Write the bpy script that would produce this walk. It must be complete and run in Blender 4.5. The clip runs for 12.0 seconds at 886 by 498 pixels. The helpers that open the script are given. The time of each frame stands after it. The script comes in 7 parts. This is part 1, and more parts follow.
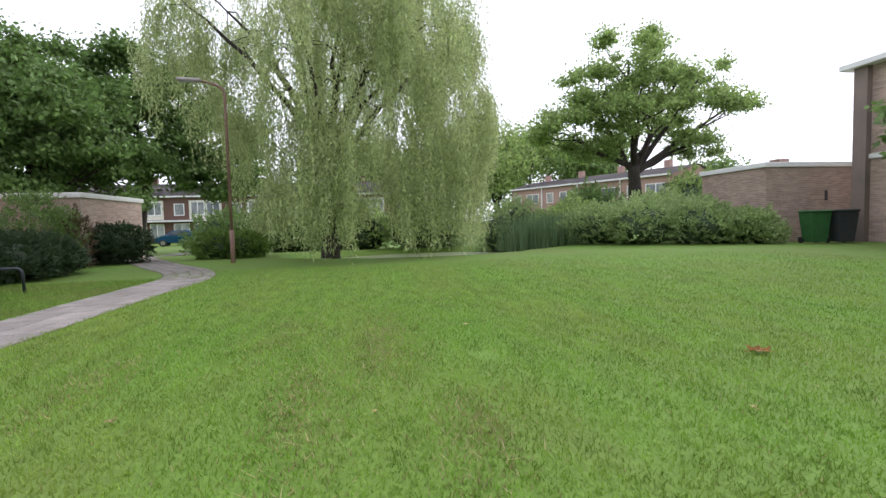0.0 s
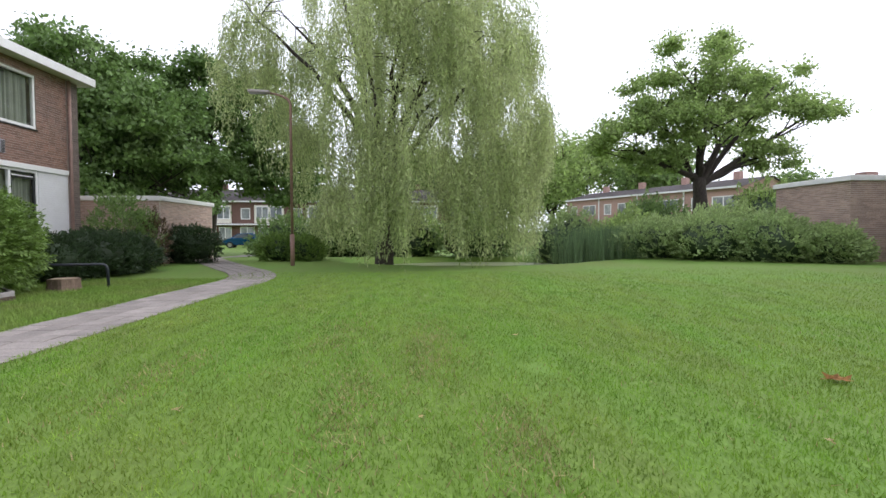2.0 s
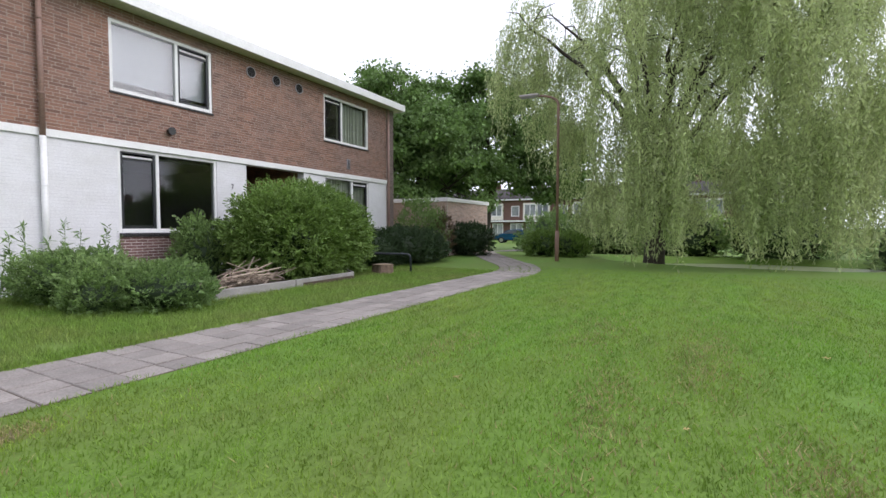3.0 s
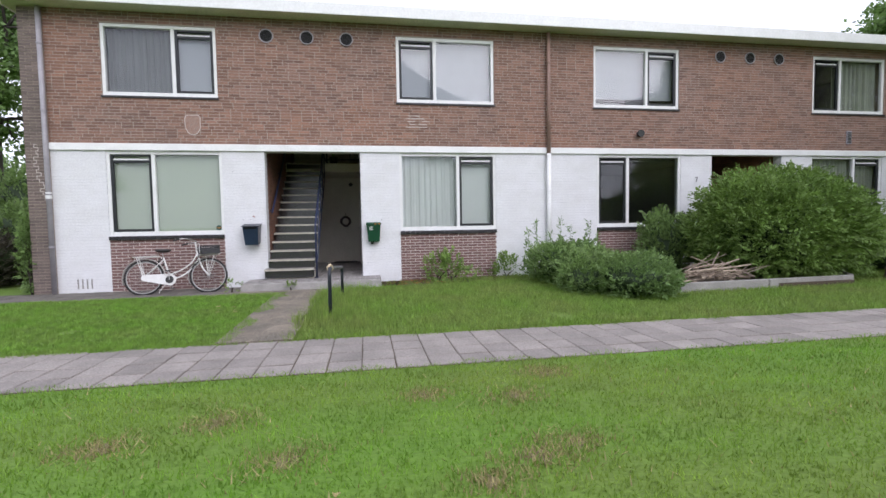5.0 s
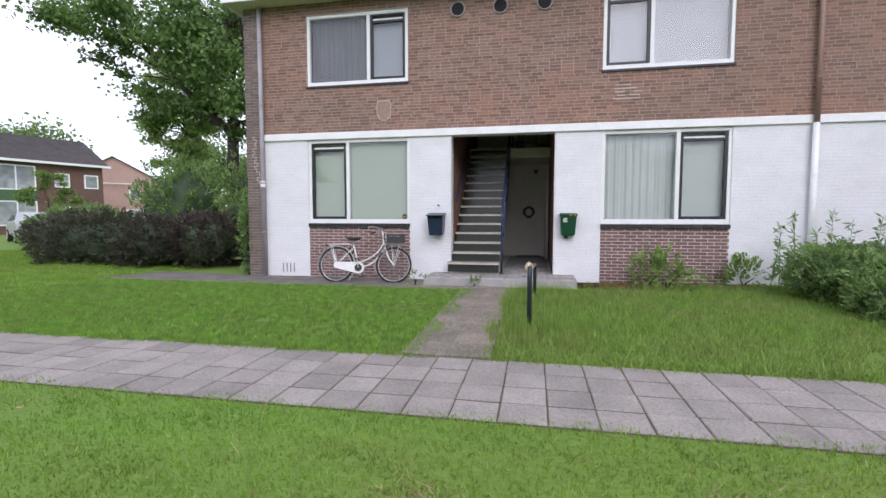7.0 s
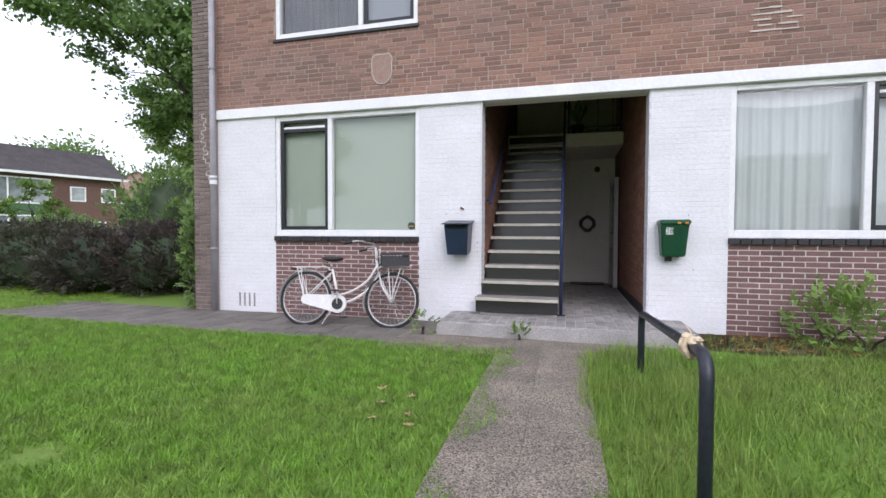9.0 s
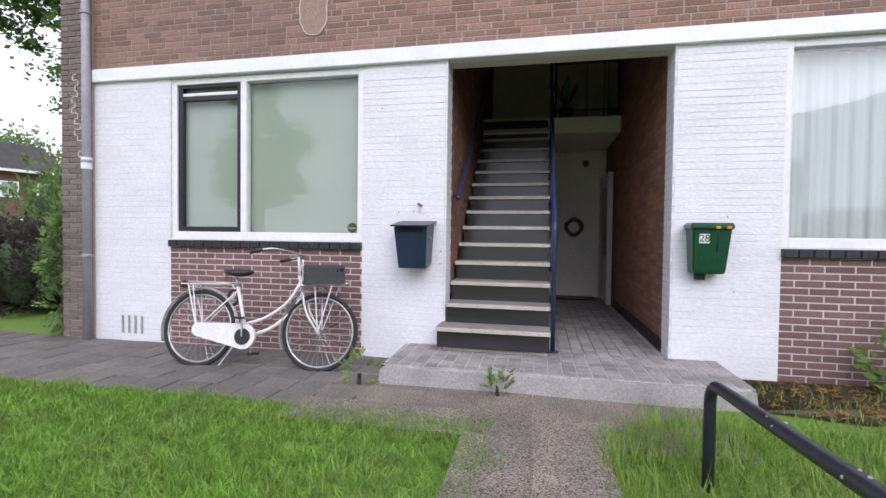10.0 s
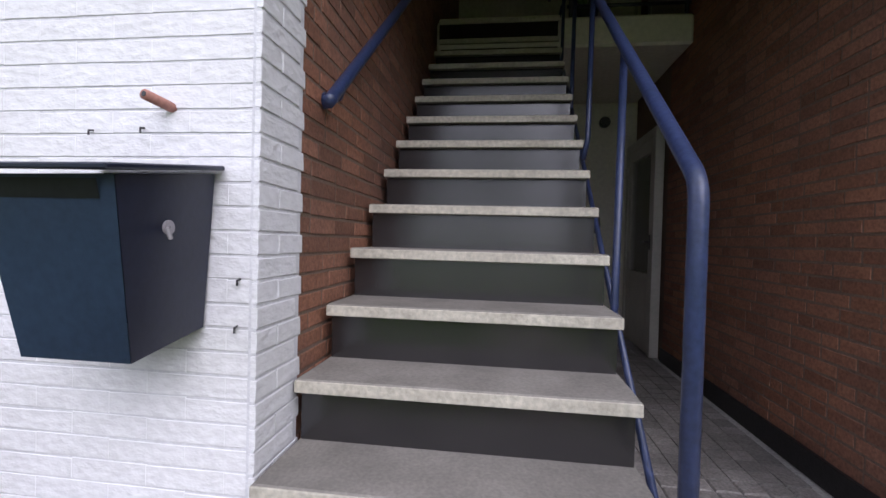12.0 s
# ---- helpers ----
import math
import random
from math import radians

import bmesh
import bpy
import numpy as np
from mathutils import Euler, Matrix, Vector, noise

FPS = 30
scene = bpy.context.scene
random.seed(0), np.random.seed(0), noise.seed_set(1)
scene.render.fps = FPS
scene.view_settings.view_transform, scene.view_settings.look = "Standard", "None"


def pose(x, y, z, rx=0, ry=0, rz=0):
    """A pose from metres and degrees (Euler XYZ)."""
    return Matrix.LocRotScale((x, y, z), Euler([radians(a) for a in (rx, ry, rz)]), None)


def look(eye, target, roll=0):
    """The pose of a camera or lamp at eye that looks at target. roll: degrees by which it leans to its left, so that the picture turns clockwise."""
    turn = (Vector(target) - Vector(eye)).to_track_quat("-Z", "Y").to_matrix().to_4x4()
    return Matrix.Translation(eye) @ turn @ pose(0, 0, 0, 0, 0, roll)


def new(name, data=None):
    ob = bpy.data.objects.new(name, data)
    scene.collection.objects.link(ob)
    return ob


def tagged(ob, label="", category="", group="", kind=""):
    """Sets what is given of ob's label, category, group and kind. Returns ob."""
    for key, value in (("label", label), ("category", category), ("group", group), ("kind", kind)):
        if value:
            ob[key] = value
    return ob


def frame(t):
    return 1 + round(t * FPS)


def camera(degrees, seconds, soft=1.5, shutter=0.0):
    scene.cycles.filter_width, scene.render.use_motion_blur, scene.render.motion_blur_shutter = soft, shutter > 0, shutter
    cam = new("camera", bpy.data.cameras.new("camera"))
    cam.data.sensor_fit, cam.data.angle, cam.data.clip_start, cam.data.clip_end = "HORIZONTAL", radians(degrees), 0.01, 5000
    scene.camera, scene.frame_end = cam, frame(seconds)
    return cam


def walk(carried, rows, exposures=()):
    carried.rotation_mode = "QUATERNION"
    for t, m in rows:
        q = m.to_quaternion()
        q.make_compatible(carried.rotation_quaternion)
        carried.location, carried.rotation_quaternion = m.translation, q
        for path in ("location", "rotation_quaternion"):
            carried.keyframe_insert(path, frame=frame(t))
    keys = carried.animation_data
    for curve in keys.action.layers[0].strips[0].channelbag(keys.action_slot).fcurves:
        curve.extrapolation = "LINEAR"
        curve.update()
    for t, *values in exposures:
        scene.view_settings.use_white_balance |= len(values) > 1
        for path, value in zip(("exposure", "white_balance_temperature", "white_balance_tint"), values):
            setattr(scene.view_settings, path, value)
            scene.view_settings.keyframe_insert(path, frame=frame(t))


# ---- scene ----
cam = camera(86.9, 12.0)
PATH = [
    (0, (0.344, -0.321, 1.187), (0.66, 1.65, 1.072), -1.5),
    (0.5, (0.35, -0.324, 1.183), (0.514, 1.667, 1.083), -1.1),
    (1, (0.353, -0.326, 1.181), (0.465, 1.668, 1.092), -0.7),
    (1.5, (0.352, -0.329, 1.182), (0.457, 1.667, 1.101), -0.4),
    (2, (0.351, -0.333, 1.184), (0.446, 1.663, 1.11), -0.1),
    (2.5, (0.348, -0.383, 1.189), (0.156, 1.606, 1.111), 0.1),
    (3, (0.399, -0.448, 1.189), (-0.566, 1.301, 1.1), -0.0),
    (3.5, (0.488, -0.652, 1.205), (-1.147, 0.495, 1.094), -0.6),
    (3.7, (0.52, -0.69, 1.217), (-1.252, 0.231, 1.108), -1.3),
    (5.3, (0.574, -0.812, 1.248), (-1.399, -0.504, 1.142), -0.7),
    (5.5, (0.56, -0.835, 1.25), (-1.412, -0.523, 1.148), -0.4),
    (6, (0.485, -0.892, 1.236), (-1.491, -0.603, 1.129), -0.0),
    (6.5, (-0.021, -1.026, 1.199), (-2.017, -0.997, 1.076), 0.0),
    (7, (-0.704, -1.244, 1.225), (-2.662, -1.627, 1.088), -0.0),
    (7.2, (-1.008, -1.319, 1.226), (-2.953, -1.763, 1.086), 0.1),
    (9, (-3.954, -1.796, 1.115), (-5.885, -2.313, 1.054), 0.2),
    (9.5, (-4.785, -1.898, 1.129), (-6.726, -2.377, 1.08), 0.2),
    (10, (-5.578, -2.007, 1.152), (-7.536, -2.412, 1.101), 0.7),
    (10.5, (-6.413, -2.055, 1.152), (-8.401, -2.27, 1.118), 0.5),
    (11, (-7.241, -2.112, 1.169), (-9.23, -2.315, 1.127), 0.8),
    (11.5, (-8.089, -2.185, 1.138), (-10.07, -2.457, 1.102), 1.2),
    (12, (-8.898, -2.274, 1.132), (-10.879, -2.543, 1.095), 1.5),
]
EXPOSURES = [(0, 0.31, 6100, 18), (2.5, 0.28, 6100, 18), (3.0, 0.17, 6050, 18), (3.5, 0.12, 6000, 18), (5.5, 0.15, 5950, 19), (7, 0.14, 5900, 20), (9, 0.28, 5900, 20), (10.5, 0.32, 5850, 22), (12, 0.35, 5900, 22)]
walk(cam, [(t, look(eye, target, roll)) for t, eye, target, roll in PATH], EXPOSURES)

# ---- light ----
world = bpy.data.worlds.new("sky")
scene.world = world
world.use_nodes = True
wn, wl = world.node_tree.nodes, world.node_tree.links
sky = wn.new("ShaderNodeTexSky")
sky.sky_type = "NISHITA"
sky.sun_disc = False
sky.sun_elevation, sky.sun_rotation = radians(37), radians(66)
veil = wn.new("ShaderNodeHueSaturation")
veil.inputs["Saturation"].default_value = 0.14
wl.new(sky.outputs[0], veil.inputs["Color"])
cloud = wn.new("ShaderNodeMix")
cloud.data_type = "RGBA"
cloud.inputs[0].default_value = 0.8
cloud.inputs[7].default_value = (8.4, 8.6, 9.0, 1)
wl.new(veil.outputs[0], cloud.inputs[6])
wl.new(cloud.outputs[2], wn["Background"].inputs["Color"])
wn["Background"].inputs["Strength"].default_value = 0.15
sun_data = bpy.data.lights.new("sun", "SUN")
sun_data.energy, sun_data.angle, sun_data.color = 1.6, radians(50), (1.0, 0.96, 0.9)
sun = new("sun", sun_data)
sun.matrix_world = look((18, 8, 15), (0, 0, 0))


# ---- materials ----
def mat(name, base, rough=0.8, metal=0.0, var=0.25, scale=6.0, fine=60.0, bump=0.15, second=None, blend=0.5,
        island=0.0, rand=0.0, spec=None, depth=0.01, stretch=(1, 1, 1), trans=0.0):
    """A surface with two scales of variation: patches between base and second, fine grain, and relief."""
    m = bpy.data.materials.new(name)
    m.use_nodes = True
    n, l = m.node_tree.nodes, m.node_tree.links
    b = n["Principled BSDF"]
    b.inputs["Roughness"].default_value = rough
    b.inputs["Metallic"].default_value = metal
    if spec is not None:
        b.inputs["Specular IOR Level"].default_value = spec
    co = n.new("ShaderNodeNewGeometry")
    mp = n.new("ShaderNodeMapping")
    mp.inputs["Scale"].default_value = stretch
    l.new(co.outputs["Position"], mp.inputs["Vector"])
    big = n.new("ShaderNodeTexNoise")
    big.inputs["Scale"].default_value, big.inputs["Detail"].default_value = scale, 5.0
    small = n.new("ShaderNodeTexNoise")
    small.inputs["Scale"].default_value, small.inputs["Detail"].default_value = fine, 3.0
    l.new(mp.outputs[0], big.inputs["Vector"])
    l.new(mp.outputs[0], small.inputs["Vector"])
    mixc = n.new("ShaderNodeMix")
    mixc.data_type = "RGBA"
    mixc.inputs[6].default_value = (*base, 1)
    other = second or tuple(c * 0.7 for c in base)
    mixc.inputs[7].default_value = (*other, 1)
    ramp = n.new("ShaderNodeMapRange")
    ramp.inputs[1].default_value, ramp.inputs[2].default_value = 0.5 - 0.22 * (2 * blend), 0.5 + 0.3 * (1.5 - blend)
    l.new(big.outputs[0], ramp.inputs[0])
    l.new(ramp.outputs[0], mixc.inputs[0])
    hsv = n.new("ShaderNodeHueSaturation")
    l.new(mixc.outputs[2], hsv.inputs["Color"])
    val = n.new("ShaderNodeMapRange")
    val.inputs[1].default_value, val.inputs[2].default_value = 0.3, 0.7
    val.inputs[3].default_value, val.inputs[4].default_value = 1 - var, 1 + var
    l.new(small.outputs[0], val.inputs[0])
    last = val.outputs[0]
    for amount, source in ((island, "ShaderNodeNewGeometry"), (rand, "ShaderNodeObjectInfo")):
        if amount:
            g = n.new(source)
            r = n.new("ShaderNodeMapRange")
            r.inputs[3].default_value, r.inputs[4].default_value = 1 - amount, 1 + amount
            l.new(g.outputs["Random Per Island" if "Geometry" in source else "Random"], r.inputs[0])
            mu = n.new("ShaderNodeMath")
            mu.operation = "MULTIPLY"
            l.new(last, mu.inputs[0])
            l.new(r.outputs[0], mu.inputs[1])
            last = mu.outputs[0]
    l.new(last, hsv.inputs["Value"])
    l.new(hsv.outputs[0], b.inputs["Base Color"])
    if bump:
        bp = n.new("ShaderNodeBump")
        bp.inputs["Strength"].default_value, bp.inputs["Distance"].default_value = bump, depth
        l.new(small.outputs[0], bp.inputs["Height"])
        l.new(bp.outputs[0], b.inputs["Normal"])
    if trans:
        out = n["Material Output"]
        tr = n.new("ShaderNodeBsdfTranslucent")
        l.new(hsv.outputs[0], tr.inputs["Color"])
        ms = n.new("ShaderNodeMixShader")
        ms.inputs[0].default_value = trans
        l.new(b.outputs[0], ms.inputs[1])
        l.new(tr.outputs[0], ms.inputs[2])
        l.new(ms.outputs[0], out.inputs["Surface"])
    return m


def glass_mat(name, tint, alpha):
    """A window pane: a clear sheet with a true mirror gloss."""
    m = bpy.data.materials.new(name)
    m.use_nodes = True
    n, l = m.node_tree.nodes, m.node_tree.links
    b = n["Principled BSDF"]
    n.remove(b)
    tr = n.new("ShaderNodeBsdfTransparent")
    tr.inputs[0].default_value = (*tint, 1)
    gl = n.new("ShaderNodeBsdfGlossy")
    gl.inputs["Roughness"].default_value = 0.02
    fr = n.new("ShaderNodeFresnel")
    fr.inputs[0].default_value = 1.5
    ad = n.new("ShaderNodeMath")
    ad.operation = "ADD"
    ad.inputs[1].default_value = alpha
    l.new(fr.outputs[0], ad.inputs[0])
    ms = n.new("ShaderNodeMixShader")
    l.new(ad.outputs[0], ms.inputs[0])
    l.new(tr.outputs[0], ms.inputs[1])
    l.new(gl.outputs[0], ms.inputs[2])
    l.new(ms.outputs[0], n["Material Output"].inputs["Surface"])
    return m


BRICK = mat("brick_orange_brown", (0.30, 0.16, 0.11), 0.9, var=0.3, scale=0.8, fine=90, second=(0.235, 0.155, 0.13), island=0.26, rand=0.26, bump=0.35)
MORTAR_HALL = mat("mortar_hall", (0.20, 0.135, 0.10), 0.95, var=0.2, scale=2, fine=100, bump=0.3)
VENT_SHADE = mat("vent_shade", (0.012, 0.011, 0.011), 0.95, var=0.2, bump=0)
BRICK_IN = mat("brick_red_inside", (0.29, 0.125, 0.07), 0.9, var=0.25, scale=2, fine=80, second=(0.20, 0.105, 0.075), island=0.22, rand=0.22, bump=0.35)
BRICK_PURPLE = mat("brick_purple_brown", (0.20, 0.115, 0.105), 0.85, var=0.2, scale=3, fine=90, second=(0.17, 0.1, 0.09), island=0.16, rand=0.16, bump=0.25)
BRICK_WHITE = mat("brick_white_paint", (0.75, 0.75, 0.765), 0.6, var=0.06, scale=2.2, fine=30, stretch=(0.9, 0.9, 1.5), second=(0.665, 0.66, 0.655), island=0.008, rand=0.008, bump=0.42, depth=0.014)
BRICK_PIER = mat("brick_grey_brown", (0.2, 0.155, 0.135), 0.9, var=0.25, scale=1.5, fine=80, second=(0.15, 0.12, 0.105), island=0.22, rand=0.2, bump=0.3)
BRICK_YARD = mat("brick_yard", (0.47, 0.35, 0.29), 0.9, var=0.25, scale=1.2, fine=70, second=(0.40, 0.29, 0.245), island=0.2, rand=0.2, bump=0.3)
BRICK_FAR = mat("brick_far", (0.43, 0.28, 0.235), 0.9, var=0.25, scale=0.6, fine=20, second=(0.37, 0.24, 0.20), bump=0.2)
BRICK_FAR_DARK = mat("brick_far_dark", (0.16, 0.09, 0.07), 0.9, var=0.25, scale=0.6, fine=20, bump=0.2)
MORTAR = mat("mortar_grey", (0.40, 0.33, 0.28), 0.95, var=0.2, scale=2, fine=120, bump=0.3)
MORTAR_PALE = mat("mortar_pale", (0.62, 0.55, 0.5), 0.95, var=0.12, scale=3, fine=120, bump=0.3)
MORTAR_WHITE = mat("mortar_painted", (0.72, 0.72, 0.74), 0.7, var=0.08, scale=3, fine=60, bump=0.3)
WHITE = mat("white_paint", (0.80, 0.80, 0.79), 0.45, var=0.05, scale=3, fine=25, second=(0.72, 0.72, 0.70), bump=0.05)
SOFFIT = mat("soffit_paint", (0.62, 0.62, 0.44), 0.7, var=0.12, scale=2, fine=25, second=(0.5, 0.52, 0.35), bump=0.08)
CREAM = mat("cream_paint", (0.72, 0.69, 0.60), 0.6, var=0.08, scale=2.5, fine=25, second=(0.62, 0.59, 0.50), bump=0.08)
DARK_FRAME = mat("dark_casement", (0.018, 0.02, 0.022), 0.4, var=0.2, bump=0.05)
SILL = mat("black_sill_tile", (0.03, 0.028, 0.03), 0.45, var=0.3, scale=8, fine=80, bump=0.2, island=0.2, rand=0.2)
PIPE_GREY = mat("downpipe_grey", (0.36, 0.34, 0.36), 0.5, var=0.1, scale=5, fine=40, bump=0.05)
PIPE_BROWN = mat("downpipe_brown", (0.30, 0.19, 0.15), 0.6, var=0.15, scale=4, fine=40, bump=0.08)
CONCRETE = mat("concrete", (0.36, 0.34, 0.32), 0.9, var=0.2, scale=3, fine=60, second=(0.22, 0.215, 0.2), bump=0.4)
PAVER = mat("path_tile", (0.325, 0.29, 0.265), 0.9, var=0.2, scale=3.0, fine=60, second=(0.22, 0.20, 0.18), rand=0.14, island=0.14, bump=0.3)
PAVER_DARK = mat("dark_paver", (0.18, 0.16, 0.135), 0.92, var=0.3, scale=3, fine=70, second=(0.11, 0.105, 0.095), rand=0.15, island=0.15, bump=0.4)
GRAVEL = mat("washed_gravel_tile", (0.26, 0.22, 0.17), 0.95, var=0.85, scale=3, fine=110, second=(0.15, 0.135, 0.11), rand=0.12, bump=1.0, depth=0.015)
TREAD = mat("tread_concrete", (0.27, 0.25, 0.22), 0.9, var=0.13, scale=5, fine=90, second=(0.15, 0.138, 0.12), bump=0.25)
NOSING = mat("nosing_worn", (0.50, 0.47, 0.39), 0.8, var=0.2, scale=9, fine=60, second=(0.36, 0.33, 0.27), bump=0.3)
RISER = mat("riser_black", (0.013, 0.012, 0.013), 0.22, var=0.15, scale=5, fine=40, second=(0.022, 0.02, 0.021), bump=0.04, spec=1.0)
TILE = mat("hall_tile", (0.35, 0.325, 0.305), 0.75, var=0.3, scale=5, fine=80, second=(0.18, 0.17, 0.16), rand=0.2, island=0.2, bump=0.2)
PLINTH = mat("black_plinth", (0.02, 0.018, 0.018), 0.5, var=0.3, scale=6, fine=50, bump=0.15)
BLUE_RAIL = mat("blue_paint", (0.028, 0.04, 0.10), 0.35, var=0.25, scale=14, fine=60, second=(0.02, 0.03, 0.07), bump=0.12)
DARK_RAIL = mat("black_blue_tube", (0.02, 0.024, 0.034), 0.4, var=0.3, scale=20, fine=80, bump=0.12)
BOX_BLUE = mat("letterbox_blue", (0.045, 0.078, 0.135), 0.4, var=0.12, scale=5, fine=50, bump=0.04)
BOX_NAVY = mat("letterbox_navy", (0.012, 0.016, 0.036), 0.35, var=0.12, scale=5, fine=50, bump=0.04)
BOX_GREEN = mat("letterbox_green", (0.012, 0.075, 0.035), 0.3, var=0.12, scale=5, fine=50, bump=0.04)
SOIL = mat("soil", (0.10, 0.075, 0.05), 0.95, var=0.35, scale=3, fine=40, bump=0.6, depth=0.02)
GRASS_GROUND = mat("lawn_ground", (0.11, 0.225, 0.02), 0.9, var=0.2, scale=0.8, fine=45, stretch=(1, 0.45, 1), second=(0.13, 0.175, 0.03), bump=0.5, depth=0.02)
BLADE = mat("grass_blade", (0.147, 0.315, 0.023), 0.6, var=0.3, scale=0.8, fine=5, stretch=(1, 0.35, 1), second=(0.25, 0.32, 0.052), island=0.16, bump=0, trans=0.35)
# copy of the lawn blade with the yard strip's brightness tuned into its colour
BLADE_YARD_TONE = mat("yard_tone_blade", (0.17, 0.345, 0.032), 0.6, var=0.35, scale=1.6, fine=9, second=(0.20, 0.28, 0.06), island=0.2, bump=0, trans=0.3)
BLADE_DRY = mat("dry_grass_blade", (0.36, 0.29, 0.14), 0.7, var=0.25, scale=2, fine=9, second=(0.26, 0.27, 0.09), island=0.3, bump=0, trans=0.2)
BLADE_LONG = mat("long_grass_blade", (0.175, 0.32, 0.038), 0.6, var=0.25, scale=0.9, fine=8, second=(0.235, 0.27, 0.075), island=0.35, bump=0, trans=0.3)
BARK = mat("bark", (0.055, 0.045, 0.036), 0.95, var=0.4, scale=4, fine=25, stretch=(1, 1, 0.25), bump=0.8, depth=0.03)


def leafy(name, a, b, isl=0.35, tr=0.35):
    return mat(name, a, 0.6, var=0.15, scale=0.35, fine=3, second=b, island=isl, bump=0, trans=tr)


LEAF_WILLOW = leafy("leaf_willow", (0.47, 0.53, 0.25), (0.36, 0.44, 0.18), 0.3, 0.45)
LEAF_OAK = leafy("leaf_oak", (0.33, 0.44, 0.14), (0.25, 0.36, 0.11), 0.35, 0.45)
LEAF_DARK = leafy("leaf_dark", (0.155, 0.255, 0.065), (0.11, 0.19, 0.05))
LEAF_MID = leafy("leaf_mid", (0.19, 0.29, 0.085), (0.14, 0.225, 0.065), 0.35, 0.4)
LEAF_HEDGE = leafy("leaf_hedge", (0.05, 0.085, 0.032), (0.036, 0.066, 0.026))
LEAF_THUJA = leafy("leaf_bush", (0.19, 0.295, 0.06), (0.13, 0.22, 0.045))
LEAF_SHRUB = leafy("leaf_shrub", (0.19, 0.29, 0.085), (0.145, 0.24, 0.075))
LEAF_PURPLE = leafy("leaf_purple", (0.075, 0.06, 0.05), (0.06, 0.085, 0.035))
LEAF_RED = leafy("leaf_red", (0.13, 0.07, 0.045), (0.08, 0.10, 0.04))
REED = leafy("reed", (0.16, 0.24, 0.11), (0.11, 0.19, 0.08))
LEAF_GARDEN = leafy("leaf_garden", (0.33, 0.43, 0.17), (0.24, 0.34, 0.13), 0.35, 0.4)
WATER = mat("duckweed_water", (0.30, 0.33, 0.17), 0.35, var=0.15, scale=0.8, fine=20, second=(0.2, 0.24, 0.13), bump=0.05)
GLASS = glass_mat("pane_glass", (0.9, 0.93, 0.92), 0.05)
GLASS_DARK = glass_mat("pane_glass_plain", (0.92, 0.94, 0.94), 0.02)
BLIND = mat("roller_blind_green", (0.47, 0.53, 0.43), 0.85, var=0.04, scale=1.5, fine=80, second=(0.43, 0.49, 0.40), bump=0.05)
# grey of the sky reflected in upper panes, painted on an added sheet
SKY_GREY_SHEET = mat("sky_grey_sheet", (0.40, 0.42, 0.45), 0.85, var=0.05, scale=0.8, fine=60, second=(0.33, 0.35, 0.385), bump=0.05)
SHEER = mat("sheer_curtain", (0.72, 0.76, 0.74), 0.9, var=0.05, scale=2, fine=40, second=(0.66, 0.69, 0.67), bump=0.1, trans=0.08)
DRAPE = mat("grey_drape", (0.20, 0.21, 0.22), 0.9, var=0.08, scale=2, fine=40, bump=0.1)
DRAPE_GREEN = mat("pale_drape", (0.44, 0.47, 0.40), 0.9, var=0.06, scale=2, fine=40, bump=0.1)
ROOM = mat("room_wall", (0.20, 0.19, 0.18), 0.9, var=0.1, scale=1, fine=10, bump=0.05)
DOOR_WHITE = mat("door_paint", (0.52, 0.50, 0.44), 0.5, var=0.06, scale=2, fine=30, bump=0.05)
ROOF_TILE = mat("roof_tile", (0.15, 0.135, 0.13), 0.85, var=0.3, scale=1.5, fine=12, second=(0.10, 0.09, 0.088), bump=0.5, depth=0.03)
FELT = mat("roof_felt", (0.09, 0.09, 0.09), 0.9, var=0.2, scale=2, fine=30, bump=0.2)


# ---- mesh helpers ----
def bm_mesh(name, bm, material, smooth=False):
    me = bpy.data.meshes.new(name)
    bm.to_mesh(me)
    bm.free()
    me.materials.append(material)
    if smooth:
        me.polygons.foreach_set("use_smooth", [True] * len(me.polygons))
    return me


def part(name, bm, material, parent, label="", smooth=False):
    ob = new(name, bm_mesh(name, bm, material, smooth))
    ob.parent = parent
    return tagged(ob, label)


def thing(name, label, category, at=(0, 0, 0), rz=0.0, group="", kind=""):
    ob = new(name)
    ob.empty_display_size = 0.1
    ob.matrix_basis = pose(*at, 0, 0, rz)
    return tagged(ob, label, category, group, kind)


def solo(name, bm, material, label, category, kind="", smooth=False, group=""):
    return tagged(new(name, bm_mesh(name, bm, material, smooth)), label, category, group, kind)


def box(bm, x0, x1, y0, y1, z0, z1, bevel=0.0):
    """One box, with chamfered edges where bevel is given."""
    made = bmesh.ops.create_cube(bm, size=1.0)["verts"]
    for v in made:
        v.co = Vector(((x0 + x1) / 2 + v.co.x * (x1 - x0), (y0 + y1) / 2 + v.co.y * (y1 - y0), (z0 + z1) / 2 + v.co.z * (z1 - z0)))
    if bevel:
        edges = list({e for v in made for e in v.link_edges})
        bmesh.ops.bevel(bm, geom=edges, offset=bevel, segments=1, affect="EDGES")
    return bm


def cube(x0, x1, y0, y1, z0, z1, bevel=0.0):
    return box(bmesh.new(), x0, x1, y0, y1, z0, z1, bevel)


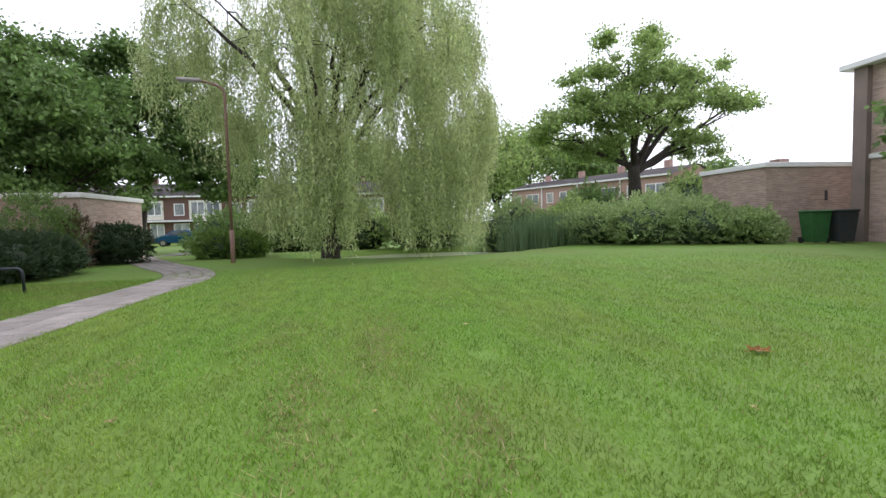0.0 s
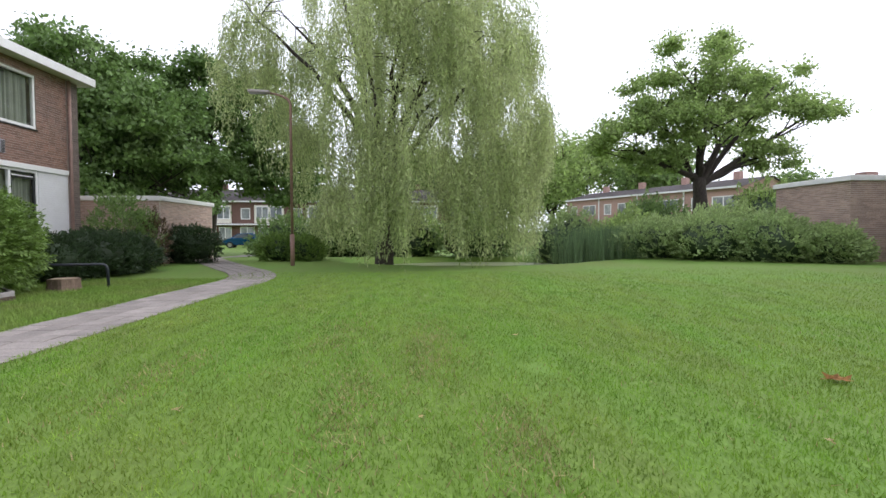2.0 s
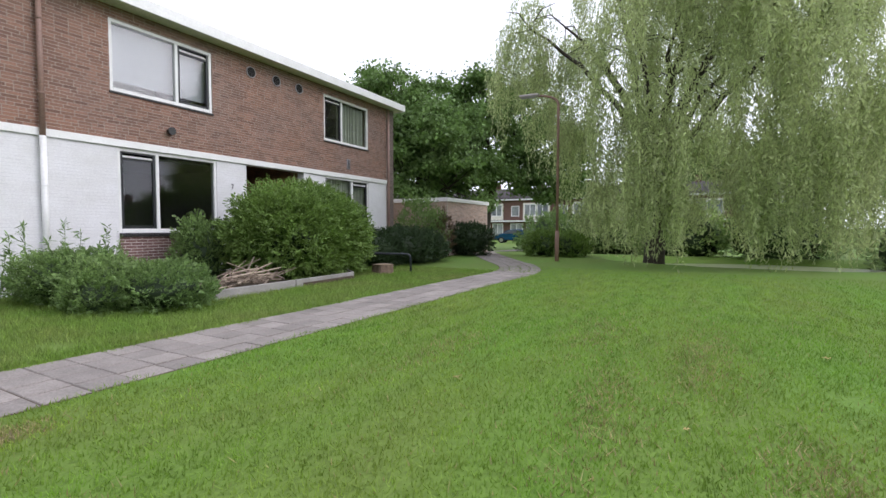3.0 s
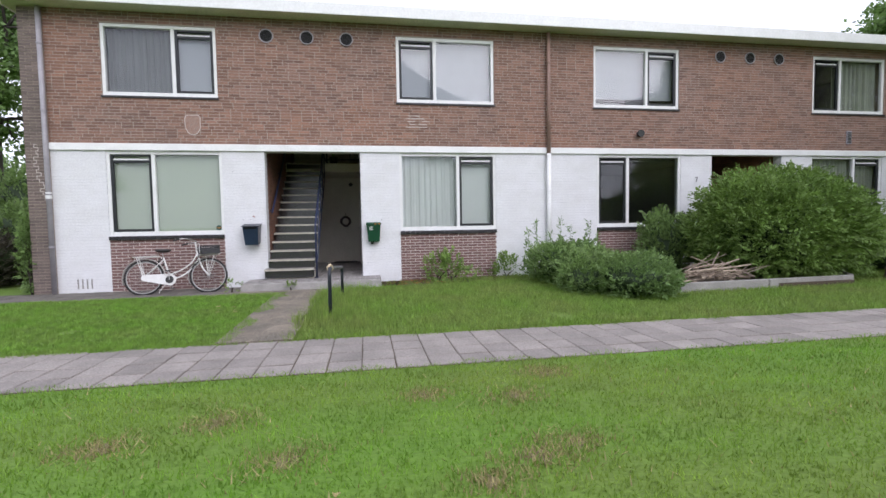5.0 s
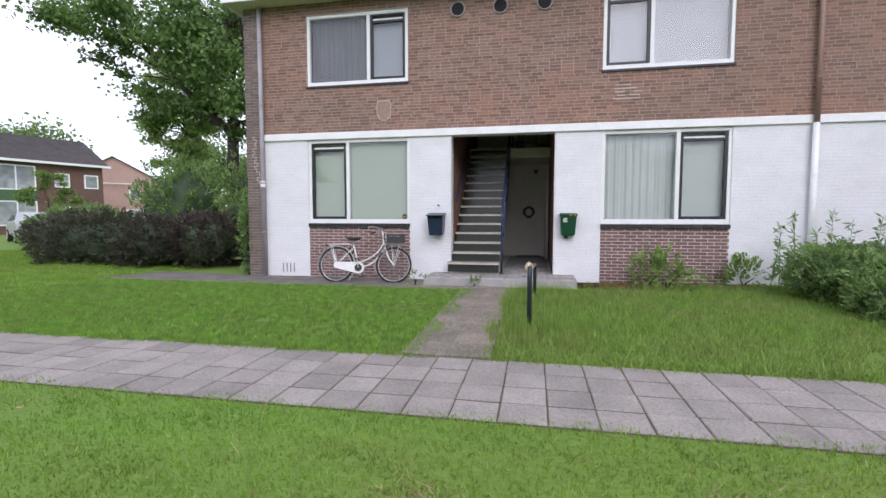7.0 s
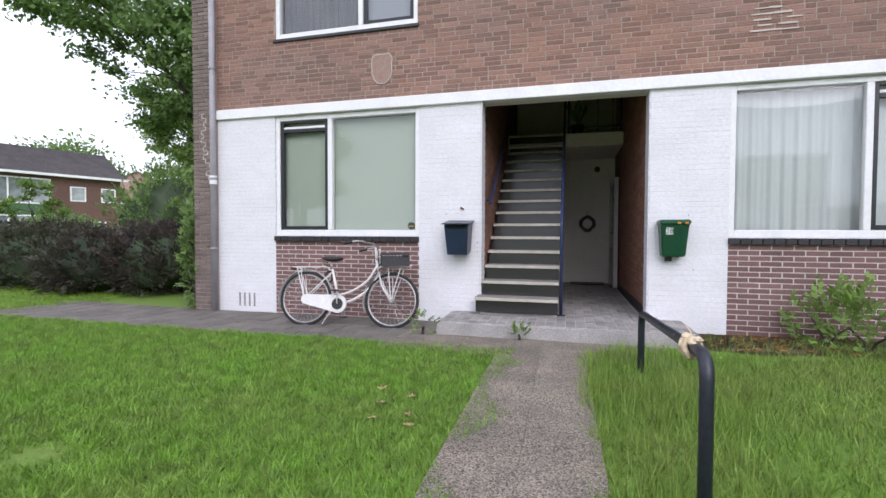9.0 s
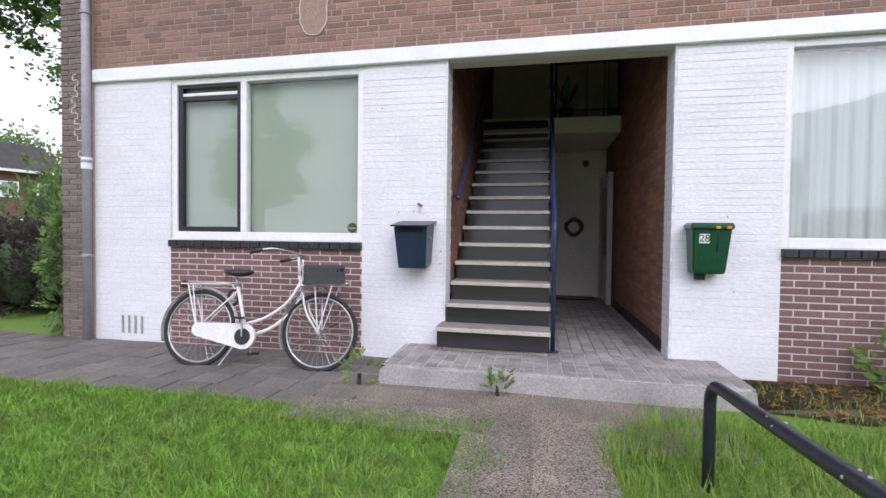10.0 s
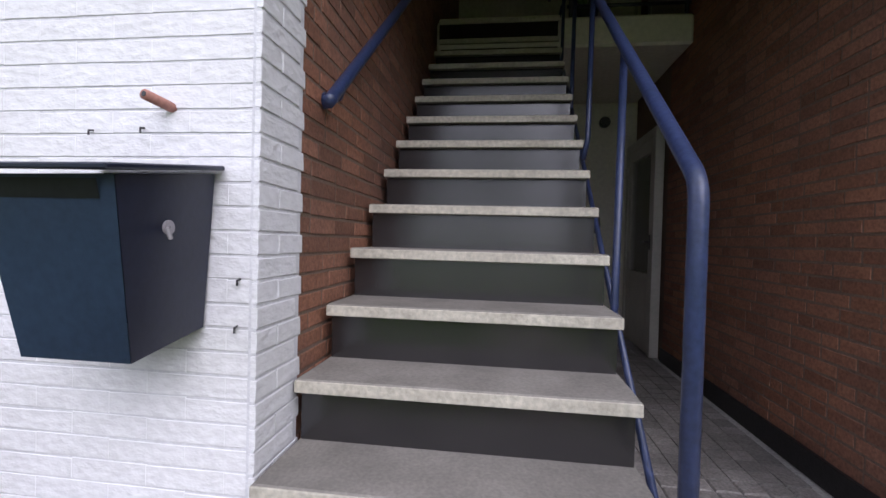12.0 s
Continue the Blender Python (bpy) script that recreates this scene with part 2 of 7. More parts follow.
def tube(bm, points, radius, sides=10, closed=False, taper=None):
    """A round bar along points; taper: radius at the far end."""
    pts = [Vector(p) for p in points]
    rings = []
    count = len(pts)
    side = None
    for i, p in enumerate(pts):
        a, b = pts[(i - 1) % count if closed else max(i - 1, 0)], pts[(i + 1) % count if closed else min(i + 1, count - 1)]
        d = (b - a).normalized()
        if side is None:
            side = d.cross(Vector((0, 0, 1)))
            if side.length < 0.1:
                side = d.cross(Vector((0, 1, 0)))
        side = (side - d * side.dot(d)).normalized()
        up = d.cross(side)
        r = radius if taper is None else radius + (taper - radius) * i / max(count - 1, 1)
        rings.append([bm.verts.new(p + (side * math.cos(k * math.tau / sides) + up * math.sin(k * math.tau / sides)) * r) for k in range(sides)])
    for i in range(count if closed else count - 1):
        p, q = rings[i], rings[(i + 1) % count]
        for k in range(sides):
            bm.faces.new((p[k], p[(k + 1) % sides], q[(k + 1) % sides], q[k]))
    if not closed:
        bm.faces.new(rings[0][::-1])
        bm.faces.new(rings[-1])
    return bm


def bend(points, radius, steps=5):
    """The polyline with its inner corners rounded."""
    pts = [Vector(p) for p in points]
    out = [pts[0]]
    for a, b, c in zip(pts, pts[1:], pts[2:]):
        u, v = (a - b), (c - b)
        r = min(radius, u.length * 0.49, v.length * 0.49)
        p, q = b + u.normalized() * r, b + v.normalized() * r
        for i in range(steps + 1):
            s = i / steps
            out.append(p * (1 - s) ** 2 + b * 2 * s * (1 - s) + q * s * s)
    return out + [pts[-1]]


def disc(bm, centre, axis, radius, depth, sides=24, bevel=0.0):
    """A short cylinder round centre along axis."""
    made = bmesh.ops.create_cone(bm, cap_ends=True, segments=sides, radius1=radius, radius2=radius, depth=depth)["verts"]
    q = Vector((0, 0, 1)).rotation_difference(Vector(axis)).to_matrix()
    for v in made:
        v.co = q @ v.co + Vector(centre)
    return bm


def soup(name, verts, faces_per, material, smooth=False):
    """A mesh of many separate faces: verts (n, k, 3), each row one face of k corners."""
    n, k, _ = verts.shape
    me = bpy.data.meshes.new(name)
    me.vertices.add(n * k)
    me.vertices.foreach_set("co", verts.astype(np.float32).ravel())
    me.loops.add(n * k)
    me.loops.foreach_set("vertex_index", np.arange(n * k, dtype=np.int32))
    me.polygons.add(n)
    me.polygons.foreach_set("loop_start", np.arange(0, n * k, k, dtype=np.int32))
    me.polygons.foreach_set("use_smooth", np.zeros(n, dtype=bool))
    me.update(calc_edges=True)
    me.validate()
    me.materials.append(material)
    return me


def boxes_mesh(name, rows, material):
    """Many separate plain boxes in one mesh: rows (n, 6) of x0 x1 y0 y1 z0 z1."""
    r = np.array(rows, dtype=np.float64)
    ix = np.array([[0, 2, 4], [1, 2, 4], [1, 3, 4], [0, 3, 4], [0, 2, 5], [1, 2, 5], [1, 3, 5], [0, 3, 5]])
    v = r[:, ix].reshape(-1, 3)
    quads = np.array([[0, 3, 2, 1], [4, 5, 6, 7], [0, 1, 5, 4], [1, 2, 6, 5], [2, 3, 7, 6], [3, 0, 4, 7]])
    f = (np.arange(len(r))[:, None, None] * 8 + quads[None]).reshape(-1, 4)
    me = bpy.data.meshes.new(name)
    me.vertices.add(len(v))
    me.vertices.foreach_set("co", v.astype(np.float32).ravel())
    me.loops.add(f.size)
    me.loops.foreach_set("vertex_index", f.astype(np.int32).ravel())
    me.polygons.add(len(f))
    me.polygons.foreach_set("loop_start", np.arange(0, f.size, 4, dtype=np.int32))
    me.polygons.foreach_set("use_smooth", np.zeros(len(f), dtype=bool))
    me.update(calc_edges=True)
    me.validate()
    me.materials.append(material)
    return me


# ---- ground ----
def smooth(a, b, v):
    s = min(max((v - a) / (b - a), 0.0), 1.0)
    return s * s * (3 - 2 * s)


def height(x, y):
    """The lie of the land: a bank up towards the far garages, a drop to the pond, lower ground beyond."""
    h = 0.20 * smooth(3, 11, x) * smooth(2, 10, y) * (1 - smooth(20, 26, y))
    h -= 0.40 * smooth(19, 32, y) * (1 - smooth(4, 12, x))
    h -= 0.07 * (1 - smooth(-9.3, -8.0, x)) * smooth(-14, -7.0, y) * (1 - smooth(-3, 4, y))
    r = math.hypot((x - 3.2) / 6.5, (y - 21.0) / 4.6)
    h -= 0.75 * (1 - smooth(0.75, 1.12, r))
    return h


def ground_axis(lo, hi, fine_lo, fine_hi, step):
    a = [fine_lo]
    d = step
    while a[-1] > lo:
        d *= 1.35
        a.append(a[-1] - d)
    a = a[::-1]
    while a[-1] < fine_hi:
        a.append(a[-1] + step)
    d = step
    while a[-1] < hi:
        d *= 1.35
        a.append(a[-1] + d)
    return a


gx, gy = ground_axis(-900, 900, -14, 20, 0.5), ground_axis(-900, 1500, -14, 34, 0.5)
bm = bmesh.new()
grid = [[bm.verts.new((x, y, height(x, y) - 0.0)) for y in gy] for x in gx]
for i in range(len(gx) - 1):
    for j in range(len(gy) - 1):
        bm.faces.new((grid[i][j], grid[i + 1][j], grid[i + 1][j + 1], grid[i][j + 1]))
solo("ground", bm, GRASS_GROUND, "mown green lawn with worn brownish patches", "ground", "structure", smooth=True)

bm = bmesh.new()
bmesh.ops.create_circle(bm, cap_ends=True, segments=40, radius=1.0)
for v in bm.verts:
    v.co = Vector((3.2 + v.co.x * 6.9, 21.0 + v.co.y * 4.9, -0.5))
solo("water", bm, WATER, "still pond covered with pale duckweed", "pond", "structure")

# ---- the block of flats ----
FX = -10.0
Y0, Y1 = -7.40, 14.42
Z_BAND0, Z_BAND1, Z_EAVE = 2.845, 2.985, 5.62
WINDOWS = {  # y0, y1, z0, z1, post, side of the opening casement
    "g1": (-5.98, -3.75, 1.10, 2.835, -5.10, -1), "u1": (-5.97, -3.78, 3.95, 5.385, -4.62, 1),
    "g2": (-0.02, 2.22, 1.10, 2.835, 1.32, 1), "u2": (-0.04, 2.19, 3.95, 5.385, 0.82, -1),
    "g3": (4.73, 6.96, 1.10, 2.835, 5.54, -1), "u3": (4.64, 6.88, 3.95, 5.385, 6.02, 1),
    "g4": (10.70, 12.93, 1.10, 2.835, 12.05, 1), "u4": (10.70, 12.92, 3.95, 5.385, 11.55, -1),
}
STAIRS = ((-2.90, -0.875), (7.80, 9.825))
GZ0 = 0.0


def cut(y0, y1, z0, z1, holes):
    """The rectangle less the holes, as rectangles."""
    ys = sorted({y0, y1, *[v for h in holes for v in h[:2] if y0 < v < y1]})
    out = []
    for a, b in zip(ys, ys[1:]):
        spans = sorted((h[2], h[3]) for h in holes if h[0] < (a + b) / 2 < h[1])
        z = z0
        for s, e in spans:
            if s > z:
                out.append((a, b, z, min(s, z1)))
            z = max(z, e)
        if z < z1:
            out.append((a, b, z, z1))
    return out


HOLES = [w[:4] for w in WINDOWS.values()] + [(a, b, 0.0, Z_BAND0) for a, b in STAIRS]
bm = bmesh.new()
for a, b, c, d in cut(Y0 + 0.42, Y1 - 0.42, -0.4, Z_BAND0, HOLES):
    box(bm, FX - 0.25, FX - 0.010, a, b, c, d)
wall_ground = solo("wall_ground_floor", bm, MORTAR_WHITE, "white-painted brick wall of the ground floor", "wall", "structure")
bm = bmesh.new()
for a, b, c, d in cut(Y0 + 0.42, Y1 - 0.42, Z_BAND0 + 0.02, Z_EAVE, HOLES):
    box(bm, FX - 0.25, FX - 0.010, a, b, c, d)
wall_upper = solo("wall_upper_floor", bm, MORTAR, "orange-brown brick wall of the upper floor", "wall", "structure")
bm = bmesh.new()
for a, b in ((Y0, Y0 + 0.42), (Y1 - 0.42, Y1)):
    box(bm, FX - 0.25, FX + 0.020, a, b, -0.4, Z_EAVE)
wall_pier = solo("wall_corner_piers", bm, MORTAR, "grey-brown brick corner piers", "wall", "structure")
bm = bmesh.new()
box(bm, -19.0, FX - 0.25, Y0, Y0 + 0.25, -0.4, Z_EAVE)
box(bm, -19.0, FX - 0.25, Y1 - 0.25, Y1, -0.4, Z_EAVE)
box(bm, -19.0, -18.75, Y0 + 0.25, Y1 - 0.25, -0.4, Z_EAVE)
solo("wall_sides", bm, BRICK_FAR, "brown brick side and rear walls", "wall", "structure")
bm = cube(FX - 0.10, FX + 0.035, Y0 + 0.42, Y1 - 0.42, Z_BAND0 - 0.004, Z_BAND1, 0.008)
solo("trim_band", bm, WHITE, "white concrete band between the storeys", "trim", "structure")
bm = cube(-19.3, -9.62, Y0 - 0.22, Y1 + 0.22, Z_EAVE + 0.012, Z_EAVE + 0.06)
solo("trim_soffit", bm, SOFFIT, "greenish painted roof soffit", "trim", "structure")
bm = bmesh.new()
box(bm, -9.62, -9.585, Y0 - 0.25, Y1 + 0.25, Z_EAVE - 0.01, Z_EAVE + 0.22, 0.006)
box(bm, -19.3, -9.62, Y0 - 0.25, Y0 - 0.22, Z_EAVE - 0.01, Z_EAVE + 0.22, 0.006)
box(bm, -19.3, -9.62, Y1 + 0.22, Y1 + 0.25, Z_EAVE - 0.01, Z_EAVE + 0.22, 0.006)
solo("trim_fascia", bm, WHITE, "white roof edge board", "trim", "structure")
solo("roof", cube(-19.3, -9.62, Y0 - 0.22, Y1 + 0.22, Z_EAVE + 0.06, Z_EAVE + 0.20), FELT, "flat grey roof", "roof", "structure")


# ---- windows of the flats ----
def pane_sheet(x, y0, y1, z0, z1):
    """One clear sheet that looks outwards."""
    bm = bmesh.new()
    bm.faces.new([bm.verts.new(p) for p in ((x, y0, z0), (x, y1, z0), (x, y1, z1), (x, y0, z1))])
    return bm


def window(key, number, inner, glass):
    """A white frame with a post, one dark opening casement with a vent bar, panes and a sill."""
    y0, y1, z0, z1, post, side = WINDOWS[key]
    win = thing("window_%d" % number, "white-framed window with one dark-framed opening casement", "window", (FX, y0, z0), kind="structure")
    w, h, p = y1 - y0, z1 - z0, post - y0
    f = 0.065
    bm = bmesh.new()
    box(bm, -0.11, -0.025, 0, f, 0, h, 0.005)
    box(bm, -0.11, -0.025, w - f, w, 0, h, 0.005)
    box(bm, -0.11, -0.0251, f, w - f, h - f, h, 0.005)
    box(bm, -0.11, -0.0251, f, w - f, 0, f + 0.015, 0.005)
    part("window_frame", bm, WHITE, win)
    part("mullion", cube(-0.108, -0.022, p - 0.035, p + 0.035, f + 0.015, h - f, 0.005), WHITE, win)
    a, b = (f, p - 0.035) if side < 0 else (p + 0.035, w - f)
    c, d = (p + 0.035, w - f) if side < 0 else (f, p - 0.035)
    lo, hi = f + 0.015, h - f
    part("pane", pane_sheet(-0.070, c, d, lo, hi), glass, win).visible_shadow = False
    cf = 0.055
    bm = bmesh.new()
    box(bm, -0.10, -0.045, a, a + cf, lo, hi, 0.004)
    box(bm, -0.10, -0.045, b - cf, b, lo, hi, 0.004)
    box(bm, -0.10, -0.0451, a + cf, b - cf, lo, lo + cf, 0.004)
    box(bm, -0.10, -0.0451, a + cf, b - cf, hi - 0.035, hi, 0.004)
    box(bm, -0.10, -0.0451, a + cf, b - cf, hi - 0.17, hi - 0.12, 0.004)
    part("casement", bm, DARK_FRAME, win, "black opening casement")
    part("vent_bar", cube(-0.09, -0.052, a + cf, b - cf, hi - 0.118, hi - 0.085, 0.003), WHITE, win, "white ventilation bar")
    part("pane", pane_sheet(-0.074, a + cf, b - cf, lo + cf, hi - 0.17), glass, win).visible_shadow = False
    if z0 < 2:
        bm = bmesh.new()
        n = int(w / 0.11)
        for i in range(n):
            box(bm, -0.12, 0.045, w * i / n + 0.003, w * (i + 1) / n - 0.003, -0.085, -0.012, 0.006)
        part("window_sill", bm, SILL, win, "black glazed tile sill")
    else:
        part("window_sill", cube(-0.10, 0.02, -0.02, w + 0.02, -0.045, -0.004, 0.004), SILL, win, "thin dark metal sill")
    # what hangs inside, and grey sheets that stand in for reflected sky
    back = new("inside")
    for kind, material, u0, u1, v0, v1, dx in inner:
        bm = bmesh.new()
        a0, a1, b0, b1 = f + u0 * (w - 2 * f), f + u1 * (w - 2 * f), lo + v0 * (hi - lo), lo + v1 * (hi - lo)
        if kind == "flat":
            box(bm, dx - 0.006, dx, a0, a1, b0, b1)
            part("blind_sheet", bm, material, win, "flat roller blind, or grey sheet toned as reflected sky, behind the glass")
        else:
            n = max(8, int((a1 - a0) / 0.018))
            rng = random.Random(int(1000 * y0) + int(a0 * 100))
            ph, rows = rng.random() * 6, []
            for i in range(n + 1):
                u = a0 + (a1 - a0) * i / n
                x = dx + (0.010 if material == SHEER else 0.028) * (math.sin(u * 42 + ph + 1.4 * math.sin(u * 9)) + 0.4 * math.sin(u * 95))
                rows.append((bm.verts.new((x, u, b0)), bm.verts.new((x, u, b1))))
            for (p0, p1), (q0, q1) in zip(rows, rows[1:]):
                bm.faces.new((p0, q0, q1, p1))
            part("curtain", bm, material, win, "pleated curtain behind the glass")
    bpy.data.objects.remove(back)
    return win


window("g1", 1, (("flat", BLIND, 0, 1, 0, 1, -0.15),), GLASS)
window("u1", 2, (("pleat", DRAPE, 0, 0.66, 0, 1, -0.2), ("flat", SKY_GREY_SHEET, 0.62, 1, 0, 1, -0.16)), GLASS)
window("g2", 3, (("pleat", SHEER, 0, 0.62, 0, 1, -0.2), ("flat", SHEER, 0.62, 1, 0, 1, -0.17)), GLASS)
window("u2", 4, (("flat", SKY_GREY_SHEET, 0, 1, 0, 1, -0.2),), GLASS)
window("g3", 5, (), GLASS)
window("u3", 6, (("flat", SKY_GREY_SHEET, 0, 1, 0.13, 1, -0.2),), GLASS)
window("g4", 7, (("pleat", DRAPE_GREEN, 0, 1, 0, 1, -0.2),), GLASS)
window("u4", 8, (("pleat", DRAPE_GREEN, 0.35, 1, 0, 1, -0.2),), GLASS)

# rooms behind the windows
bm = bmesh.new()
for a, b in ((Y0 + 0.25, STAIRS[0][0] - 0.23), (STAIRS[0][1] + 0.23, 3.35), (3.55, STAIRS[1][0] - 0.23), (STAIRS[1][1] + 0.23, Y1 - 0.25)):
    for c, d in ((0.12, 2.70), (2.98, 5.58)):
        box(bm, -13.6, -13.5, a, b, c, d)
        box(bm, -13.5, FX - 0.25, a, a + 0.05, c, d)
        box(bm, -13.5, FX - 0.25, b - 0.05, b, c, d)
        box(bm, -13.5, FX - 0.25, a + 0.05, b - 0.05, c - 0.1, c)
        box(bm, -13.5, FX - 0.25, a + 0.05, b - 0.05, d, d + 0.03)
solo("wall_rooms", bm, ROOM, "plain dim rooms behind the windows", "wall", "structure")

# round vents, hood, brick vent and grille
for y in (-2.77, -1.94, -1.11, 8.0, 8.835, 9.67):
    vent = thing("round_vent", "round dark vent with a grey ring in the brick wall", "vent", (FX, y, 5.262), group="round vents under the eaves")
    bm = bmesh.new()
    pts = [(0.012, 0.135 * math.cos(a), 0.135 * math.sin(a)) for a in np.linspace(0, math.tau, 28, endpoint=False)]
    tube(bm, pts, 0.013, 8, closed=True)
    part("ring", bm, PIPE_GREY, vent, "grey pipe rim", smooth=True)
    # solid black disc: the shade inside the pipe is put into its colour
    bm = bmesh.new()
    disc(bm, (0.0, 0, 0), (1, 0, 0), 0.128, 0.02, 28)
    part("mouth", bm, VENT_SHADE, vent, "black disc painted as the shaded pipe mouth")
    bm = bmesh.new()
    for k in range(-4, 5):
        hw = math.sqrt(max(0.0, 0.125 ** 2 - (k * 0.027) ** 2))
        box(bm, 0.010, 0.014, -hw, hw, k * 0.027 - 0.002, k * 0.027 + 0.002)
    part("mesh", bm, SILL, vent)
hood = thing("flue_cap", "small dark round flue cap on the brick wall", "vent", (FX, 5.81, 3.335))
bm = bmesh.new()
disc(bm, (0.04, 0, 0), (1, 0, 0), 0.06, 0.09, 18)
part("pipe", bm, SILL, hood)
bm = bmesh.new()
disc(bm, (0.10, 0, 0), (1, 0, 0), 0.085, 0.035, 20)
part("cap", bm, DARK_FRAME, hood)
vent = thing("wall_grille", "tall dark vent grille framed in the brick wall", "vent", (FX, 11.84, 3.33))
part("frame", cube(-0.02, 0.018, -0.075, 0.075, -0.17, 0.17, 0.005), PIPE_GREY, vent)
bm = bmesh.new()
for k in range(8):
    box(bm, 0.012, 0.026, -0.055, 0.055, -0.145 + k * 0.037, -0.125 + k * 0.037)
part("louvre", bm, DARK_FRAME, vent, "dark louvres")
airbrick = thing("air_grille", "row of narrow upright air slots in the white wall", "vent", (FX, -6.48, 0.13))
for k in range(4):
    part("slot", cube(-0.004, 0.003, -0.14 + k * 0.085, -0.115 + k * 0.085, -0.10, 0.10), CONCRETE, airbrick)
RESIDUE = mat("glue_residue", (0.29, 0.175, 0.13), 0.9, var=0.35, scale=14, fine=80, second=(0.33, 0.25, 0.215), bump=0.3)
for y, z, w in ((-4.29, 3.38, 0.30),):
    # shield-shaped trace where a plaque was taken off: a thin film with a pale glue rim
    rng = random.Random(int(z * 100))
    rim = []
    for k in range(44):
        a = k * math.tau / 44
        u, v = math.sin(a), math.cos(a)
        py = w / 2 * math.copysign(abs(u) ** (0.35 if v > 0 else 0.7), u) * (1 if v > -0.2 else 1 - 0.35 * (-0.2 - v))
        pz = 0.20 * math.copysign(abs(v) ** (0.35 if v > 0 else 0.8), v)
        rim.append(Vector((0.002, py + rng.uniform(-0.006, 0.006), pz + rng.uniform(-0.006, 0.006))))
    patch = thing("mortar_repair", "pale shield-shaped glue trace on the brick wall", "mortar patch", (FX, y, z))
    bm = bmesh.new()
    bm.faces.new([bm.verts.new(p) for p in rim])
    part("film", bm, RESIDUE, patch)
    bm = bmesh.new()
    tube(bm, rim, 0.007, 5, closed=True)
    part("rim", bm, MORTAR_PALE, patch, "pale glue rim")
rng = random.Random(6)
patch = thing("mortar_repair", "pale mortar smears on a few brick courses", "mortar patch", (FX, 0.41, 3.54))
for k in range(5):
    for j in range(3):
        a = rng.uniform(-0.26, 0.12)
        bm = cube(-0.004, 0.003 + 0.0003 * j, a, a + rng.uniform(0.08, 0.2), -0.13 + k * 0.062 - rng.uniform(0.004, 0.012), -0.13 + k * 0.062 + rng.uniform(0.004, 0.014), 0.001)
        part("smear", bm, MORTAR_PALE, patch)
rng = random.Random(4)
bm = bmesh.new()
y, z = -7.20, 2.95
for i in range(18):
    w = rng.uniform(0.03, 0.09) * rng.choice((-1, 1))
    box(bm, FX + 0.028, FX + 0.032, min(y, y + w), max(y, y + w) + 0.012, z - 0.012, z)
    y += w
    y = min(max(y, -7.32), -7.10)
    box(bm, FX + 0.028, FX + 0.032, y, y + 0.014, z - 0.062, z)
    z -= 0.062
solo("crack_repair", bm, MORTAR_PALE, "pale stepped crack repair in the corner pier", "mortar patch")

# downpipes
for y, x, material, lab in ((-7.0, 0.075, PIPE_GREY, "grey plastic downpipe beside the corner pier"), (3.48, 0.075, PIPE_BROWN, "brown downpipe on the brick, white below the band"),
                            (14.03, 0.075, PIPE_BROWN, "brown downpipe beside the corner pier")):
    dp = thing("downpipe", lab, "downpipe", (FX + x, y, 0))
    top = 2.84 if y == 3.48 else -0.06
    bm = bmesh.new()
    tube(bm, [(0, 0, top), (0, 0, 5.60)], 0.045, 14)
    part("pipe", bm, material, dp, smooth=True)
    if y == 3.48:
        bm = bmesh.new()
        tube(bm, [(0, 0, -0.02), (0, 0, 2.84)], 0.052, 14)
        part("pipe", bm, WHITE, dp, "white-painted lower pipe", smooth=True)
    for z in (0.9, 1.95, 3.6, 4.9):
        bm = bmesh.new()
        disc(bm, (0, 0, z), (0, 0, 1), 0.056, 0.03, 16)
        box(bm, -0.075, -0.03, -0.012, 0.012, z - 0.012, z + 0.012)
        part("bracket", bm, material if z > 2.9 or y != 3.48 else WHITE, dp)
    if y == -7.0:
        bm = bmesh.new()
        disc(bm, (0, 0, 1.93), (0, 0, 1), 0.053, 0.13, 16)
        part("collar", bm, WHITE, dp, "white repair sleeve")


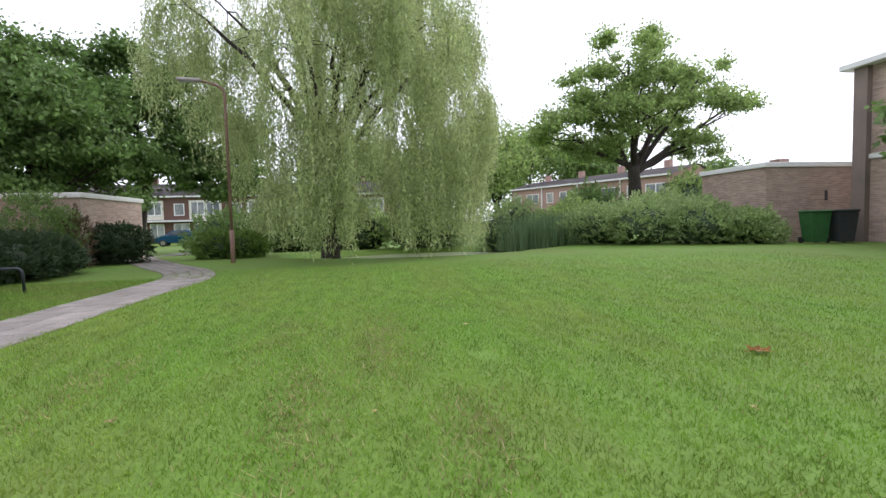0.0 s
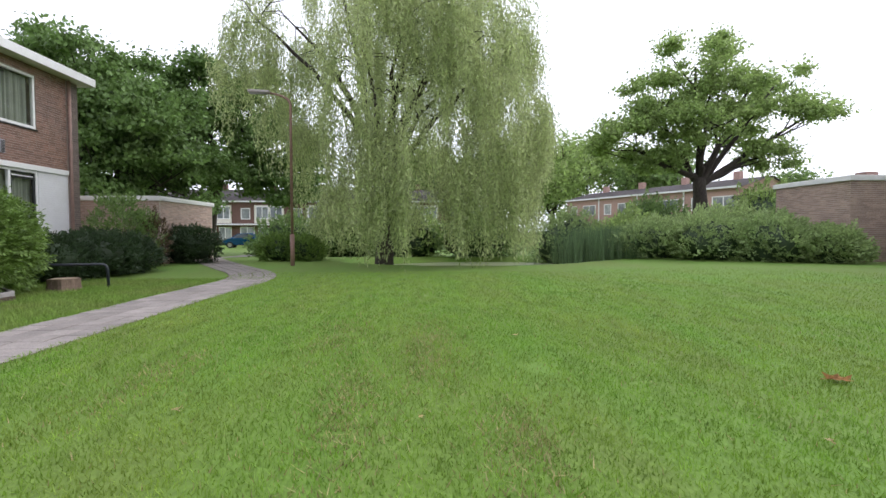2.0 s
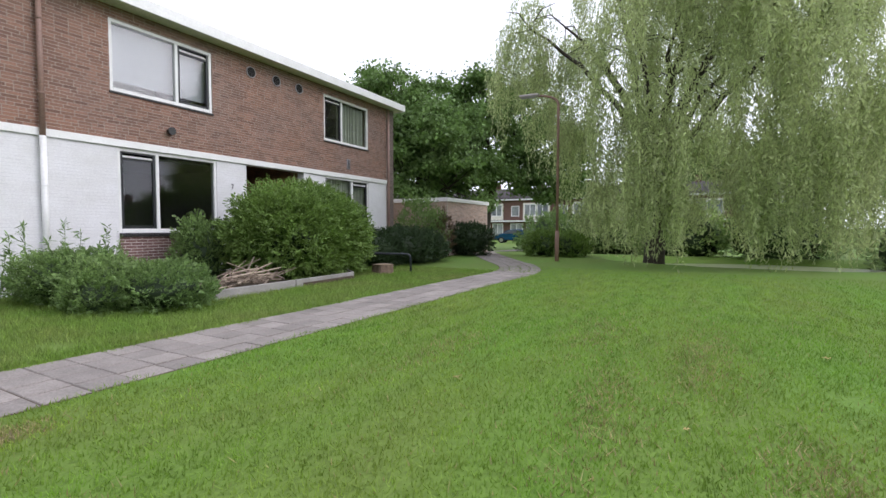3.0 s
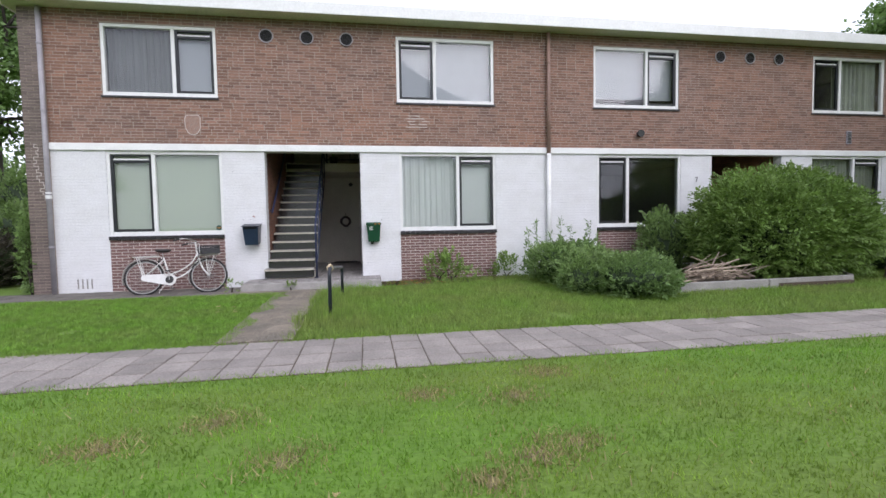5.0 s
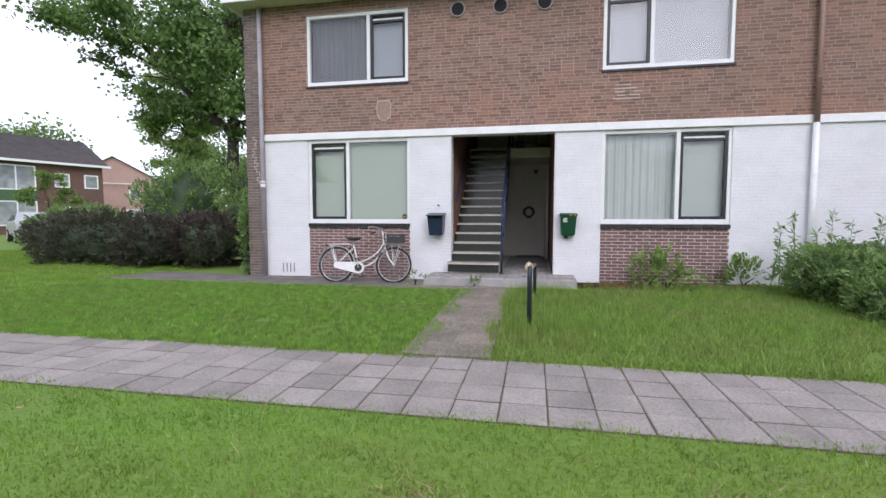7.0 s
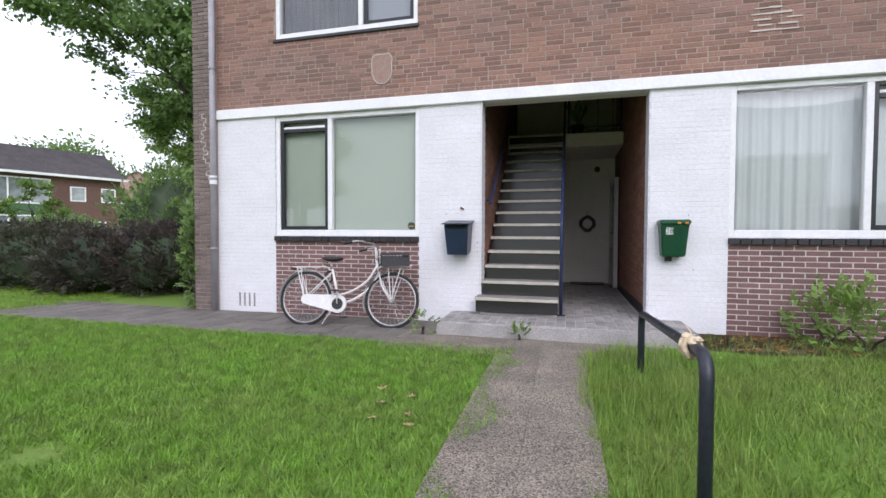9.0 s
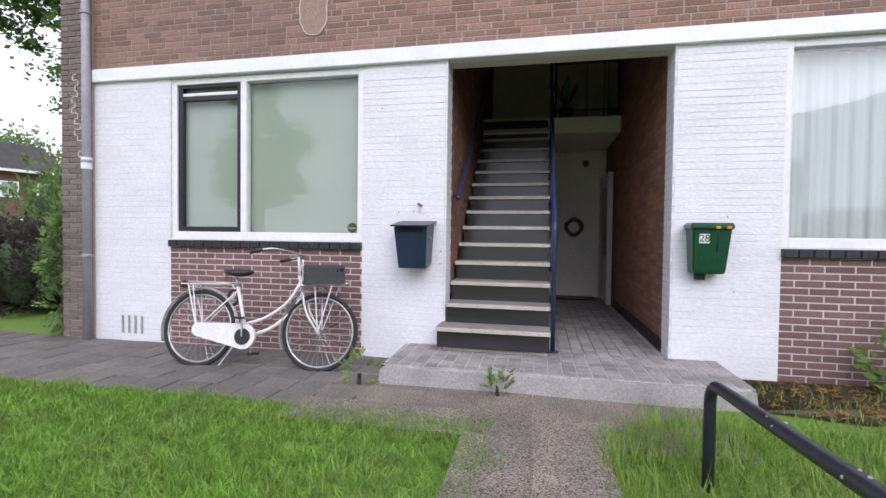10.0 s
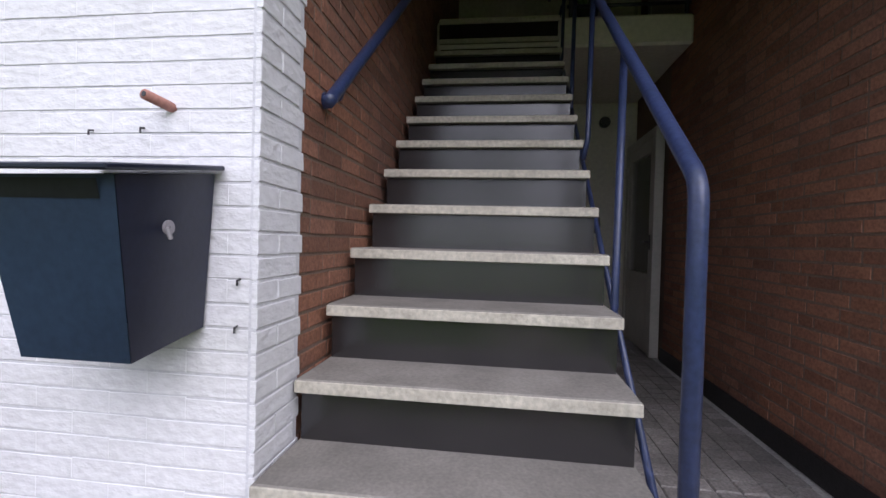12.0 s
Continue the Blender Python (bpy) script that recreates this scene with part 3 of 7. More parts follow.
# ---- stairwells ----
def stairwell(y0, y1, near, tag):
    """The brick hall, its plaster back wall, landing and stair; near: the one that is entered."""
    bm = bmesh.new()
    for a, b in ((y0 - 0.22, y0 - 0.010), (y1 + 0.010, y1 + 0.22)):
        box(bm, -14.6, FX - 0.25, a, b, -0.3, 5.58)
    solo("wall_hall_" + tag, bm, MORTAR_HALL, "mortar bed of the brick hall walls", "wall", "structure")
    solo("wall_hall_back_" + tag, cube(-14.7, -14.40, y0 - 0.01, y1 + 0.01, -0.3, 5.58), CREAM, "cream-painted back wall of the stair hall", "wall", "structure")
    solo("ceiling_hall_" + tag, cube(-14.4, FX - 0.11, y0 - 0.01, y1 + 0.01, 5.5, 5.58), CREAM, "plain plaster ceiling of the stair hall", "ceiling", "structure")
    solo("lintel_" + tag, cube(FX - 0.258, FX - 0.102, y0 + 0.001, y1 - 0.001, Z_BAND0 + 0.001, Z_BAND1 + 0.3), CREAM, "painted concrete lintel over the opening", "lintel", "structure")
    solo("landing_" + tag, cube(-14.4, -12.80, y0 - 0.005, y1 + 0.005, 2.72, 2.965, 0.02), CREAM, "pale painted concrete landing", "landing", "structure")
    stair = thing("staircase", "straight stair with black risers and worn concrete treads", "stairs", (0, 0, 0))
    w0, w1 = y0 + 0.02, y0 + 1.0
    for i in range(14):
        x, z = -9.72 - 0.235 * i, 0.335 + 0.19 * i
        left = w0 - (0.05 if i == 0 else 0.0)
        part("tread", cube(x - 0.285, x, left, w1, z - 0.042, z, 0.007), TREAD, stair, "worn concrete tread" if i == 0 else "")
        part("nosing", cube(x - 0.004, x + 0.003, left + 0.002, w1 - 0.002, z - 0.040, z - 0.004, 0.002), NOSING, stair, "pale worn tread edge" if i == 0 else "")
        part("riser", cube(x - 0.06, x - 0.035, left + 0.01, w1 - 0.012, z - 0.19, z - 0.042), RISER, stair, "black painted riser" if i == 0 else "")
    part("riser", cube(-12.798, -12.786, w0, w1 - 0.012, 2.80, 2.925), RISER, stair)
    part("nosing", cube(-12.80, -12.772, w0, w1, 2.925, 2.968, 0.003), NOSING, stair)
    bm = bmesh.new()
    prof = [(-9.80, 0.11), (-13.05, 2.76), (-13.05, 2.55), (-12.9, 2.50), (-10.15, 0.11)]
    va = [bm.verts.new((x, w0 + 0.01, z)) for x, z in prof]
    vb = [bm.verts.new((x, w1 - 0.03, z)) for x, z in prof]
    bm.faces.new(va)
    bm.faces.new(vb[::-1])
    for k in range(len(prof)):
        bm.faces.new((va[k], vb[k], vb[(k + 1) % 5], va[(k + 1) % 5]))
    bmesh.ops.recalc_face_normals(bm, faces=bm.faces[:])
    part("carriage", bm, CREAM, stair, "pale concrete underside")
    if not near:
        return
    rail = thing("stair_railing", "blue-painted steel tube railing of the stair", "railing", (0, w1 + 0.025, 0))
    slope = 0.19 / 0.235
    bm = bmesh.new()
    tube(bm, bend([(-9.95, 0, 0.11), (-9.95, 0, 1.27), (-12.75, 0, 1.27 + 2.80 * slope), (-13.0, 0, 3.88), (-14.35, 0, 3.88)], 0.05), 0.021, 14)
    part("handrail", bm, BLUE_RAIL, rail, smooth=True)
    bm = bmesh.new()
    tube(bm, [(-9.95, 0, 0.30), (-12.75, 0, 0.30 + 2.80 * slope)], 0.012, 8)
    part("lower_bar", bm, BLUE_RAIL, rail, smooth=True)
    for x in (-10.66, -11.37, -12.07, -12.75):
        bm = bmesh.new()
        base = 0.335 + 0.19 * int((-9.72 - x) / 0.235)
        tube(bm, [(x, -0.025, base - 0.1), (x, -0.005, base), (x, 0, 1.27 + (-9.95 - x) * slope)], 0.014, 10)
        part("post", bm, BLUE_RAIL, rail, smooth=True)
    guard = thing("landing_guard", "dark blue tube guard rail along the edge of the landing", "railing", (-12.85, w1 + 0.06, 2.965))
    span = y1 - w1 - 0.07
    for z in (0.10, 0.80):
        bm = bmesh.new()
        tube(bm, [(0, 0, z), (0, span, z)], 0.021 if z > 0.5 else 0.014, 10)
        part("bar", bm, DARK_RAIL, guard, smooth=True)
    for u in (0.03, span - 0.03):
        bm = bmesh.new()
        tube(bm, [(0, u, 0), (0, u, 0.80)], 0.016, 10)
        part("post", bm, DARK_RAIL, guard, smooth=True)
    upper = thing("door_2", "pale painted door frame in the hall wall upstairs", "door", (-13.95, y1 - 0.01, 2.965), kind="structure")
    for u0, u1, z0, z1, nm in ((0, 0.09, 0, 2.1, "jamb"), (0.91, 1.0, 0, 2.1, "jamb"), (0.09, 0.91, 2.02, 2.1, "head")):
        part(nm, cube(u0, u1, -0.03, 0.0, z0, z1, 0.004), DOOR_WHITE, upper)
    part("leaf", cube(0.09, 0.91, -0.012, 0.0, 0.01, 2.02), DOOR_WHITE, upper)
    bm = bmesh.new()
    tube(bm, [(-12.9, 0, 3.10), (-14.38, 0, 3.10)], 0.012, 8)
    part("landing_bar", bm, BLUE_RAIL, rail, smooth=True)
    bm = bmesh.new()
    disc(bm, (-9.95, 0, 0.118), (0, 0, 1), 0.05, 0.012, 18)
    part("foot_plate", bm, BLUE_RAIL, rail)
    grip = thing("wall_handrail", "blue-painted handrail on brackets along the brick wall", "handrail", (0, y0 + 0.075, 0))
    bm = bmesh.new()
    tube(bm, bend([(-10.27, 0, 1.545), (-10.31, 0, 1.575), (-12.9, 0, 1.575 + 2.59 * slope)], 0.03), 0.021, 14)
    part("bar", bm, BLUE_RAIL, grip, smooth=True)
    for x in (-10.42, -11.6, -12.7):
        z = 1.575 + (-10.31 - x) * slope
        bm = bmesh.new()
        tube(bm, bend([(x, -0.075, z - 0.07), (x, -0.02, z - 0.07), (x, 0, z - 0.015)], 0.02), 0.008, 8)
        disc(bm, (x, -0.070, z - 0.07), (0, 1, 0), 0.028, 0.008, 14)
        part("bracket", bm, BLUE_RAIL, grip)
    # entrance door at the back of the hall
    door = thing("door_1", "cream-painted glazed flat door with a dark latch", "door", (-14.38, y1 - 0.075, 0.115), kind="structure")
    bm = bmesh.new()
    box(bm, 0.02, 0.09, -0.02, 0.06, 0, 2.10, 0.004)
    box(bm, 0.97, 1.04, -0.02, 0.06, 0, 2.10, 0.004)
    box(bm, 0.09, 0.97, -0.02, 0.06, 2.03, 2.10, 0.004)
    part("door_frame", bm, DOOR_WHITE, door)
    bm = bmesh.new()
    box(bm, 0.09, 0.20, -0.005, 0.035, 0.01, 2.03, 0.003)
    box(bm, 0.86, 0.97, -0.005, 0.035, 0.01, 2.03, 0.003)
    box(bm, 0.20, 0.86, -0.005, 0.035, 0.01, 0.75, 0.003)
    box(bm, 0.20, 0.86, -0.005, 0.035, 1.90, 2.03, 0.003)
    part("leaf", bm, DOOR_WHITE, door)
    part("door_pane", cube(0.20, 0.86, 0.010, 0.018, 0.75, 1.90), GLASS_DARK, door)
    bm = bmesh.new()
    box(bm, 0.89, 0.93, -0.018, -0.005, 0.98, 1.12, 0.003)
    tube(bm, [(0.91, -0.005, 1.05), (0.91, -0.05, 1.05), (0.81, -0.05, 1.05)], 0.008, 8)
    part("door_handle", bm, DARK_FRAME, door, "dark latch handle")
    wreath = thing("door_wreath", "small dark twig wreath hung on the pale wall", "wreath", (-14.36, y0 + 1.49, 1.36))
    bm = bmesh.new()
    rng = random.Random(3)
    for k in range(4):
        tube(bm, [(0.02 + 0.012 * math.sin(a * 5 + k), (0.135 + 0.02 * math.sin(a * 3 + k * 2)) * math.cos(a), (0.135 + 0.02 * math.sin(a * 4 + k)) * math.sin(a))
                  for a in np.linspace(0, math.tau, 30, endpoint=False)], 0.022, 6, closed=True)
    part("ring", bm, mat("wreath_twig", (0.13, 0.11, 0.10), 0.9, fine=60, bump=0.4), wreath)
    bm = bmesh.new()
    tube(bm, [(0.0, 0, 0.15), (0.0, 0.0, 0.27)], 0.003, 5)
    part("string", bm, DARK_FRAME, wreath)
    knob = thing("hall_lamp", "small dark ceiling lamp fitting on the hall wall", "lamp", (-14.37, y1 - 0.35, 2.50))
    bm = bmesh.new()
    disc(bm, (0.02, 0, 0), (1, 0, 0), 0.06, 0.04, 18)
    part("base", bm, DARK_FRAME, knob)
    bm = bmesh.new()
    disc(bm, (0.06, 0, 0), (1, 0, 0), 0.045, 0.06, 18)
    part("shade", bm, SILL, knob)
    mat_thing = solo("door_mat", cube(-14.2, -13.75, y0 + 1.15, y1 - 0.2, 0.122, 0.135, 0.004), SILL, "dark doormat lying on the tiled hall floor", "doormat")
    # the window's light is only cream paint on a solid panel
    panel = thing("stair_window", "narrow cream-framed upstairs window beside the landing", "window", (-14.395, y1 - 0.27, 3.2))
    part("frame", cube(0.0, 0.03, -0.10, 0.24, 0, 1.9, 0.004), DOOR_WHITE, panel)
    part("panel", cube(0.03, 0.036, -0.06, 0.20, 0.10, 1.82), CREAM, panel, "cream paint in place of the lit pane")
    plant = thing("landing_plant", "dark potted plant standing on the upstairs landing", "plant", (-13.2, y0 + 1.25, 2.965))
    bm = bmesh.new()
    bmesh.ops.create_cone(bm, cap_ends=True, segments=20, radius1=0.09, radius2=0.12, depth=0.22)
    bmesh.ops.translate(bm, verts=bm.verts[:], vec=(0, 0, 0.11))
    part("pot", bm, SILL, plant)
    bm = bmesh.new()
    for k in range(16):
        a, s = rng.uniform(0, math.tau), rng.uniform(0.25, 0.45)
        top = Vector((math.cos(a) * s * 0.6, math.sin(a) * s * 0.6, 0.3 + s))
        side = Vector((-math.sin(a), math.cos(a), 0)) * 0.05
        p = [bm.verts.new(v) for v in (Vector((0, 0, 0.22)), top * 0.7 + side, top, top * 0.7 - side)]
        bm.faces.new(p)
    part("leaves", bm, LEAF_DARK, plant)


stairwell(*STAIRS[0], True, "a")
stairwell(*STAIRS[1], False, "b")
for k, (a, b) in enumerate(STAIRS):
    bm = bmesh.new()
    box(bm, -14.4, FX - 0.02, a - 0.005, b + 0.005, -0.3, 0.098)
    solo("floor_hall_" + "ab"[k], bm, MORTAR_PALE, "grey bed of the hall floor tiles", "floor", "structure")
    bm = bmesh.new()
    box(bm, -13.3, FX - 0.24, b - 0.018, b + 0.004, 0.1, 0.22, 0.003)
    solo("baseboard_" + "ab"[k], bm, PLINTH, "black tiled plinth along the hall wall", "plinth", "structure")

# entrance slab with worn concrete rim
slab = thing("entrance_slab", "worn concrete entrance step with a tiled top", "step", (0, 0, 0), kind="structure")
bm = bmesh.new()
pts = [(-10.0, -3.30), (-9.20, -3.27), (-9.22, -2.2), (-9.19, -1.2), (-9.21, -0.50), (-10.0, -0.52)]
top = [bm.verts.new((x, y, 0.102)) for x, y in pts]
low = [bm.verts.new((x + (0.05 if i in (1, 2, 3, 4) else 0), y + (-0.02 if i == 1 else 0.02 if i == 4 else 0), -0.2)) for i, (x, y) in enumerate(pts)]
bm.faces.new(top)
bm.faces.new(low[::-1])
for k in range(6):
    bm.faces.new((top[k], low[k], low[(k + 1) % 6], top[(k + 1) % 6]))
bmesh.ops.recalc_face_normals(bm, faces=bm.faces[:])
bmesh.ops.bevel(bm, geom=[e for e in bm.edges if all(v.co.z > 0 for v in e.verts)], offset=0.018, segments=2, affect="EDGES")
part("block", bm, CONCRETE, slab, "weathered concrete block")

# ---- letterboxes ----
lb = thing("letterbox", "blue metal letterbox with a dark lid on the white wall", "letterbox", (FX, -3.165, 0.895))
bm = bmesh.new()
v = [bm.verts.new(p) for p in ((0.005, -0.13, 0.0), (0.235, -0.13, -0.035), (0.235, 0.13, -0.035), (0.005, 0.13, 0.0),
                               (0.005, -0.155, 0.39), (0.31, -0.155, 0.345), (0.31, 0.155, 0.345), (0.005, 0.155, 0.39))]
for f in ((0, 3, 2, 1), (4, 5, 6, 7), (0, 1, 5, 4), (2, 3, 7, 6), (3, 0, 4, 7)):
    bm.faces.new([v[i] for i in f])
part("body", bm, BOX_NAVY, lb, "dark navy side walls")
bm = bmesh.new()
v = [bm.verts.new(p) for p in ((0.237, -0.13, -0.035), (0.237, 0.13, -0.035), (0.312, 0.155, 0.345), (0.312, -0.155, 0.345))]
bm.faces.new(v)
bmesh.ops.solidify(bm, geom=bm.faces[:], thickness=-0.004)
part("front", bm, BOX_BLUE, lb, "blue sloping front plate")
bm = cube(0.0, 0.36, -0.18, 0.18, -0.006, 0.006, 0.003)
bmesh.ops.rotate(bm, verts=bm.verts[:], cent=(0, 0, 0), matrix=Euler((0, radians(8), 0)).to_matrix())
bmesh.ops.translate(bm, verts=bm.verts[:], vec=(0.0, 0, 0.405))
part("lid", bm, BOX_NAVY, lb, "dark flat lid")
bm = bmesh.new()
v = [bm.verts.new(p) for p in ((0.3055, -0.12, 0.30), (0.3055, 0.12, 0.30), (0.3140, 0.12, 0.338), (0.3140, -0.12, 0.338))]
bm.faces.new(v)
bmesh.ops.solidify(bm, geom=bm.faces[:], thickness=0.004)
part("slot", bm, DARK_FRAME, lb, "dark letter slot")
bm = bmesh.new()
disc(bm, (0.16, 0.148, 0.25), (0, 1, 0.1), 0.016, 0.012, 14)
tube(bm, [(0.16, 0.152, 0.25), (0.185, 0.168, 0.245), (0.175, 0.168, 0.225)], 0.005, 6)
part("lock", bm, PIPE_GREY, lb, "grey metal lock")

gb = thing("letterbox", "green plastic letterbox with house number 28", "letterbox", (FX, -0.62, 0.862))
bm = bmesh.new()
v = [bm.verts.new(p) for p in ((0.01, -0.125, 0), (0.155, -0.125, 0.01), (0.155, 0.125, 0.01), (0.01, 0.125, 0),
                               (0.01, -0.15, 0.40), (0.215, -0.15, 0.385), (0.215, 0.15, 0.385), (0.01, 0.15, 0.40))]
for f in ((0, 3, 2, 1), (4, 5, 6, 7), (0, 1, 5, 4), (1, 2, 6, 5), (2, 3, 7, 6), (3, 0, 4, 7)):
    bm.faces.new([v[i] for i in f])
bmesh.ops.bevel(bm, geom=bm.edges[:], offset=0.012, segments=2, affect="EDGES")
part("body", bm, BOX_GREEN, gb)
bm = cube(0.0, 0.235, -0.165, 0.165, 0.375, 0.435, 0.018)
part("lid", bm, BOX_GREEN, gb, "rounded green lid")
ORANGE = mat("orange_reflector", (0.65, 0.25, 0.03), 0.3, var=0.1, bump=0)
for y in (0.02, 0.10):
    part("latch", cube(0.232, 0.24, y, y + 0.035, 0.385, 0.408, 0.002), ORANGE, gb, "orange latch tab")
part("seam", cube(0.19, 0.207, 0.045, 0.052, 0.20, 0.37), BOX_NAVY, gb)
plate = part("number_plate", cube(0.0, 0.004, -0.04, 0.04, -0.04, 0.04, 0.001), WHITE, gb, "white plate with the number 28")
plate.matrix_basis = pose(0.199, -0.055, 0.305, 0, 8, 0)
cu = bpy.data.curves.new("digits", "FONT")
cu.body, cu.size, cu.align_x, cu.align_y, cu.extrude = "28", 0.085, "CENTER", "CENTER", 0.0008
tmp = new("digits", cu)
dm = bpy.data.meshes.new_from_object(tmp.evaluated_get(bpy.context.evaluated_depsgraph_get()))
bpy.data.objects.remove(tmp)
dm.materials.clear()
dm.materials.append(DARK_FRAME)
digits = new("digits", dm)
digits.parent = plate
digits.matrix_basis = pose(0.0052, 0, 0, 90, 0, 90)
bm = bmesh.new()
box(bm, 0.0, 0.06, -0.07, -0.0, -0.05, 0.01)
part("bracket", bm, DARK_FRAME, gb, "dark wall bracket")

TERRA = mat("terracotta", (0.45, 0.21, 0.16), 0.7, var=0.15, scale=20, fine=90, bump=0.15)
spout = thing("wall_spout", "short terracotta-coloured pipe end in the white wall", "pipe", (FX, -3.14, 1.455))
bm = bmesh.new()
tube(bm, [(-0.02, 0, 0), (0.075, -0.012, 0.012)], 0.013, 12)
part("pipe", bm, TERRA, spout, smooth=True)
bm = bmesh.new()
disc(bm, (0.0755, -0.012, 0.0122), (1, -0.12, 0.12), 0.007, 0.002, 10)
part("bore", bm, DARK_FRAME, spout)
hook = thing("wall_hook", "small white metal bracket on the painted wall", "hook", (FX, 7.36, 2.23))
bm = bmesh.new()
tube(bm, [(0, 0, 0.06), (0.07, 0, 0.06), (0.05, -0.02, -0.06)], 0.012, 8)
part("arm", bm, PIPE_GREY, hook)
rng = random.Random(9)
for y, z in ((-3.37, 1.40), (-3.22, 1.405), (-2.945, 1.02), (-2.95, 0.90), (-0.44, 1.36), (-0.38, 0.72), (-3.55, 2.42)):
    bm = bmesh.new()
    tube(bm, [(-0.01, 0, 0), (0.008, 0.002, -0.003), (0.010, 0.003, -0.016)], 0.003, 6)
    solo("wall_nail", bm, SILL, "small rusty nail stub in the white wall", "nail", group="nails in the white wall").matrix_basis = pose(FX, y, z)
STICK = mat("sticker_dark", (0.03, 0.08, 0.06), 0.5, var=0.2, bump=0)
stick = thing("window_sticker", "small dark green octagonal sticker on the glass", "sticker", (FX - 0.068, -3.885, 1.235))
bm = bmesh.new()
disc(bm, (0, 0, 0), (1, 0, 0), 0.055, 0.002, 8)
part("sheet", bm, STICK, stick)
part("bar", cube(0.001, 0.002, -0.04, 0.04, -0.012, 0.004), ORANGE, stick)


# ---- bicycle ----
BIKE_WHITE = mat("bike_white", (0.75, 0.74, 0.72), 0.35, var=0.08, scale=8, fine=50, second=(0.62, 0.60, 0.57), bump=0.05)
RUBBER = mat("tyre_rubber", (0.025, 0.024, 0.024), 0.8, var=0.3, scale=20, fine=120, bump=0.3)
RIM = mat("rim_metal", (0.50, 0.49, 0.47), 0.35, 0.7, var=0.15, scale=12, fine=60, bump=0.05)
LEATHER = mat("saddle_black", (0.022, 0.02, 0.02), 0.5, var=0.3, scale=10, fine=90, bump=0.2)
CRATE = mat("crate_plastic", (0.02, 0.02, 0.022), 0.5, var=0.2, scale=10, fine=50, bump=0.1)
RUST = mat("rusty_metal", (0.16, 0.09, 0.06), 0.7, 0.3, var=0.4, scale=20, fine=90, bump=0.3)
bike = thing("bicycle", "white step-through bicycle with black crate against the brick panel", "bicycle")
bike.matrix_basis = pose(-9.30, -5.09, -0.065, 0, 0, 5) @ pose(0, 0, 0, 0, -11, 0)
R = 0.335


def circle(y, z, r, n=40, x=0.0):
    return [(x, y + r * math.cos(a), z + r * math.sin(a)) for a in np.linspace(0, math.tau, n, endpoint=False)]


for y in (0.0, 1.16):
    bm = bmesh.new()
    disc(bm, (0, y, R + 0.015), (1, 0, 0), 0.022, 0.09, 16)
    wheel = part("wheel", bm, RIM, bike, "steel hub")
    bm = bmesh.new()
    tube(bm, circle(y, R + 0.015, R, 48), 0.020, 8, closed=True)
    part("tyre", bm, RUBBER, wheel, "black tyre", smooth=True)
    bm = bmesh.new()
    tube(bm, circle(y, R + 0.015, R - 0.026, 48), 0.011, 6, closed=True)
    part("rim", bm, RIM, wheel, "metal rim", smooth=True)
    bm = bmesh.new()
    for k in range(32):
        a = k * math.tau / 32
        b = a + (0.5 if k % 2 else -0.5)
        tube(bm, [(0.035 * (1 if k % 4 < 2 else -1), y + 0.02 * math.cos(b), R + 0.015 + 0.02 * math.sin(b)), (0, y + (R - 0.03) * math.cos(a), R + 0.015 + (R - 0.03) * math.sin(a))], 0.0016, 4)
    part("spokes", bm, RIM, wheel, "thin steel spokes")
hub_z = R + 0.015
BB, ST, HT, HB = (0, 0.47, 0.29), (0, 0.335, 0.74), (0, 0.93, 0.86), (0, 0.985, 0.66)
bm = bmesh.new()
tube(bm, [BB, ST], 0.016, 12)
part("seat_tube", bm, BIKE_WHITE, bike, smooth=True)
bm = bmesh.new()
tube(bm, bend([(0, 0.44, 0.40), (0, 0.62, 0.45), (0, 0.84, 0.60), (0, 0.945, 0.80)], 0.14), 0.014, 12)
part("top_tube", bm, BIKE_WHITE, bike, "curved upper frame tube", smooth=True)
bm = bmesh.new()
tube(bm, bend([BB, (0, 0.70, 0.36), (0, 0.90, 0.54), (0, 0.975, 0.70)], 0.2), 0.017, 12)
part("down_tube", bm, BIKE_WHITE, bike, "curved lower frame tube", smooth=True)
bm = bmesh.new()
tube(bm, [HB, HT], 0.018, 12)
part("head_tube", bm, BIKE_WHITE, bike, smooth=True)
for s in (-0.045, 0.045):
    bm = bmesh.new()
    tube(bm, [(s * 0.5, 0.46, 0.29), (s, 0.0, hub_z)], 0.009, 8)
    part("chain_stay", bm, BIKE_WHITE, bike, smooth=True)
    bm = bmesh.new()
    tube(bm, [(s * 0.4, 0.345, 0.70), (s, 0.0, hub_z)], 0.008, 8)
    part("seat_stay", bm, BIKE_WHITE, bike, smooth=True)
    bm = bmesh.new()
    tube(bm, bend([(s, 0.99, 0.70), (s, 1.03, 0.52), (s * 1.1, 1.16, hub_z)], 0.15), 0.010, 8)
    part("fork_blade", bm, BIKE_WHITE, bike, smooth=True)
    bm = bmesh.new()
    tube(bm, [(s * 1.3, -0.13, 0.76), (s * 1.1, 0.0, hub_z)], 0.007, 8)
    tube(bm, [(s * 1.3, -0.08, 0.76), (s * 1.1, 0.0, hub_z)], 0.006, 8)
    part("rack_stay", bm, BIKE_WHITE, bike)
    bm = bmesh.new()
    tube(bm, [(s * 2.2, 1.12, 0.76), (s * 1.1, 1.16, hub_z)], 0.007, 8)
    tube(bm, [(s * 2.2, 1.28, 0.77), (s * 1.1, 1.16, hub_z)], 0.006, 8)
    part("rack_stay", bm, BIKE_WHITE, bike)
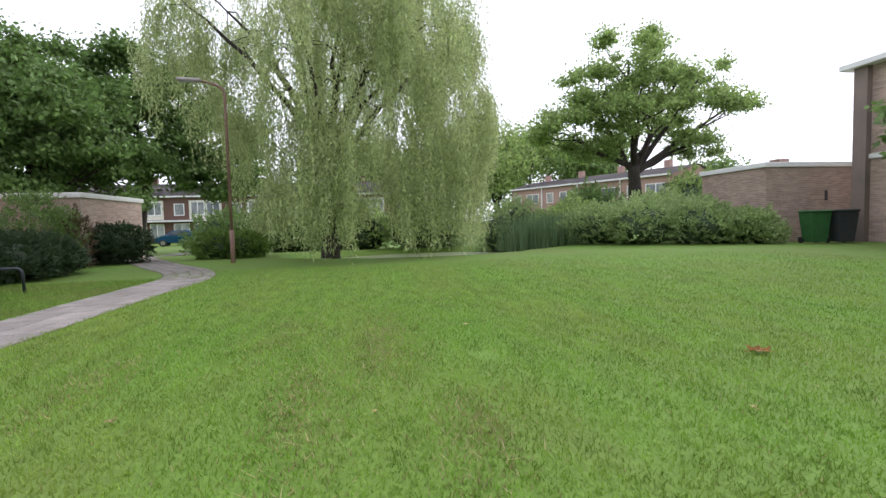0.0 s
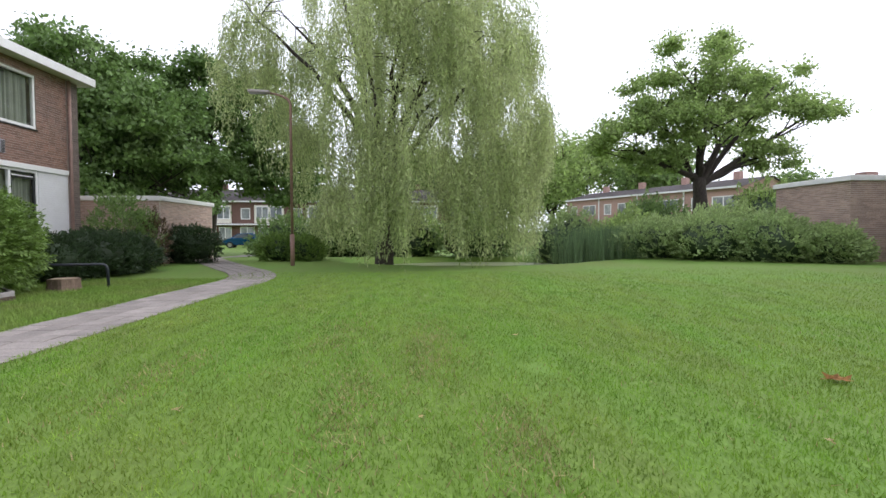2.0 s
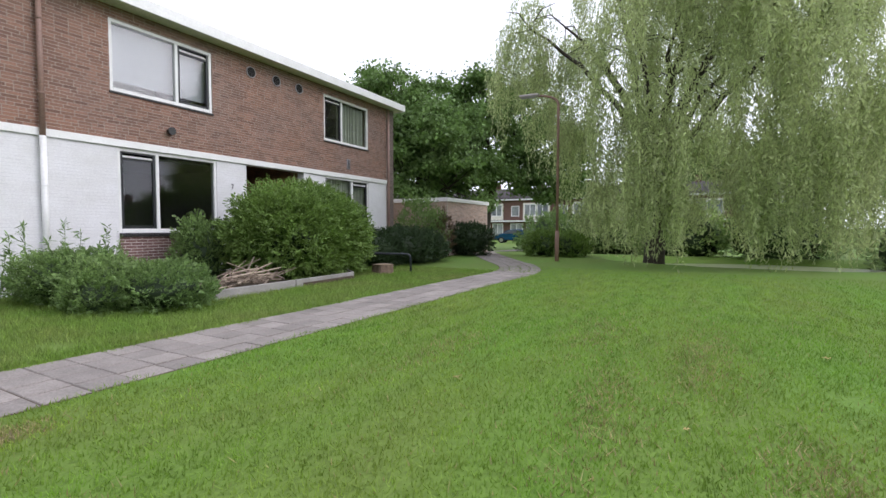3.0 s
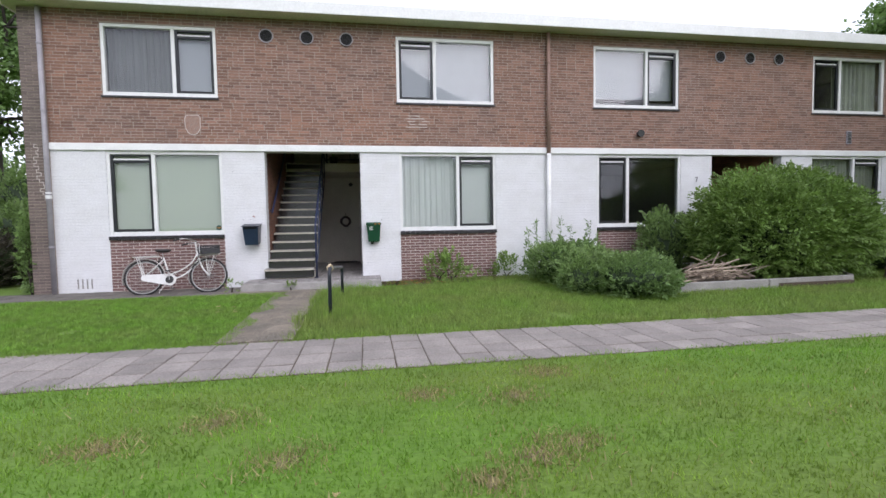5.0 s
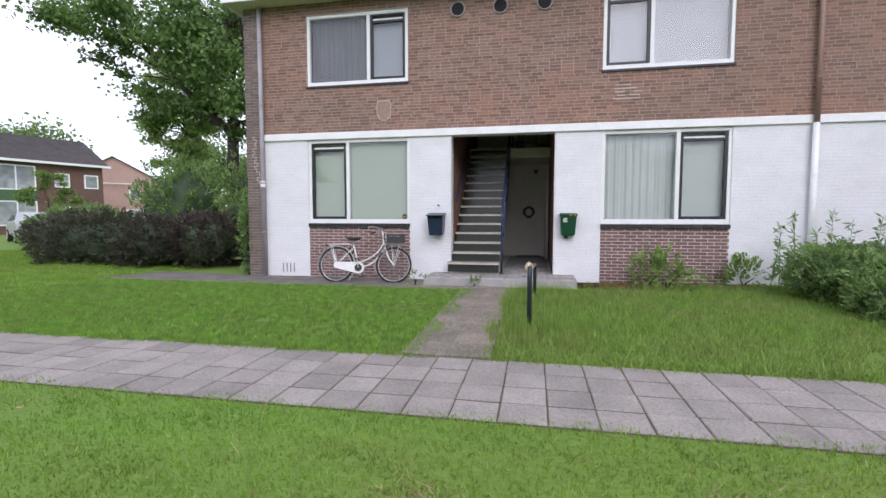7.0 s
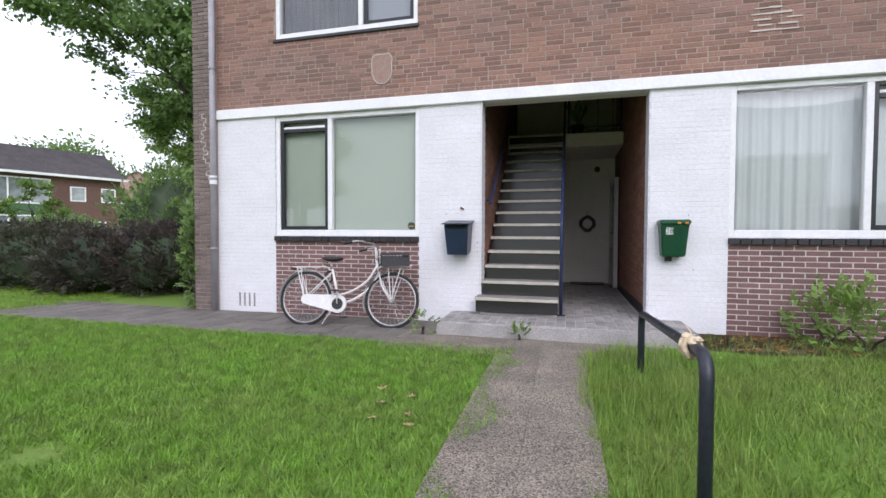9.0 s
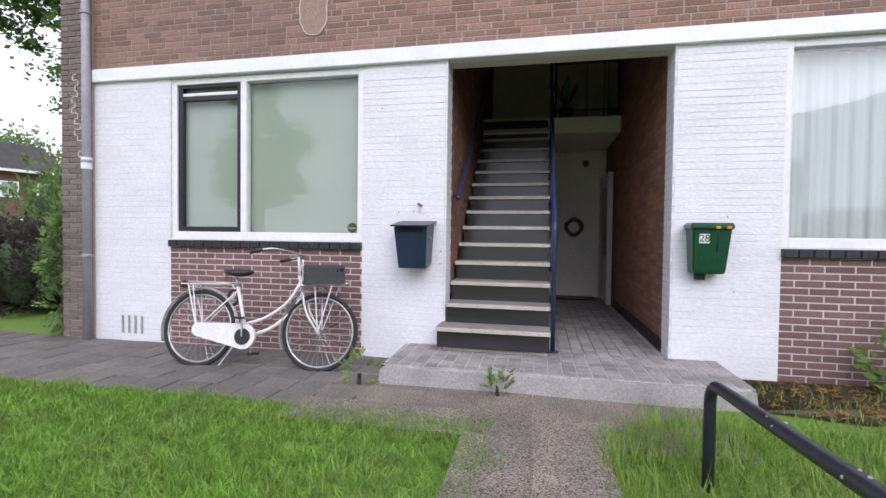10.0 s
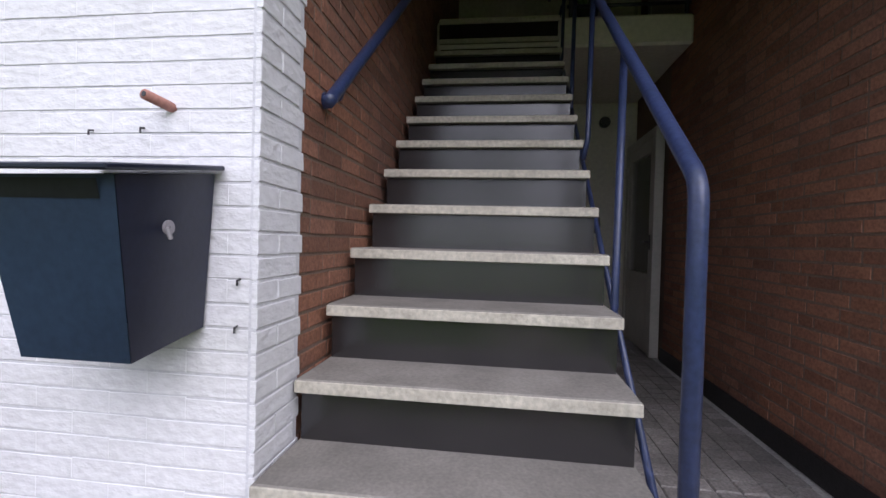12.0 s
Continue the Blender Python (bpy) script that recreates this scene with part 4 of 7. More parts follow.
for y, a0, a1, nm in ((0.0, 0.15, 3.5, "rear"), (1.16, 1.45, 3.6, "front")):
    bm = bmesh.new()
    rows = []
    for a in np.linspace(a0, a1, 26):
        c = Vector((0, y, hub_z))
        d = Vector((0, math.cos(a), math.sin(a)))
        rows.append([bm.verts.new(c + d * (R + 0.045 - (0.012 if abs(s) > 0.02 else 0)) + Vector((s, 0, 0))) for s in (-0.028, -0.015, 0.015, 0.028)])
    for p, q in zip(rows, rows[1:]):
        for k in range(3):
            bm.faces.new((p[k], p[k + 1], q[k + 1], q[k]))
    bmesh.ops.solidify(bm, geom=bm.faces[:], thickness=0.0025)
    part("mudguard", bm, BIKE_WHITE, bike, "white mudguard", smooth=True)
bm = bmesh.new()
outline = []
for a in np.linspace(-math.pi / 2, math.pi / 2, 12):
    outline.append((0.47 + 0.115 * math.cos(a), 0.29 + 0.115 * math.sin(a)))
for a in np.linspace(math.pi / 2, 3 * math.pi / 2, 8):
    outline.append((0.03 + 0.06 * math.cos(a), hub_z - 0.01 + 0.062 * math.sin(a)))
va = [bm.verts.new((0.045, y, z)) for y, z in outline]
vb = [bm.verts.new((0.075, y, z)) for y, z in outline]
bm.faces.new(va[::-1])
bm.faces.new(vb)
for k in range(len(va)):
    bm.faces.new((va[k], va[(k + 1) % len(va)], vb[(k + 1) % len(va)], vb[k]))
bmesh.ops.recalc_face_normals(bm, faces=bm.faces[:])
case = part("chain_case", bm, BIKE_WHITE, bike, "white full chain case")
bm = bmesh.new()
disc(bm, (0.08, 0.47, 0.29), (1, 0, 0), 0.072, 0.014, 28)
part("cover", bm, LEATHER, case, "round black cover")
bm = bmesh.new()
tube(bm, [(0.09, 0.47, 0.29), (0.10, 0.46, 0.455)], 0.009, 8)
crank = part("crank", bm, RIM, bike)
part("pedal", cube(0.105, 0.19, 0.42, 0.50, 0.445, 0.465, 0.006), LEATHER, crank, "black pedal")
bm = bmesh.new()
tube(bm, [(-0.06, 0.47, 0.29), (-0.08, 0.48, 0.13)], 0.009, 8)
crank = part("crank", bm, RIM, bike)
part("pedal", cube(-0.17, -0.085, 0.44, 0.52, 0.12, 0.14, 0.006), LEATHER, crank, "black pedal")
bm = bmesh.new()
tube(bm, [ST, (0, 0.31, 0.83)], 0.012, 10)
part("seat_post", bm, RIM, bike, smooth=True)
bm = bmesh.new()
bmesh.ops.create_uvsphere(bm, u_segments=20, v_segments=10, radius=1.0)
for v in bm.verts:
    taper = 0.55 + 0.45 * (0.5 - v.co.y * 0.5)
    v.co = Vector((v.co.x * 0.105 * taper, 0.33 + v.co.y * 0.15, 0.865 + v.co.z * (0.042 if v.co.z > 0 else 0.03) + 0.018 * (v.co.y ** 2)))
saddle = part("saddle", bm, LEATHER, bike, "black sprung saddle", smooth=True)
for s in (-0.05, 0.05):
    bm = bmesh.new()
    tube(bm, [(s + 0.016 * math.cos(k), 0.24 + 0.016 * math.sin(k), 0.79 + k * 0.0028) for k in np.linspace(0, 18, 40)], 0.003, 5)
    part("spring", bm, RUST, saddle)
bm = bmesh.new()
for s in (-0.07, -0.025, 0.025, 0.07):
    tube(bm, [(s, -0.19, 0.755), (s, 0.27, 0.765)], 0.006, 6)
for y in (-0.19, 0.0, 0.2):
    tube(bm, [(-0.07, y, 0.757), (0.07, y, 0.757)], 0.006, 6)
tube(bm, bend([(0, 0.27, 0.765), (0, 0.36, 0.66)], 0.03), 0.007, 6)
part("rear_rack", bm, BIKE_WHITE, bike, "white tube luggage rack")
bm = bmesh.new()
box(bm, -0.05, 0.05, -0.225, -0.195, 0.72, 0.79, 0.01)
part("rear_light", bm, RUST, bike, "rusty rear lamp bracket")
bm = bmesh.new()
tube(bm, [HT, (0, 0.905, 1.03)], 0.013, 10)
part("stem", bm, BIKE_WHITE, bike, smooth=True)
bm = bmesh.new()
tube(bm, bend([(-0.29, 0.60, 1.03), (-0.29, 0.76, 1.07), (-0.14, 0.91, 1.055), (0.14, 0.91, 1.055), (0.29, 0.76, 1.07), (0.29, 0.60, 1.03)], 0.09), 0.011, 10)
bar = part("handlebar", bm, RIM, bike, smooth=True)
for s in (-0.29, 0.29):
    bm = bmesh.new()
    tube(bm, [(s, 0.585, 1.026), (s, 0.70, 1.055)], 0.017, 10)
    part("grip", bm, LEATHER, bar, "dark grip", smooth=True)
bm = bmesh.new()
for s in (-0.09, 0.09):
    tube(bm, bend([(s, 0.965, 0.80), (s, 0.955, 0.99), (-s, 0.955, 0.99)], 0.04)[:7] + [(0, 0.955, 0.99)], 0.007, 6)
tube(bm, [(-0.09, 0.96, 0.90), (0.09, 0.96, 0.90)], 0.006, 6)
for s in (-0.14, -0.07, 0.0, 0.07, 0.14):
    tube(bm, [(s, 0.96, 0.755), (s, 1.36, 0.80)], 0.006, 6)
for y, z in ((0.96, 0.755), (1.16, 0.778), (1.36, 0.80)):
    tube(bm, [(-0.14, y, z), (0.14, y, z)], 0.007, 6)
turn = Euler((0, 0, radians(28))).to_matrix()
bmesh.ops.rotate(bm, verts=bm.verts[:], cent=(0, 1.10, 0), matrix=turn)
part("front_rack", bm, BIKE_WHITE, bike, "white front carrier")
bm = bmesh.new()
cx, cy0, cy1, z0, z1 = 0.17, 0.98, 1.32, 0.79, 0.93
for k in range(9):
    y = cy0 + (cy1 - cy0) * k / 8
    for s in (-cx, cx):
        box(bm, s - 0.005, s + 0.005, y - 0.008, y + 0.008, z0, z1)
for k in range(9):
    x = -cx + 2 * cx * k / 8
    for y in (cy0, cy1):
        box(bm, x - 0.008, x + 0.008, y - 0.005, y + 0.005, z0, z1)
for z in (z0, (z0 + z1) / 2 + 0.01, z1):
    t = 0.016 if z == z1 else 0.010
    for s in (-cx, cx):
        box(bm, s - 0.008, s + 0.008, cy0, cy1, z - t, z + t)
    for y in (cy0, cy1):
        box(bm, -cx, cx, y - 0.0081, y + 0.0081, z - t, z + t)
box(bm, -cx, cx, cy0, cy1, z0 - 0.006, z0 + 0.004)
for s in (-cx, cx):
    box(bm, s - 0.003, s + 0.003, cy0 + 0.01, cy1 - 0.01, z0 + 0.01, z0 + 0.075)
bmesh.ops.rotate(bm, verts=bm.verts[:], cent=(0, 1.16, 0.79), matrix=Euler((radians(5), 0, 0)).to_matrix())
bmesh.ops.rotate(bm, verts=bm.verts[:], cent=(0, 1.10, 0), matrix=turn)
part("crate", bm, CRATE, bike, "black plastic crate on the carrier")
bm = bmesh.new()
tube(bm, [(0.05, 0.42, 0.26), (0.12, 0.30, 0.03)], 0.007, 6)
part("kickstand", bm, RIM, bike)
bm = bmesh.new()
tube(bm, bend([(0.02, 0.93, 1.03), (0.09, 1.02, 0.93), (0.03, 0.98, 0.72), (0.03, 0.8, 0.5), (0.04, 0.5, 0.34), (0.05, 0.05, 0.36)], 0.08), 0.0035, 5)
part("cable", bm, LEATHER, bike)
bm = bmesh.new()
tube(bm, [(0.0, 0.30 + 0.05 * math.cos(a), 0.64 + 0.07 * math.sin(a)) for a in np.linspace(0, math.tau, 18, endpoint=False)], 0.014, 6, closed=True)
part("ring_lock", bm, LEATHER, bike, "black ring lock")


# ---- garden rails, stump, edging, branches ----
def hoop(label, pts, radius, material):
    rail = thing("garden_rail", label, "railing", (0, 0, 0))
    bm = bmesh.new()
    tube(bm, bend(pts, 0.11, 7), radius, 14)
    part("tube", bm, material, rail, smooth=True)
    return rail


rail = hoop("dark blue bent tube rail beside the gravel walk", [(-7.91, -1.23, -0.25), (-7.91, -1.23, 0.50), (-5.88, -1.29, 0.665), (-5.88, -1.29, -0.25)], 0.026, DARK_RAIL)
rng = random.Random(21)
bm = bmesh.new()
for k in range(26):
    a, r, u = rng.uniform(0, math.tau), rng.uniform(0.0, 0.0012), rng.uniform(0, 1)
    bmesh.ops.create_icosphere(bm, subdivisions=1, radius=rng.uniform(0.003, 0.007), matrix=Matrix.Translation((-7.85 + 1.8 * u, -1.232 - 0.053 * u + 0.025 * math.cos(a), 0.506 + 0.146 * u + 0.025 * abs(math.sin(a)))))
part("paint_chip", bm, PIPE_GREY, rail, "pale chips in the paint")
KNOT = mat("knotted_cloth", (0.70, 0.60, 0.42), 0.9, var=0.3, scale=45, fine=90, second=(0.28, 0.17, 0.08), bump=0.4, blend=0.35)
knot = thing("knotted_rag", "tan brown-spotted knotted cloth tied round the tube rail", "rag", (-6.10, -1.297, 0.645))
bm = bmesh.new()
tube(bm, [(0.07 * (k / 40) - 0.035 + 0.012 * math.sin(k * 0.9), 0.034 * math.cos(k * 0.62) * (1 + 0.2 * math.sin(k)), 0.004 + 0.034 * math.sin(k * 0.62) * (1 + 0.2 * math.cos(1.7 * k))) for k in range(41)], 0.012, 8)
part("wrap", bm, KNOT, knot, smooth=True)
for k in range(6):
    bm = bmesh.new()
    c = Vector((rng.uniform(-0.03, 0.05), rng.uniform(-0.035, 0.035), 0.034 + rng.uniform(-0.008, 0.012)))
    bmesh.ops.create_icosphere(bm, subdivisions=2, radius=rng.uniform(0.012, 0.02), matrix=Matrix.Translation(c) @ Matrix.Diagonal((1.5, 1.0, 0.7, 1)))
    for v in bm.verts:
        v.co += Vector(noise.noise_vector(v.co * 60)) * 0.006
    part("fold", bm, KNOT, knot)
bm = bmesh.new()
tube(bm, bend([(-0.02, 0.0, 0.035), (-0.03, 0.01, 0.06), (-0.055, -0.01, 0.085)], 0.03), 0.006, 6, taper=0.002)
part("loose_end", bm, KNOT, knot)

hoop("black low tube rail on the grass by the hedge", [(-6.33, 10.0, -0.2), (-6.33, 9.95, 0.50), (-8.2, 9.3, 0.52), (-8.2, 9.3, -0.2)], 0.03, DARK_RAIL)
STUMP = mat("stump_wood", (0.20, 0.14, 0.10), 0.95, var=0.3, scale=6, fine=40, bump=0.6, stretch=(1, 1, 0.3))
stump = thing("tree_stump", "low weathered tree stump standing in the grass", "stump", (-6.85, 9.45, 0))
bm = bmesh.new()
rings = []
for z, r in ((-0.1, 0.31), (0.0, 0.29), (0.12, 0.26), (0.25, 0.26)):
    rings.append([bm.verts.new((r * (1 + 0.09 * math.sin(a * 5 + 1) + 0.05 * math.sin(a * 9)) * math.cos(a), r * (1 + 0.09 * math.sin(a * 5 + 1)) * math.sin(a), z)) for a in np.linspace(0, math.tau, 28, endpoint=False)])
for p, q in zip(rings, rings[1:]):
    for k in range(28):
        bm.faces.new((p[k], p[(k + 1) % 28], q[(k + 1) % 28], q[k]))
bm.faces.new(rings[-1])
part("trunk", bm, STUMP, stump)
bm = bmesh.new()
disc(bm, (0, 0, 0.252), (0, 0, 1), 0.225, 0.006, 28)
part("cut_face", bm, mat("cut_wood", (0.34, 0.26, 0.18), 0.9, var=0.2, scale=30, fine=60, bump=0.3), stump, "pale sawn top")

edging = thing("bed_edging", "weathered concrete kerb edging round the planting bed", "kerb", (0, 0, 0))
bm = bmesh.new()
for a, b in (((-6.55, 4.35), (-6.62, 6.2)), ((-6.62, 6.22), (-6.72, 8.1)), ((-6.75, 8.12), (-7.7, 8.9)), ((-6.6, 4.3), (-7.5, 4.15))):
    bm = bmesh.new()
    d = (Vector(b) - Vector(a))
    box(bm, 0, d.length, -0.03, 0.03, -0.1, 0.17, 0.01)
    k = part("kerb_stone", bm, CONCRETE, edging)
    k.matrix_basis = pose(a[0], a[1], 0, 0, 0, math.degrees(math.atan2(d.y, d.x)))
solo("bed_soil", cube(-9.98, -6.60, 4.2, 8.0, -0.2, 0.09), SOIL, "bare dark soil of the planting bed", "soil", "structure")

DEADWOOD = mat("dead_wood", (0.36, 0.30, 0.23), 0.9, var=0.3, scale=9, fine=50, second=(0.2, 0.14, 0.10), bump=0.5, rand=0.3)
rng = random.Random(33)
pile = thing("branch_pile", "heap of sawn dry branches on the bed behind the kerb", "branches", (-7.0, 5.35, 0.09))
for k in range(60):
    bm = bmesh.new()
    a = rng.gauss(1.5, 0.5) if k % 3 else rng.uniform(0, math.tau)
    ln, r = rng.uniform(0.25, 0.85), rng.uniform(0.007, 0.022)
    c = Vector((rng.gauss(0, 0.16), rng.gauss(0, 0.42), 0))
    tilt = rng.uniform(-0.15, 0.5)
    z = max(0.02, 0.24 - 0.26 * abs(c.y) + rng.uniform(-0.12, 0.05)) + abs(tilt) * ln * 0.35
    d = Vector((math.cos(a), math.sin(a), tilt)).normalized()
    p = Vector((c.x, c.y, z + r))
    tube(bm, [p - d * ln / 2, p + Vector((0, 0, rng.uniform(-0.02, 0.03))) + Vector((rng.uniform(-0.03, 0.03), 0, 0)), p + d * ln / 2], r, 7, taper=r * 0.6)
    part("branch", bm, DEADWOOD, pile)


# ---- street lamp ----
lamp = thing("street_lamp", "tall brown street lamp post with an arm and flat grey head", "street lamp", (-4.13, 16.24, 0))
LAMP_POST = mat("lamp_post_brown", (0.27, 0.16, 0.12), 0.6, var=0.15, scale=4, fine=40, bump=0.1)
bm = bmesh.new()
tube(bm, [(0, 0, -0.2), (0, 0, 1.1)], 0.075, 14)
part("base", bm, LAMP_POST, lamp, smooth=True)
bm = bmesh.new()
tube(bm, bend([(0, 0, 1.1), (0, 0, 5.72), (-0.35, 0, 5.90), (-0.75, 0, 5.98)], 0.3), 0.05, 12, taper=0.035)
part("pole", bm, LAMP_POST, lamp, smooth=True)
bm = cube(-1.45, -0.68, -0.10, 0.10, 5.95, 6.05, 0.03)
for v in bm.verts:
    v.co.z += 0.10 * (-(v.co.x + 0.68)) * 0.5
    if v.co.x < -1.2:
        v.co.y *= 0.7
head = part("lamp_head", bm, mat("lamp_head_grey", (0.40, 0.36, 0.33), 0.5, var=0.1, bump=0.05), lamp, "flat pale lamp head")
part("lens", cube(-1.38, -0.85, -0.07, 0.07, 5.94, 5.956), PIPE_GREY, head)


# ---- planting ----
def leaves(points, size, rng, aspect=0.5, droop=0.0, up=0.3):
    """Small leaf quads of about that size round the points, in all directions."""
    n = len(points)
    d = rng.normal(size=(n, 3))
    d[:, 2] -= droop
    d /= np.linalg.norm(d, axis=1)[:, None]
    nrm = rng.normal(size=(n, 3))
    nrm[:, 2] += up
    s = np.cross(d, nrm)
    s /= np.linalg.norm(s, axis=1)[:, None] + 1e-9
    ln = (size * rng.uniform(0.6, 1.3, n))[:, None]
    w = ln * aspect * 0.5
    p = np.asarray(points)
    return np.stack([p, p + d * ln * 0.5 + s * w, p + d * ln, p + d * ln * 0.5 - s * w], axis=1)


def lumpy(v, seed, amount, freq):
    q = Vector(v) * freq + Vector((seed * 7.3, seed * 3.1, seed * 1.7))
    return 1 + amount * noise.noise(q) + 0.5 * amount * noise.noise(q * 2.3)


def blob_points(n, blobs, seed, rng, lump=0.25, freq=1.6, shell=0.25):
    """Points in the outer shell of a union of lumpy half-ellipsoids (x, y, z, rx, ry, rz)."""
    out = []
    area = np.array([b[3] * b[4] + b[3] * b[5] + b[4] * b[5] for b in blobs])
    for b, k in zip(blobs, (n * area / area.sum()).astype(int)):
        d = rng.normal(size=(k, 3))
        d /= np.linalg.norm(d, axis=1)[:, None]
        depth = 1 - shell * rng.random(k) ** 1.5
        for v, t in zip(d, depth):
            f = lumpy(v, seed + b[0], lump, freq) * t
            p = (b[0] + v[0] * b[3] * f, b[1] + v[1] * b[4] * f, b[2] + v[2] * b[5] * f)
            out.append(p)
    p = np.array(out)
    keep = np.ones(len(p), bool)
    for b in blobs:
        e = ((p[:, 0] - b[0]) / b[3]) ** 2 + ((p[:, 1] - b[1]) / b[4]) ** 2 + ((p[:, 2] - b[2]) / b[5]) ** 2
        keep &= e > (0.62) ** 2
    return p[keep]


def sprays(centres, outward, size, per, rng, aspect=0.45, droop=0.3, fan=0.55):
    """Fans of leaves: each spray leans outwards, its leaves set left and right along one stem."""
    n = len(centres)
    d = outward + rng.normal(size=(n, 3)) * 0.45
    d[:, 2] += 0.25 - droop
    d /= np.linalg.norm(d, axis=1)[:, None]
    up = rng.normal(size=(n, 3)) * 0.5 + np.array([0, 0, 1.0])
    s = np.cross(d, up)
    s /= np.linalg.norm(s, axis=1)[:, None] + 1e-9
    ln = size * rng.uniform(0.7, 1.35, n)
    quads = []
    for k in range(per):
        u = (k + 0.5) / per
        sign = 1 if k % 2 else -1
        p = centres + d * (ln * u * 2.2)[:, None] + s * (sign * ln * 0.12)[:, None]
        e = d * 0.8 + s * sign * fan * (1.2 - u) + rng.normal(size=(n, 3)) * 0.18
        e[:, 2] -= droop * u
        e /= np.linalg.norm(e, axis=1)[:, None]
        w = np.cross(e, np.cross(s, d) + rng.normal(size=(n, 3)) * 0.35)
        w /= np.linalg.norm(w, axis=1)[:, None] + 1e-9
        half = (ln * aspect * 0.5)[:, None]
        length = (ln * (1.1 - 0.4 * u))[:, None]
        quads.append(np.stack([p, p + e * length * 0.5 + w * half, p + e * length, p + e * length * 0.5 - w * half], axis=1))
    return np.concatenate(quads)


def bush(name, label, at, blobs, count, size, material, seed, category="bush", inner=True, aspect=0.55, droop=0.0, lump=0.25, freq=1.6, shell=0.25, floor=0.02):
    b = thing(name, label, category, at)
    rng = np.random.default_rng(seed)
    p = blob_points(count, blobs, seed, rng, lump, freq, shell)
    p = p[p[:, 2] > floor]
    per = 7
    q = p[rng.random(len(p)) < 1.5 / per]
    near = np.array([(v[0], v[1], v[2] * 0.5) for v in blobs])
    mid = near[np.argmin(np.linalg.norm(q[:, None, :] - near[None], axis=2), axis=1)]
    out = q - mid
    out /= np.linalg.norm(out, axis=1)[:, None] + 1e-9
    lv = sprays(q, out, size * 0.95, per, rng, aspect, droop * 0.5)
    lv[:, :, 2] = np.maximum(lv[:, :, 2], floor)
    crown = new("foliage", soup("foliage", lv, 4, material))
    crown.parent = b
    # dark opaque core, added to stop light passing through the leaves
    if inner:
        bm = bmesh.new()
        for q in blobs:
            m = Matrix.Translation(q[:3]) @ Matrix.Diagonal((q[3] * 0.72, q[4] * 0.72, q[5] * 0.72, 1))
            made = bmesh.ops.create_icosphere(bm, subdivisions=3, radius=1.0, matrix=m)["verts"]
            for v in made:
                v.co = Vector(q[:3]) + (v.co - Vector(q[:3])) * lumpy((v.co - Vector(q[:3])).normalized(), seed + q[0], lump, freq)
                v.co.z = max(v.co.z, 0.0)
        part("light_block_core", bm, LEAF_HEDGE, b, "dark opaque core that blocks light in the foliage", smooth=True)
    rr = random.Random(seed)
    for q in blobs:
        for k in range(2):
            bm = bmesh.new()
            a = rr.uniform(0, math.tau)
            tube(bm, [(q[0], q[1], -0.05), (q[0] + 0.2 * q[3] * math.cos(a), q[1] + 0.2 * q[4] * math.sin(a), q[2] * 0.5), (q[0] + 0.7 * q[3] * math.cos(a), q[1] + 0.7 * q[4] * math.sin(a), q[2])], 0.02, 6, taper=0.006)
            part("stem", bm, BARK, b)
    return b


def grow(bm, rr, start, direction, length, radius, depth, tips, spread=0.6, rise=0.15, split=3, wob=0.16):
    """A limb that bends, tapers and splits; its ends go to tips."""
    pts, p, d = [Vector(start)], Vector(start), Vector(direction).normalized()
    for i in range(4):
        d = (d + Vector((rr.gauss(0, wob), rr.gauss(0, wob), rr.gauss(0, wob) + rise * 0.25))).normalized()
        p = p + d * length / 4
        pts.append(p.copy())
    tube(bm, pts, radius, 8 if depth > 1 else 5, taper=radius * 0.62)
    if depth <= 1:
        tips.extend((pts[2], pts[3], pts[4]))
    if depth == 0:
        return
    for k in range(split):
        a = k * math.tau / split + rr.uniform(-0.5, 0.5)
        side = d.orthogonal().normalized()
        side.rotate(Matrix.Rotation(a, 3, d))
        nd = (d + side * spread * rr.uniform(0.7, 1.3) + Vector((0, 0, rise))).normalized()
        grow(bm, rr, pts[rr.choice((3, 4, 4))] if depth > 1 else pts[4], nd, length * rr.uniform(0.62, 0.85), radius * 0.58, depth - 1, tips, spread, rise, split, wob)


